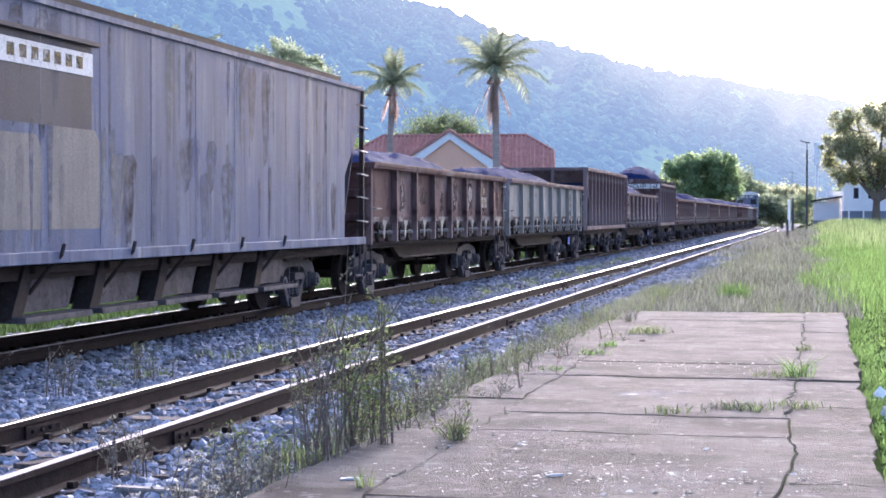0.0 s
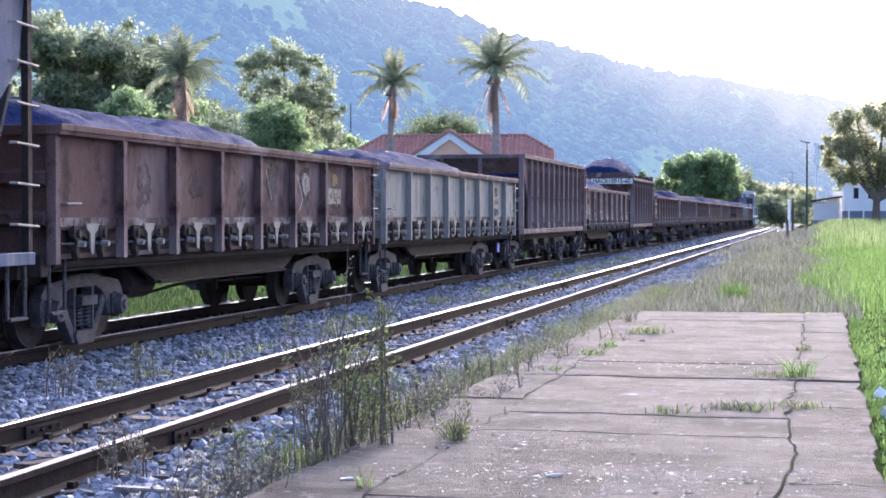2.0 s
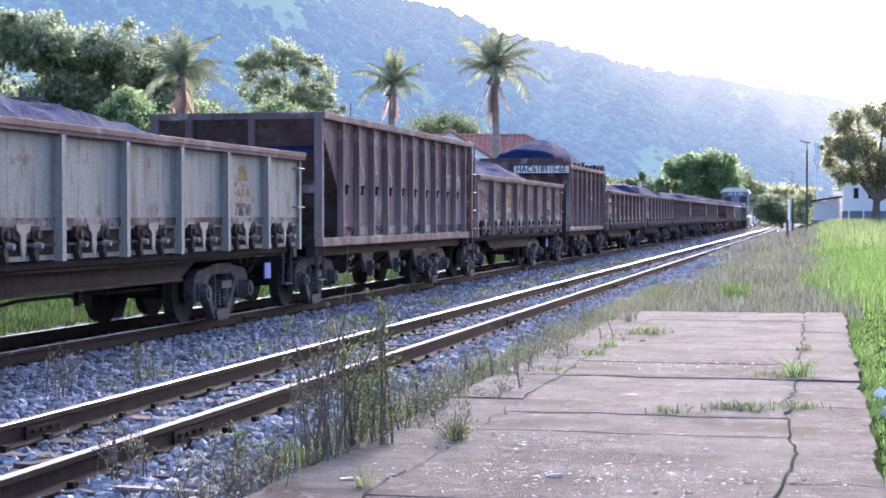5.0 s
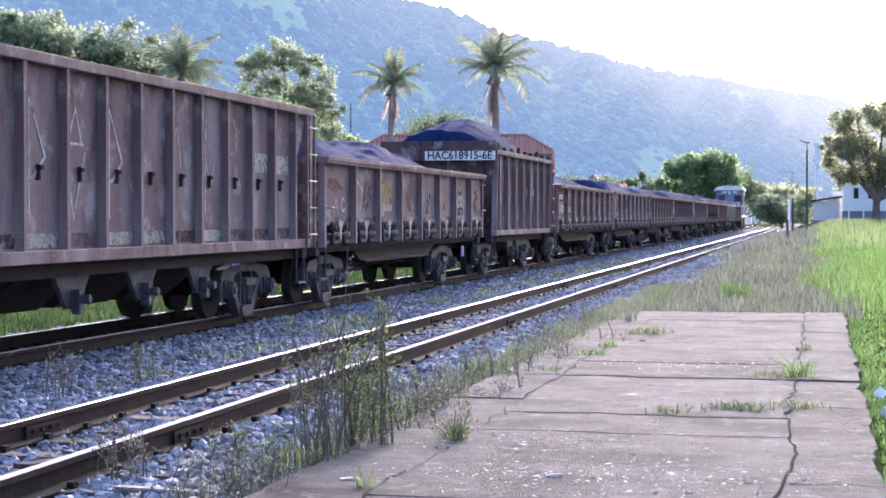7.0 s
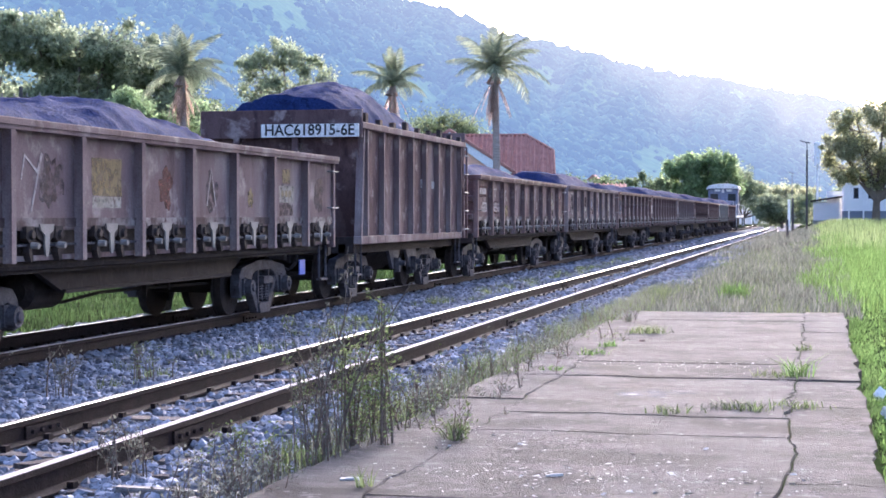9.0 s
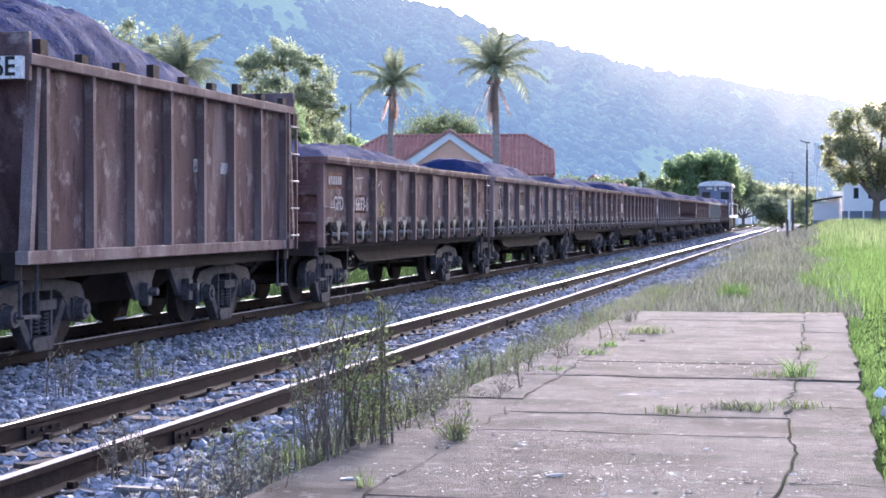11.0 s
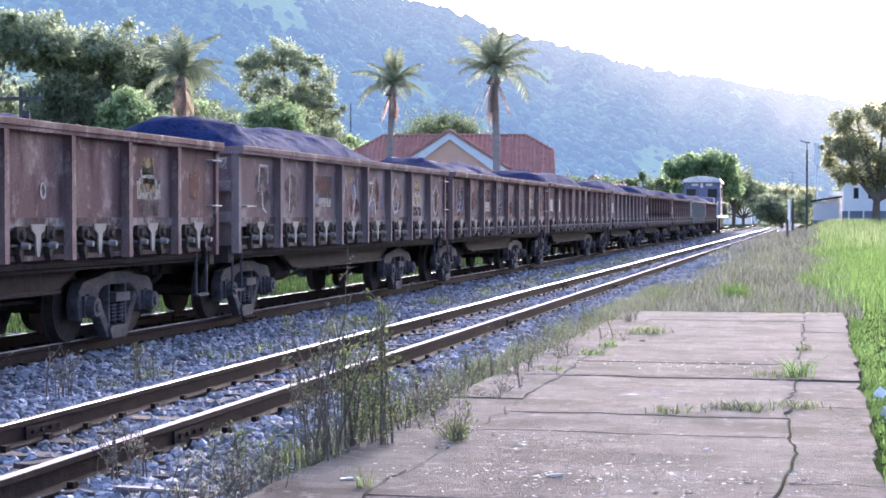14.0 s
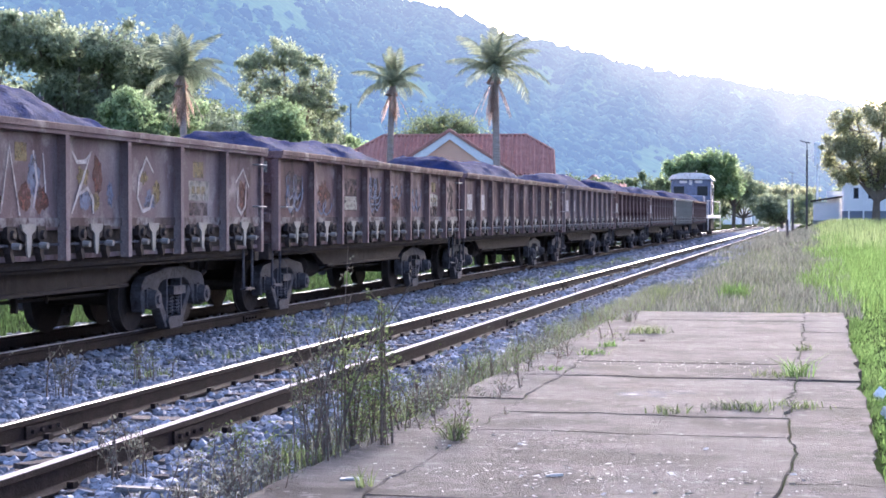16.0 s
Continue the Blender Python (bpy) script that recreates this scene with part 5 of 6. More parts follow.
def heap(length, width, base, peak, y0, lumps, seed, centre=0.5, name="ore_load", owner="gondola", start=0.0, label=None):
    """A load of fine dark ore that lies in a wagon: humps along its length, sloping to the walls."""
    ny, nx = int(length * 13), int(width * 13)
    verts, faces = [], []
    for j in range(ny + 1):
        for i in range(nx + 1):
            u, v = i / nx, j / ny
            across = max(0.0, 1 - abs(2 * u - 1) ** 1.9)
            if lumps:
                along = float(soft(0.0, 0.1, v) * (1 - 0.95 * soft(0.45, 0.9, v))) * (0.9 + 0.1 * math.cos(2 * math.pi * lumps * (v - centre)))
            else:
                along = max(0.0, 1 - (abs(v - centre) / 0.62) ** 1.7)
            p = Vector((u * width, v * length, seed * 7.7))
            z = peak * across ** 0.55 * along + 0.1 * noise.noise(p * 0.9) * across + 0.07 * noise.noise(p * 2.7) + 0.06 * abs(noise.noise(p * 5.5)) + 0.03 * noise.noise(p * 12.0)
            verts.append(((u - 0.5) * width, y0 + v * length, base + z))
    for j in range(ny):
        for i in range(nx):
            a = j * (nx + 1) + i
            faces.append((a, a + 1, a + nx + 2, a + nx + 1))
    n = len(verts)
    ring = list(range(nx + 1)) + [j * (nx + 1) + nx for j in range(1, ny + 1)] + [ny * (nx + 1) + i for i in range(nx - 1, -1, -1)] + [j * (nx + 1) for j in range(ny - 1, 0, -1)]
    verts += [(verts[k][0], verts[k][1], base - 0.14) for k in ring]
    m = len(ring)
    faces += [(ring[(k + 1) % m], ring[k], n + k, n + (k + 1) % m) for k in range(m)]
    s = Shape().add(verts, faces)
    ob = part(name, s, COAL, None, smooth=True, at=pose(TRACK_X, start, 0))
    tagged(ob, label or "heaped bluish-black ore fines lying in the wagon", "ore load", "wagon loads")
    rolling.append((ob, start))
    return ob


def data_panel(parent, y, z, x, bars, material, w=0.5):
    for dy, dz, bw, bh in bars:
        part("data_panel", Shape().box(x, x + 0.003, y + dy, y + dy + bw, z + dz, z + dz + bh), material, parent, "faded painted data panel, unreadable")


def gondola(start, length, paint, panels, label, turn=True, rim=2.27, seed=1, peak=0.54, lumps=3, rim_paint=None, sill=1.29):
    g = thing("gondola_wagon", label, "freight wagon", pose(TRACK_X, start, 0), "freight wagons of the train")
    rolling.append((g, start))
    e = 0.32                                   # the ends of the box stand in from the couplers
    y0, y1 = e, length - e * 0.3
    floor_z = 1.0
    for sx in (-1, 1):
        part("side_wall", Shape().box(min(sx * 1.27, sx * 1.29), max(sx * 1.27, sx * 1.29), y0, y1, sill - 0.05, rim - 0.06), paint, g)
        # Dark iron here puts the shade of the recess into the door's colour.
        part("drop_door", Shape().box(min(sx * 1.2, sx * 1.23), max(sx * 1.2, sx * 1.23), y0 + 0.05, y1 - 0.05, floor_z - 0.05, sill + 0.02), IRON_DARK, g, "dark drop door, recess shade put into its colour")
    for a, b in ((y0, y0 + 0.02), (y1 - 0.02, y1)):
        part("end_wall", Shape().box(-1.27, 1.27, a, b, floor_z - 0.05, rim - 0.06), paint, g)
    part("wagon_floor", Shape().box(-1.27, 1.27, y0 + 0.02, y1 - 0.02, floor_z - 0.05, floor_z), paint, g)
    s = Shape()
    for sx in (-1, 1):
        s.box(min(sx * 1.24, sx * 1.385), max(sx * 1.24, sx * 1.385), y0 - 0.06, y1 + 0.06, rim - 0.1, rim)
        s.box(min(sx * 1.385, sx * 1.4), max(sx * 1.385, sx * 1.4), y0 - 0.06, y1 + 0.06, rim - 0.06, rim + 0.01)
    for a in (y0 - 0.06, y1 - 0.06):
        s.box(-1.24, 1.24, a, a + 0.12, rim - 0.1, rim)
    part("top_rim", s, rim_paint or paint, g, bevel=0.012)
    step = (y1 - y0) / panels
    rib = once(("rib", paint.name, rim), lambda: Shape().box(1.29, 1.375, -0.03, 0.03, 0.94, rim - 0.1).box(1.375, 1.39, -0.045, 0.045, 0.94, rim - 0.1).mesh("side_rib", paint))
    rib_far = once(("ribf", paint.name, rim), lambda: Shape().prism([(-1.29, 0.055), (-1.38, 0.045), (-1.38, -0.045), (-1.29, -0.055)], 0.94, rim - 0.1, "z").mesh("side_rib", paint))
    for i in range(1, panels):
        part("side_rib", rib, paint, g, at=pose(0, y0 + i * step, 0))
        part("side_rib", rib_far, paint, g, at=pose(0, y0 + i * step, 0))
    for sx in (-1, 1):
        for y in (y0, y1):
            part("corner_post", Shape().box(min(sx * 1.22, sx * 1.33), max(sx * 1.22, sx * 1.33), y - 0.05, y + 0.05, 0.9, rim - 0.1), paint, g, bevel=0.01)
    for y, o in ((y0, -1), (y1, 1)):
        for z in (1.35, 1.75):
            part("end_rib", Shape().prism([(y, z - 0.09), (y + o * 0.11, z - 0.05), (y + o * 0.11, z + 0.05), (y, z + 0.09)][::-o], -1.22, 1.22, "x"), paint, g)
        part("end_sill", Shape().box(-1.22, 1.22, min(y, y + o * 0.16), max(y, y + o * 0.16), 0.78, 1.0), IRON_DARK, g, bevel=0.01)
    for sx in (-1, 1):
        part("sill_strip", Shape().box(min(sx * 1.29, sx * 1.31), max(sx * 1.29, sx * 1.31), y0, y1, sill - 0.02, sill + 0.07), SILL_WORN if sx > 0 else paint, g, "scuffed pale strip along the lower edge")
    part("latch_bar", Shape().rod((1.3, y0 + 0.1, 1.1), (1.3, y1 - 0.1, 1.1), 0.014, n=6), IRON_GREY, g)
    for sx in (-1, 1):
        a, b = sorted((sx * 0.86, sx * 0.94))
        part("floor_beam", Shape().prism([(2.75, 0.97), (3.7, 0.6), (length - 3.7, 0.6), (length - 2.75, 0.97)], a, b, "x").box(min(a, b) - 0.03, max(a, b) + 0.05, 3.7, length - 3.7, 0.58, 0.62), IRON_DARK, g, bevel=0.008)
    for i in range(panels):
        y = y0 + (i + 0.5) * step
        la = part("latch", once("latch", latch_mesh), IRON_DARK, g, at=pose(0, y, 0))
        for dy in (-0.3, 0.3):
            part("latch_hook", once("hook", hook_mesh), IRON_DARK, la, at=pose(0, dy, 0))
        for dy in (-0.29, 0.27):
            part("latch_spindle", once("spindle", spindle_mesh), GRAB, la, at=pose(0, dy, 0))
        part("latch_tongue", once("tongue", tongue_mesh), GRAB, la, "pale scuffed tongue")
    underframe(g, length, 0.98)
    part("door_shaft", Shape().rod((1.15, y0 + 0.2, 0.9), (1.15, y1 - 0.2, 0.9), 0.05, n=8), IRON_DARK, g)
    for y in (1.95, length - 1.95):
        bogie(g, y, turn)
    coupler(g, 0.3, -1)
    coupler(g, length - 0.3, 1)
    grab_irons(g, y1 - 0.34, 1.31, (1.5, 2.05))
    grab_irons(g, y0 + 0.06, 1.31, (1.5,))
    stirrup(g, y1 - 0.4, 1.2)
    stirrup(g, y0 + 0.05, 1.2)
    yd = y1 - step * 1.5
    blot(g, yd, 1.93, 0.17, 0.1, YELLOW_PAINT, seed, label="faded yellow data square, unreadable", square=True)
    blot(g, yd + 0.02, 1.68, 0.34, 0.12, PALE_WORN, seed + 0.3, label="faded cream data panel, unreadable", square=True)
    blot(g, yd, 1.46, 0.3, 0.08, SMEAR, seed + 0.6, label="rubbed dark data panel, unreadable", square=True)
    for k in range(3):
        part("data_bar", Shape().box(1.2935, 1.296, yd - 0.22 + k * 0.16, yd - 0.12 + k * 0.16, 1.64, 1.73), YELLOW_PAINT, g)
    heap(y1 - y0 - 0.1, 2.46, rim - 0.16, peak, y0 + 0.05, lumps, seed, start=start)
    return g, y0, step


def scribble(parent, strokes, material, width=0.05, x=1.2925, label="sprayed scribble in faded paint"):
    for k, pts in enumerate(strokes):
        part("graffiti", ribbon(Shape(), pts, width, x + 0.0012 * (k % 4)), material, parent, label)


def rounded(cy, cz, ry, rz, a0=0, a1=360, n=14):
    return [(cy + ry * math.cos(radians(a0 + (a1 - a0) * i / n)), cz + rz * math.sin(radians(a0 + (a1 - a0) * i / n))) for i in range(n + 1)]


# the gondolas, from the near end of the train to the locomotive
g1, e1, p1 = gondola(26.0, 12.1, PAINT_RUST, 8, "dark brown gondola wagon streaked with rust, heaped with ore", seed=1, peak=0.5, lumps=2)
for k, (i, dy, z, ry, rz, mt) in enumerate(((4, -0.1, 1.78, 0.34, 0.3, SMEAR), (5, 0.0, 1.8, 0.36, 0.28, SMEAR), (5, 0.02, 1.85, 0.22, 0.18, PALE_WORN), (5, 0.1, 1.55, 0.16, 0.16, SMEAR), (6, 0, 1.75, 0.2, 0.26, SMEAR), (2, 0.1, 1.75, 0.35, 0.2, SMEAR),
                                            (7, 0.1, 1.72, 0.26, 0.3, RED_PAINT), (7, 0.15, 1.72, 0.12, 0.25, SMEAR), (1, 0, 1.7, 0.3, 0.25, SMEAR), (3, 0.2, 1.6, 0.25, 0.2, SMEAR))):
    blot(g1, e1 + p1 * (i + 0.5) + dy, z, ry * 0.8, rz, mt, k, 1.2902 + 0.0006 * (k % 4), "rubbed pale smear on the paint")
scribble(g1, [rounded(e1 + p1 * 5.5, 1.82, 0.1, 0.12, 40, 320), [(e1 + p1 * 5.2, 2.02), (e1 + p1 * 5.4, 1.62), (e1 + p1 * 5.3, 1.45)], [(e1 + p1 * 4.3, 2.0), (e1 + p1 * 4.45, 1.6)]], FAINT_PAINT, 0.035)
g2, e2, p2 = gondola(38.5, 12.7, PAINT_GREY, 8, "weathered grey gondola wagon with dark latches, heaped with ore", seed=2, peak=0.52, lumps=1, rim_paint=PAINT_DUST)
part("tail_plate", Shape().box(0.98, 1.0, 12.0, 12.25, 0.5, 0.72), SIGN_BLUE, g2, "small blue plate by the bogie")
g3, e3, p3 = gondola(63.4, 12.3, PAINT_DUST, 8, "dusty brown gondola wagon with pale panels, heaped with ore", seed=3, peak=0.6, lumps=2)
part("tail_plate", Shape().box(0.98, 1.0, 11.5, 11.75, 0.5, 0.72), SIGN_BLUE, g3, "small blue plate by the bogie")
c3 = [e3 + p3 * (i + 0.5) for i in range(8)]
for k, (i, dy, z, ry, rz, mt) in enumerate(((0, -0.1, 1.84, 0.42, 0.1, RED_PAINT), (2, 0, 1.78, 0.38, 0.2, YELLOW_PAINT), (2, 0, 1.52, 0.36, 0.06, PALE_WORN), (3, 0.1, 1.7, 0.2, 0.26, RED_PAINT), (5, 0, 1.6, 0.13, 0.14, YELLOW_PAINT),
                                            (7, 0.05, 1.7, 0.22, 0.3, SMEAR), (4, 0.05, 1.68, 0.2, 0.25, SMEAR), (1, 0.2, 1.7, 0.25, 0.25, SMEAR), (6, 0, 1.75, 0.2, 0.28, SMEAR))):
    blot(g3, c3[i] + dy, z, ry, rz, mt, k + 20, 1.2902 + 0.0006 * (k % 4), "faded worn paint patch", i == 2)
scribble(g3, [[(c3[0] - 0.2, 1.42), (c3[0] - 0.08, 1.66), (c3[0] + 0.02, 1.42)], [(c3[1] - 0.42, 1.72), (c3[1] - 0.35, 1.95), (c3[1] - 0.1, 1.8), (c3[1], 1.98), (c3[1] - 0.22, 1.42)], [(c3[4] - 0.1, 1.5), (c3[4] + 0.05, 1.95), (c3[4] + 0.2, 1.5)]], FAINT_PAINT, 0.04)
scribble(g3, [rounded(c3[0] + 0.3, 1.55, 0.09, 0.1, 20, 330)], FAINT_PAINT, 0.04)
g4, e4, p4 = gondola(86.2, 12.8, PAINT_BROWN, 9, "dark brown gondola wagon with white class lettering, heaped with ore", seed=4, peak=0.5, lumps=1)
SIDE = pose(0, 0, 0, 90, 0, 90)
lettering("lettering", "GFD", 0.3, FAINT_PAINT, g4, pose(1.294, e4 + p4 * 0.62, 1.56) @ SIDE, 0.9)
lettering("lettering", "16693-6", 0.3, FAINT_PAINT, g4, pose(1.294, e4 + p4 * 1.55, 1.56) @ SIDE, 0.9)
c4 = [e4 + p4 * (i + 0.5) for i in range(9)]
blot(g4, c4[0], 1.92, 0.42, 0.13, RED_PAINT, 41, label="faded red panel under worn letters", square=True)
for k in range(6):
    part("letter_bar", Shape().box(1.2935, 1.2965, c4[0] - 0.36 + k * 0.12, c4[0] - 0.28 + k * 0.12, 1.86, 1.99), FAINT_PAINT, g4)
blot(g4, c4[1] - 0.05, 1.57, 0.44, 0.15, RED_PAINT, 42, 1.2902, "faded red band behind the numbers", True)
blot(g4, c4[2], 1.5, 0.2, 0.13, YELLOW_PAINT, 43, label="faded orange square", square=True)
blot(g4, c4[7], 1.8, 0.2, 0.16, PALE_WORN, 44)
blot(g4, c4[8], 1.75, 0.16, 0.2, RED_PAINT, 45)
scribble(g4, [[(c4[1] - 0.22, 1.98), (c4[1] + 0.22, 2.0)], [(c4[1], 2.0), (c4[1] + 0.02, 1.8)], [(c4[2] - 0.25, 1.88), (c4[2], 1.98), (c4[2] - 0.05, 1.8), (c4[2] + 0.1, 1.72)], rounded(c4[5] + 0.2, 1.62, 0.05, 0.07)], FAINT_PAINT, 0.03)
g5, e5, p5 = gondola(99.4, 12.3, PAINT_DUST, 8, "dusty brown gondola wagon covered in faded graffiti, heaped with ore", seed=5, peak=0.66, lumps=2)


c5 = [e5 + p5 * (i + 0.5) for i in range(8)]
for k, (i, dy, z, ry, rz, mt, sq) in enumerate((
        (2, 0, 1.74, 0.46, 0.24, SMEAR, True), (2, -0.05, 1.84, 0.3, 0.1, RED_PAINT, False), (2, 0.1, 1.58, 0.32, 0.07, PALE_WORN, True), (2, -0.3, 1.62, 0.1, 0.08, BLUE_SPRAY, False),
        (3, -0.05, 1.98, 0.12, 0.09, YELLOW_PAINT, True), (3, 0.02, 1.55, 0.15, 0.13, RED_PAINT, False), (3, 0.36, 1.55, 0.14, 0.15, RED_PAINT, False), (3, -0.5, 1.52, 0.07, 0.1, RED_PAINT, False), (3, 0.2, 1.75, 0.12, 0.2, BLUE_SPRAY, False),
        (4, -0.2, 1.78, 0.13, 0.1, YELLOW_PAINT, False), (4, 0.14, 1.8, 0.12, 0.2, RED_PAINT, False), (4, 0.1, 1.52, 0.09, 0.09, YELLOW_PAINT, False), (4, 0.45, 1.6, 0.08, 0.13, BLUE_SPRAY, False), (4, -0.15, 1.55, 0.16, 0.12, BLUE_SPRAY, False),
        (5, -0.15, 1.8, 0.1, 0.08, YELLOW_PAINT, False), (5, 0.2, 1.65, 0.11, 0.13, YELLOW_PAINT, False), (5, 0.0, 1.55, 0.16, 0.1, BLUE_SPRAY, False),
        (7, 0.1, 1.62, 0.2, 0.22, RED_PAINT, False), (0, 0.2, 1.75, 0.3, 0.3, SMEAR, False), (1, 0, 1.7, 0.3, 0.25, SMEAR, False))):
    blot(g5, c5[i] + dy, z, ry, rz, mt, k + 50, 1.2902 + 0.0006 * (k % 5), "faded sprayed paint patch", sq)
scribble(g5, [[(c5[0] + 0.05, 1.7), (c5[0] + 0.12, 2.05), (c5[0] + 0.45, 2.05), (c5[0] + 0.44, 1.82)], [(c5[0] + 0.2, 1.72), (c5[0] + 0.24, 1.48), (c5[0] + 0.38, 1.42)], [(c5[1] - 0.1, 2.0), (c5[1] - 0.12, 1.45)],
              [(c5[3] - 0.45, 1.4), (c5[3] - 0.28, 2.03), (c5[3] - 0.08, 1.38)], [(c5[3] + 0.2, 2.0), (c5[3] + 0.28, 1.7), (c5[3] + 0.2, 1.45)], [(c5[3] + 0.4, 1.98), (c5[3] + 0.45, 1.6)],
              [(c5[4] - 0.45, 2.02), (c5[4] - 0.35, 1.92), (c5[4] - 0.15, 1.93), (c5[4] - 0.02, 2.03), (c5[4] - 0.25, 1.7), (c5[4] - 0.48, 1.4)], [(c5[4] - 0.3, 1.6), (c5[4] - 0.1, 1.66), (c5[4] + 0.02, 1.55), (c5[4] + 0.02, 1.4)],
              [(c5[5] + 0.12, 1.86), (c5[5] - 0.08, 2.02), (c5[5] - 0.28, 1.8), (c5[5] - 0.33, 1.58), (c5[5] - 0.2, 1.43), (c5[5], 1.46), (c5[5] + 0.1, 1.62)],
              [(c5[7] - 0.2, 1.8), (c5[7] + 0.08, 1.98), (c5[7] + 0.3, 1.75)], [(c5[7] - 0.1, 1.75), (c5[7] - 0.15, 1.5), (c5[7], 1.4), (c5[7] + 0.15, 1.5), (c5[7] + 0.2, 1.8)]], FAINT_PAINT, 0.045)
g6, e6, p6 = gondola(112.0, 12.0, PAINT_BROWN, 8, "brown gondola wagon with bluish sprayed scribbles, heaped with ore", seed=6, peak=0.5, lumps=2)
c6 = [e6 + p6 * (i + 0.5) for i in range(8)]
r6 = random.Random(66)
for i in (0, 0, 0, 1, 3, 3, 3, 4, 5, 5):
    z0 = {1: 1.5, 4: 1.8}.get(i, r6.uniform(1.6, 1.9))
    loops = []
    for q in range(26):
        a = q * 0.55
        loops.append((c6[i] - 0.32 + 0.025 * q + 0.13 * math.cos(a) + r6.gauss(0, 0.012), z0 + (0.1 if i in (1, 4) else 0.17) * math.sin(a + 0.4 * r6.random()) + r6.gauss(0, 0.012)))
    scribble(g6, [loops], BLUE_SPRAY, 0.032, label="looping bluish sprayed scribble")
for k, (i, z, ry, rz, mt, sq) in enumerate(((2, 1.72, 0.4, 0.26, SMEAR, True), (2, 1.58, 0.38, 0.11, PALE_WORN, True), (0, 1.75, 0.4, 0.3, SMEAR, False), (3, 1.72, 0.34, 0.3, SMEAR, False), (4, 1.58, 0.26, 0.16, RED_PAINT, False), (1, 1.7, 0.3, 0.22, RED_PAINT, False), (7, 1.75, 0.3, 0.32, SMEAR, False), (6, 1.5, 0.3, 0.14, SMEAR, False))):
    blot(g6, c6[i], z, ry, rz, mt, k + 80, 1.2902 + 0.0005 * (k % 4), "faded worn paint patch", sq)
for w in (g5, g6):
    part("end_panel", Shape().box(0.25, 1.15, 0.302, 0.318, 1.98, 2.13), PALE_WORN, w, "worn cream class panel, unreadable")
for a, n, pt, pn, sd, lab in (
        (124.2, 13.8, PAINT_BROWN, 10, 7, "long dark brown gondola wagon heaped with ore"), (138.2, 12.1, PAINT_DUST, 9, 8, "dusty brown gondola wagon heaped with ore"),
        (150.5, 12.3, PAINT_RUST, 9, 9, "rusty red gondola wagon heaped with ore"), (163.1, 12.3, PAINT_BROWN, 9, 10, "dark brown gondola wagon heaped with ore"),
        (175.7, 12.4, PAINT_GREY, 9, 11, "grey gondola wagon heaped with ore"), (188.4, 12.2, PAINT_BROWN, 9, 12, "dark brown gondola wagon coupled to the locomotive")):
    gx, ex, px = gondola(a, n, pt, pn, lab, turn=False, seed=sd, peak=0.6, lumps=1 + sd % 2)
    for k in (0.25, 1.25):
        data_panel(gx, ex + px * k, 1.5, 1.296, [(0.0, 0.0, 0.5, 0.34)], FAINT_PAINT)


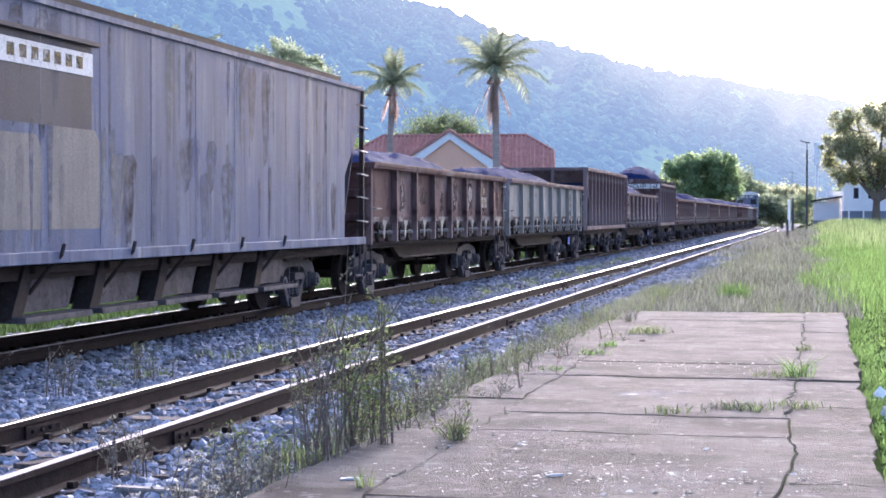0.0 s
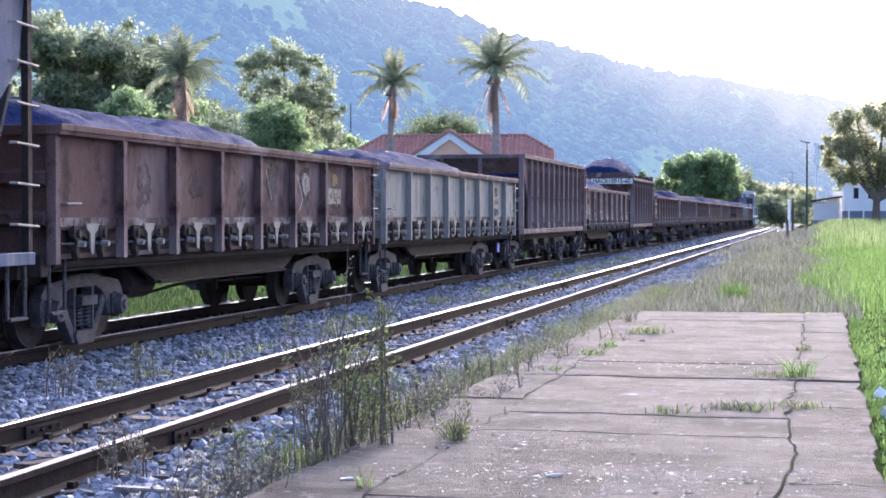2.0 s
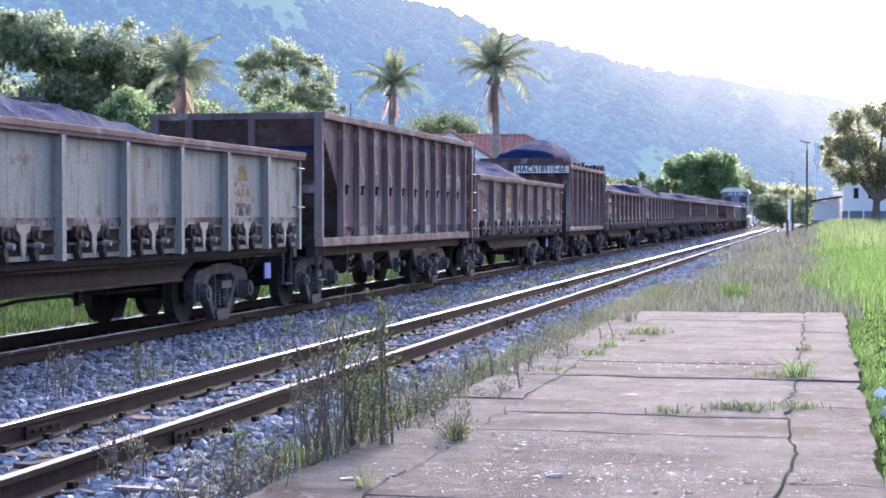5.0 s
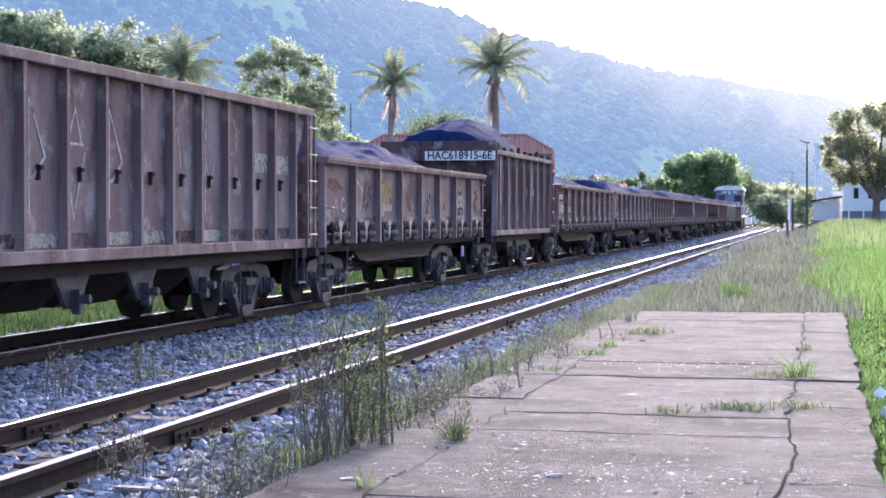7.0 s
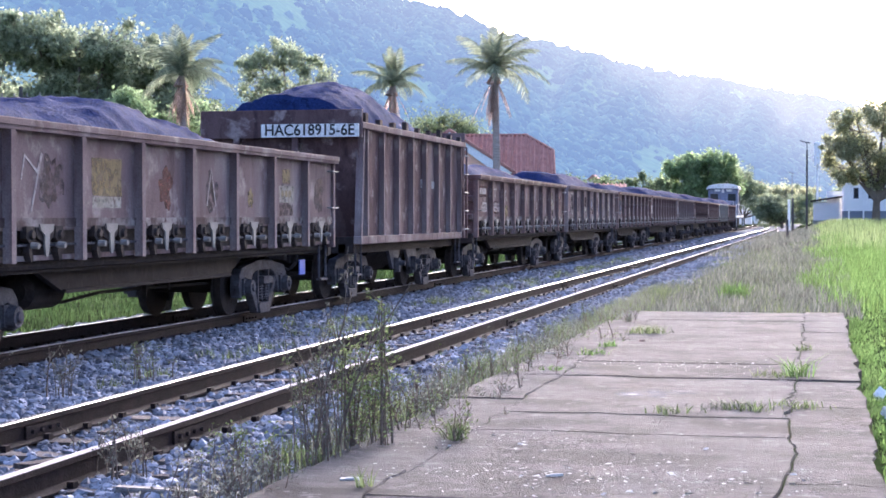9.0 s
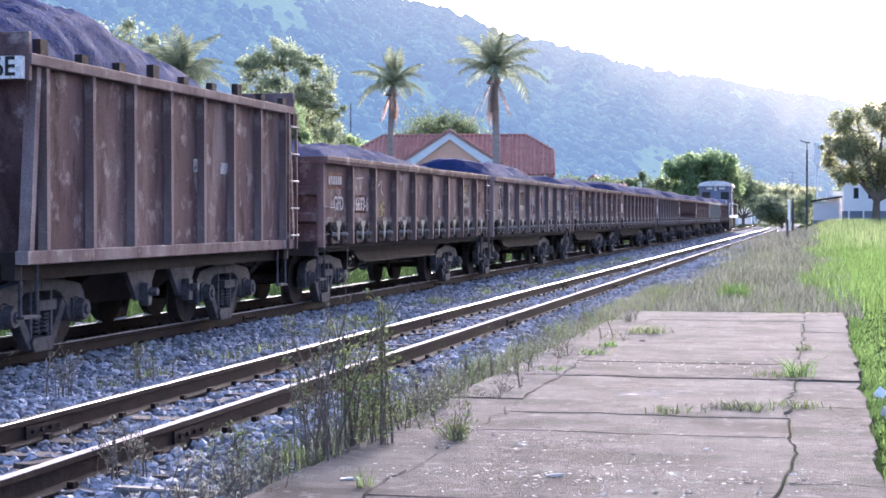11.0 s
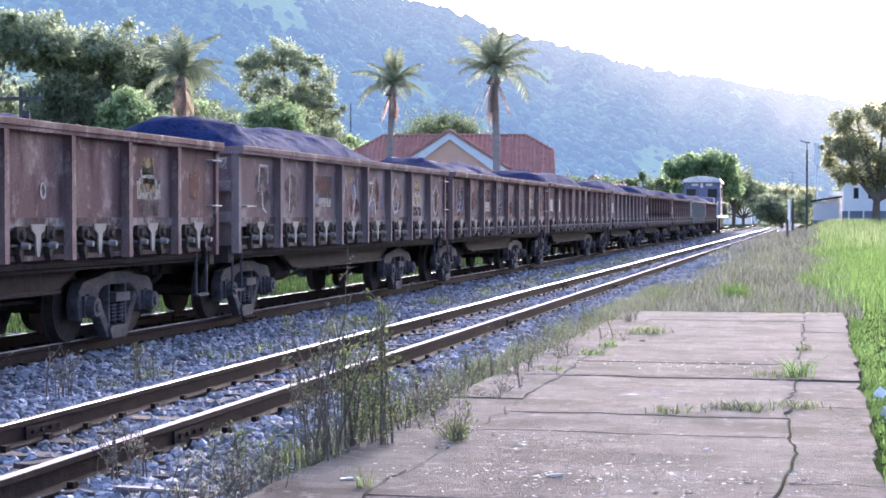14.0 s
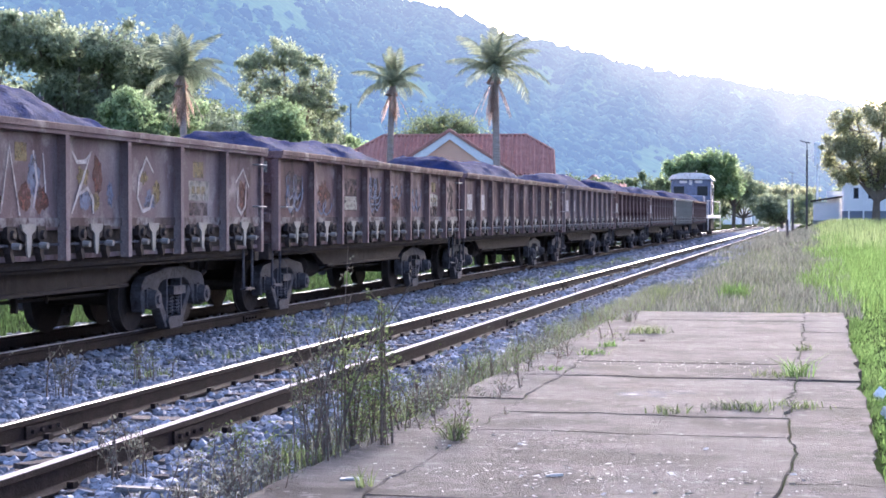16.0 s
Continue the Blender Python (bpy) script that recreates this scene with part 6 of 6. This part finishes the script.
def ore_hopper(start, length, rim, ribs, paint, label, slope, board=0.0, ladder_far=True, sill_paint=None, centre=0.5, peak=0.5, lumps=0, seed=20, bay=None):
    """Open hopper: tall ribbed sides, sloped end sheets under an overhanging rim, discharge chutes under the floor."""
    h = thing("hopper_wagon", label, "freight wagon", pose(TRACK_X, start, 0), "freight wagons of the train")
    rolling.append((h, start))
    low = 0.92
    y0, y1 = 0.3, length - 0.3
    s = Shape()
    for sx in (-1, 1):
        side = [(y0 + slope, low), (y1 - slope, low), (y1 - slope * 0.15, rim - 0.08), (y0 + slope * 0.15, rim - 0.08)]
        if bay:
            side = [(bay[0], low), (bay[1], low), (bay[1], rim - 1.15), (y1, rim - 0.08), (y0, rim - 0.08), (bay[0], rim - 1.15)]
        s.prism(side, min(sx * 1.27, sx * 1.29), max(sx * 1.27, sx * 1.29), "x")
    for a, o in ((y0, 1), (y1, -1)):
        run = 2.4 if bay else slope * 1.9
        pts = [(a + o * 0.02, rim - 0.1), (a + o * run, low), (a + o * (run + 0.03), low), (a + o * 0.05, rim - 0.1)]
        s.prism(pts if o < 0 else pts[::-1], -1.27, 1.27, "x")
    part("body", s, paint, h)
    s = Shape()
    for sx in (-1, 1):
        s.box(min(sx * 1.23, sx * 1.4), max(sx * 1.23, sx * 1.4), y0 - 0.02, y1 + 0.02, rim - 0.11, rim)
    for a, o in ((y0, -1), (y1, 1)):
        s.box(-1.23, 1.23, min(a, a - o * 0.07), max(a, a - o * 0.07), rim - 0.11, rim)
    part("top_rim", s, sill_paint or paint, h, bevel=0.012)
    for i in range(ribs):
        first, last = bay or (y0 + slope, y1 - slope)
        y = first + (last - first) * i / (ribs - 1)
        for sx in (-1, 1):
            part("side_rib", once(("hrib", paint.name, rim, sx), lambda: Shape().box(min(sx * 1.29, sx * 1.385), max(sx * 1.29, sx * 1.385), -0.035, 0.035, low + 0.12, rim - 0.11)
                                  .mesh("side_rib", sill_paint or paint)), paint, h, at=pose(0, y, 0))
    for sx in (-1, 1):
        part("side_sill", Shape().box(min(sx * 1.26, sx * 1.395), max(sx * 1.26, sx * 1.395), y0 - 0.1, y1 + 0.1, low, low + 0.13), sill_paint or paint, h, bevel=0.01)
        for a, o in ((y0, 1), (y1, -1)):
            pts = [(a, low + 0.1), (a + 0.09, low + 0.1), (a + 0.09 + o * slope * 0.5, rim - 0.1), (a + o * slope * 0.5, rim - 0.1)]
            if bay:
                pts = [(a - 0.05, low + 0.1), (a + 0.05, low + 0.1), (a + 0.05, rim - 0.1), (a - 0.05, rim - 0.1)]
            part("end_brace", Shape().prism(pts, min(sx * 1.24, sx * 1.36), max(sx * 1.24, sx * 1.36), "x"), sill_paint or paint, h)
    for a, o in ((y0, -1), (y1, 1)):
        part("end_sill", Shape().box(-1.26, 1.26, a - 0.1, a + 0.1, low - 0.15, low + 0.12), IRON_DARK, h, bevel=0.01)
        for x in (-0.75, 0.25):
            part("end_post", Shape().box(x - 0.05, x + 0.05, a - 0.05, a + 0.05, low + 0.1, rim - 0.1), paint, h)
        if board:
            part("end_board", Shape().box(-1.38, 1.38, a - 0.03, a + 0.03, rim - 0.26, rim + board), paint, h, "raised rusty end board", bevel=0.01)
        if bay:
            part("end_beam", Shape().box(-1.24, 1.24, a - 0.04, a + 0.04, 1.72, 1.84), paint, h)
            part("end_strut", Shape().bar([(-0.75, a, low + 0.1), (0.25, a, 1.72)], 0.04), paint, h)
    count = max(2, int(length / 3.4))
    for i in range(count):
        y = y0 + 2.7 + (y1 - y0 - 5.4) * (i + 0.5) / count
        for sx in (-1, 1):
            x = sx * 1.05
            part("chute", Shape().prism([(y - 0.55, low), (y - 0.12, 0.42), (y + 0.14, 0.42), (y + 0.55, low)], min(x, x - sx * 0.06), max(x, x - sx * 0.06), "x")
                 .box(min(x, x + sx * 0.1), max(x, x + sx * 0.1), y - 0.05, y + 0.07, 0.36, 0.62).rod((x, y, 0.52), (x + sx * 0.2, y, 0.52), 0.05, n=8), IRON_GREY, h, bevel=0.008)
        part("hopper_bottom", Shape().prism([(-1.0, low), (-0.3, 0.36), (0.3, 0.36), (1.0, low)][::-1][::-1], y - 0.7, y + 0.7, "y"), IRON_DARK, h)
    underframe(h, length, low, tank=False)
    for y in (1.6, length - 1.6):
        bogie(h, y, True)
    coupler(h, 0.3, -1)
    coupler(h, length - 0.3, 1)
    stirrup(h, y0 + 0.02, 1.25)
    stirrup(h, y1 - 0.36, 1.25)
    if ladder_far:
        ladder(h, y1 - 0.37, 1.4, low, rim - 0.1, 5, rail_material=paint)
    return h


H1 = ore_hopper(51.8, 11.4, 2.93, 11, PAINT_DUST, "tall dark brown ribbed hopper wagon with chalk-like graffiti", slope=0.45, seed=21, bay=(1.33, 10.33))
bays = [1.33 + 0.9 * k for k in range(11)]
CHALK = "chalk-white triangular scribble"
for k, kind in ((1, 0), (2, 1), (3, 0), (4, 2)):
    y = bays[k] + 0.12
    if kind == 0:
        scribble(H1, [[(y + 0.12, 1.35), (y + 0.12, 2.5), (y + 0.45, 1.95), (y + 0.2, 1.75), (y, 1.72)]], FAINT_PAINT, 0.045, label=CHALK)
    elif kind == 1:
        scribble(H1, [[(y, 2.05), (y + 0.22, 2.45), (y + 0.36, 2.08)], [(y - 0.02, 2.1), (y + 0.4, 2.1)], [(y, 2.02), (y + 0.16, 1.35), (y + 0.42, 2.02)]], FAINT_PAINT, 0.045, label=CHALK)
    else:
        scribble(H1, [[(y + 0.1, 2.3), (y + 0.12, 1.5)]], FAINT_PAINT, 0.03, label="thin chalk line")
scribble(H1, [[(bays[5] + 0.15, 2.0), (bays[5] + 0.3, 2.4), (bays[5] + 0.42, 1.95)], [(bays[6] + 0.3, 1.4), (bays[6] + 0.33, 2.55)], [(bays[6] + 0.1, 1.95), (bays[6] + 0.2, 1.72), (bays[6] + 0.34, 2.0), (bays[6] + 0.48, 1.72), (bays[6] + 0.58, 2.0)]], FAINT_PAINT, 0.035)
for k in (8, 9):
    blot(H1, bays[k] + 0.45, 2.08, 0.38, 0.13, PALE_WORN, k, label="faded yellow-white band", square=True)
for k in range(10):
    blot(H1, bays[k] + 0.45, 1.14, 0.4, 0.07, PALE_WORN if k in (1, 3, 4, 6) else SMEAR, k + 7, label="scuffed pale lower edge", square=True)
for k in range(10):
    part("bracket", once("hbr", lambda: Shape().box(1.29, 1.33, -0.015, 0.015, -0.08, 0.07).box(1.31, 1.35, -0.02, 0.035, 0.02, 0.06).mesh("bracket", IRON_DARK)), IRON_DARK, H1, at=pose(0, bays[k] + 0.4, 1.8))
part("tail_plate", Shape().box(1.0, 1.02, 8.7, 9.0, 0.72, 0.82), SIGN_BLUE, H1, "small blue plate by the bogie")
heap(9.8, 2.4, 2.5, 0.2, 0.8, 2, 21, start=51.8)
HB = ore_hopper(76.7, 8.5, 2.9, 8, PAINT_BROWN, "short brown hopper wagon with number board, heaped high with ore", slope=0.35, board=0.2, sill_paint=PAINT_DUST, seed=22)
part("number_board", Shape().box(-0.3, 1.34, 0.19, 0.264, 2.655, 2.865), WHITE_PAINT, HB, "white board with black class number")
lettering("lettering", "HAC618915-6E", 0.25, BLACK_PAINT, HB, pose(0.52, 0.187, 2.76, 90), 0.95)
for k in range(9):
    part("bow_stub", Shape().box(1.3, 1.38, 0.5 + k * 0.9, 0.66 + k * 0.9, 2.9, 2.9 + 0.09 + 0.06 * (k % 3 == 0)), IRON_DARK, HB)
data_panel(HB, 4.6, 1.9, 1.297, [(0.0, 0.0, 0.36, 0.16), (0.9, 0.0, 0.3, 0.14)], FAINT_PAINT)
heap(7.1, 2.4, 2.72, 0.95, 0.7, 0, 22, centre=0.3, start=76.7)


def covered_hopper(start, length):
    h = thing("covered_hopper_wagon", "tall grey covered hopper wagon with vertical rust streaks", "freight wagon", pose(TRACK_X, start, 0), "freight wagons of the train")
    rolling.append((h, start))
    low, eave = 0.98, 3.42
    e = 0.12
    body = [(e + 0.95, low), (length - e - 0.95, low), (length - e - 0.95, 2.0), (length - e - 0.12, 2.75), (length - e, eave), (e, eave), (e + 0.12, 2.75), (e + 0.95, 2.0)]
    part("body", Shape().prism(body, -1.34, 1.34, "x"), PAINT_HOPPER, h, bevel=0.02)
    roof = [(-1.34, eave), (-0.9, eave + 0.06), (-0.35, eave + 0.09), (0.35, eave + 0.09), (0.9, eave + 0.06), (1.34, eave)]
    part("roof", Shape().prism(roof[::-1], e, length - e, "y"), PAINT_HOPPER, h)
    part("eave_strip", Shape().box(1.34, 1.375, e, length - e, eave - 0.03, eave + 0.03), PAINT_HOPPER, h)
    for sx in (-1, 1):
        part("running_board", Shape().box(min(sx * 0.72, sx * 0.98), max(sx * 0.72, sx * 0.98), e, length - e, eave + 0.17, eave + 0.2)
             .box(min(sx * 0.95, sx * 1.0), max(sx * 0.95, sx * 1.0), e, length - e, eave + 0.05, eave + 0.21), IRON_DARK, h)
    for k in range(5):
        y = 1.6 + k * (length - 3.2) / 4
        part("roof_hatch", Shape().rod((0, y, eave + 0.08), (0, y, eave + 0.2), 0.38, 0.36, 20), PAINT_HOPPER, h)
    for k in range(11):
        y = e + 0.6 + k * (length - 2 * e - 1.2) / 10
        part("weld_seam", Shape().box(1.34, 1.344, y - 0.006, y + 0.006, low + (1.2 if k in (0, 10) else 0.1), eave - 0.03), PAINT_HOPPER, h)
    for sx in (-1, 1):
        part("side_sill", Shape().box(min(sx * 1.28, sx * 1.4), max(sx * 1.28, sx * 1.4), 0.05, length - 0.05, low - 0.06, low + 0.06), PAINT_HOPPER, h, bevel=0.01)
    for y in (0.09, length - 0.09):
        for sx in (-1, 1):
            part("corner_post", Shape().box(min(sx * 1.3, sx * 1.37), max(sx * 1.3, sx * 1.37), y - 0.04, y + 0.04, low, eave), IRON_DARK, h)
        part("end_sill", Shape().box(-1.28, 1.28, y - 0.09, y + 0.09, low - 0.2, low - 0.06), IRON_DARK, h)
    for z in (1.3, 1.68, 2.05, 2.42, 2.8, 3.15):
        part("rung", Shape().bar([(1.37, length - 0.5, z), (1.42, length - 0.46, z), (1.42, length - 0.02, z - 0.02), (1.37, length - 0.02, z - 0.02)], 0.014), GRAB, h)
    part("brake_stand", Shape().box(0.7, 0.78, length - 0.3, length - 0.22, low, 2.3).box(0.2, 0.26, length - 0.8, length - 0.74, low, 2.2), IRON_DARK, h)
    part("slope_sheet", Shape().prism([(length - 1.0, 1.0), (length - 0.95, 1.0), (length - 0.2, 2.6), (length - 0.25, 2.6)], -1.25, 1.25, "x"), PAINT_DARK, h)
    for k in range(5):
        y = 3.25 + k * 1.7
        b = part("discharge_gate", Shape().prism([(y + 0.25, 0.9), (y, 0.44), (y + 1.3, 0.44), (y + 1.55, 0.9)][::-1][::-1], 1.0, 1.05, "x"), IRON_GREY, h, "slanted grey discharge gate")
        part("gate_frame", Shape().prism([(y + 0.17, 0.93), (y - 0.13, 0.4), (y + 0.1, 0.4), (y + 0.4, 0.93)], 0.95, 1.16, "x").box(1.0, 1.22, y + 0.25, y + 1.55, 0.82, 0.9), IRON_DARK, b, bevel=0.008)
        part("gate_lip", Shape().box(1.0, 1.3, y - 0.1, y + 1.36, 0.36, 0.42), IRON_GREY, b, bevel=0.008)
        part("gate_hook", Shape().bar([(1.12, y + 0.3, 0.62), (1.3, y + 0.36, 0.86), (1.41, y + 0.42, 1.0), (1.41, y + 0.48, 1.1)], 0.022), IRON_DARK, b)
        part("bin_bottom", Shape().prism([(-0.95, 0.95), (-0.6, 0.42), (0.6, 0.42), (0.95, 0.95)], y - 0.1, y + 1.6, "y"), IRON_DARK, h)
    r = random.Random(12)
    for k in range(64):
        y = r.uniform(4.7, length - 1.2) if k % 5 else 1.3 + r.random() * 3.3
        top = r.choice((1.9, 2.05, 2.3, eave - 0.1, eave - 0.06))
        foot = max(1.06, top - r.uniform(0.5, 1.5))
        w = r.uniform(0.02, 0.09) if k % 4 else r.uniform(0.1, 0.26)
        tone = STREAK_DARK if k % 3 == 0 else (STREAK_RUST if top > 3 and y > 9 else STREAK_PALE if k % 3 == 1 else STREAK_BLUE)
        x = 1.3403 + 0.0005 * (k % 6)
        part("stain_streak", Shape().prism([(y - w * 0.4, foot), (y + w * 0.3, foot + 0.08), (y + w, top - 0.1), (y + w * 0.5, top), (y - w * 0.7, top - 0.04), (y - w, top - 0.2)], x, x + 0.0018, "x"), tone, h)
    part("dark_patch", Shape().box(1.34, 1.343, 1.2, 4.5, 2.25, 3.1), PAINT_DARK, h, "repainted dark grey patch")
    part("number_panel", Shape().box(1.344, 1.35, 2.55, 4.52, 2.79, 3.02), WHITE_PAINT, h, "white number panel, worn")
    part("panel_edge", Shape().box(1.34, 1.4, 1.2, 4.62, 3.1, 3.14), PAINT_DARK, h)
    for k in range(7):
        part("number_bar", Shape().box(1.35, 1.353, 2.7 + k * 0.24, 2.84 + k * 0.24, 2.85, 2.97), YELLOW_PAINT, h, "worn yellowish number mark, unreadable")
    for a, b, z in ((2.3, 3.4, 2.15), (3.55, 4.7, 2.25)):
        part("cleaned_patch", Shape().prism([(a, 1.25), (b, 1.25), (b, z - 0.12), (b - 0.12, z), (a + 0.12, z), (a, z - 0.12)], 1.34, 1.3425, "x"), PAINT_PATCH, h, "paler cleaned patch on the side")
    underframe(h, length, low - 0.06, tank=False)
    for y in (2.05, length - 2.05):
        bogie(h, y, True)
    coupler(h, 0.3, -1)
    coupler(h, length - 0.3, 1)
    stirrup(h, length - 0.42, 1.3)
    return h


covered_hopper(11.0, 14.75)


def locomotive(start):
    lo = thing("diesel_locomotive", "blue and white diesel locomotive coupled behind the wagons", "locomotive", pose(TRACK_X, start, 0))
    rolling.append((lo, start))
    blue = surface("locomotive_blue", ((0.12, 0.145, 0.22), (0.16, 0.18, 0.26), (0.09, 0.1, 0.14)), 1.5, 0.45, bump=0.05)
    pale = surface("locomotive_white", ((0.62, 0.62, 0.62), (0.7, 0.7, 0.68), (0.45, 0.43, 0.42)), 1.5, 0.45, bump=0.05)
    glass = surface("cab_window", ((0.02, 0.025, 0.03), (0.03, 0.035, 0.04)), 1.0, 0.12, bump=0.0)
    n = 15.6
    part("deck", Shape().box(-1.35, 1.35, 0.3, n - 0.3, 1.2, 1.42), pale, lo, "white frame edge", bevel=0.02)
    cab = part("cab", Shape().box(-1.36, 1.36, 3.2, 5.6, 1.42, 3.95), blue, lo, "blue cab", bevel=0.06)
    roof = [(-1.52, 3.78), (-1.5, 3.92), (-1.3, 4.14), (-0.9, 4.27), (-0.4, 4.33), (0.4, 4.33), (0.9, 4.27), (1.3, 4.14), (1.5, 3.92), (1.52, 3.78), (1.38, 3.78), (1.38, 3.88), (-1.38, 3.88), (-1.38, 3.78)]
    part("roof", Shape().prism(roof[::-1], 2.95, 5.85, "y"), pale, cab, "pale rounded cab roof", bevel=0.03)
    for x in (-0.75, 0.3):
        part("number_box", Shape().box(x, x + 0.5, 3.15, 3.2, 3.62, 3.8), pale, cab, "white number box, unreadable")
    part("headlight", Shape().box(-0.1, 0.1, 3.12, 3.2, 3.5, 3.84).rod((0, 3.12, 3.75), (0, 3.08, 3.75), 0.08, n=12), pale, cab)
    for x in (-1.15, 0.45):
        part("window", Shape().box(x, x + 0.7, 3.17, 3.2, 2.75, 3.4), glass, cab, "dark cab window")
    for y in (3.75, 4.65):
        part("side_window", Shape().box(1.36, 1.39, y, y + 0.75, 2.75, 3.5), glass, cab, "dark side window")
    part("front_door", Shape().box(-0.32, 0.32, 3.165, 3.2, 1.5, 3.3), blue, cab, "narrow blue front door", bevel=0.01)
    part("side_panel", Shape().box(1.36, 1.375, 3.55, 5.6, 1.45, 2.1), pale, cab, "white lower side panel")
    for y in (3.25, 5.5):
        part("side_handrail", Shape().bar([(1.42, y, 1.5), (1.42, y, 3.3)], 0.025), GRAB, cab)
    part("side_stripe", Shape().box(1.36, 1.38, 3.2, 3.55, 1.45, 3.95), pale, cab, "white upright band")
    part("side_band", Shape().box(1.36, 1.39, 3.55, 5.6, 2.35, 2.5), pale, cab, "white band under the window")
    part("short_hood", Shape().box(-1.0, 1.0, 1.3, 3.2, 1.42, 2.75), blue, lo, "blue short hood", bevel=0.12)
    part("long_hood", Shape().box(-0.9, 0.9, 5.6, n - 1.2, 1.42, 3.75), blue, lo, "blue engine hood", bevel=0.08)
    part("horn", Shape().rod((0.3, 4.0, 4.28), (0.3, 4.0, 4.45), 0.03).rod((0.3, 3.9, 4.45), (0.3, 4.3, 4.45), 0.05, 0.08, 10), IRON_GREY, lo)
    part("fuel_tank", Shape().box(-1.2, 1.2, 5.8, 9.6, 0.4, 1.2), IRON_DARK, lo, bevel=0.08)
    part("pilot", Shape().box(-1.3, 1.3, 0.25, 0.45, 0.3, 1.2), IRON_DARK, lo)
    for y in (0.6, n - 1.0):
        part("steps", Shape().box(1.05, 1.35, y, y + 0.45, 0.45, 0.5).box(1.05, 1.35, y, y + 0.45, 0.8, 0.85).box(1.33, 1.36, y, y + 0.04, 0.4, 1.2).box(1.33, 1.36, y + 0.41, y + 0.45, 0.4, 1.2), pale, lo, "white entry steps")
    for sx in (-1, 1):
        part("handrail", Shape().bar([(sx * 1.3, 0.4, 1.4), (sx * 1.3, 0.4, 2.4), (sx * 1.3, 3.1, 2.4)], 0.025).bar([(sx * 1.3, 5.7, 2.4), (sx * 1.3, n - 0.4, 2.4), (sx * 1.3, n - 0.4, 1.4)], 0.025)
             .bar([(sx * 1.3, 1.7, 1.4), (sx * 1.3, 1.7, 2.4)], 0.02), pale, lo)
    for y in (2.3, n - 2.6):
        bogie(lo, y, False)
    coupler(lo, 0.3, -1)


locomotive(201.4)


# ---- what moves ----
def motions():
    for ob, start in rolling:
        walk(ob, [(t, pose(TRACK_X, start - s, 0)) for t, s in SHIFT])
    ticks = [i / 10 for i in range(161)]
    gone = np.interp(ticks, [t for t, _ in SHIFT], [s for _, s in SHIFT])
    for wheel, y in turning:
        walk(wheel, [(t, pose(0, y, WHEEL_R, math.degrees(s / WHEEL_R))) for t, s in zip(ticks, gone)])


motions()
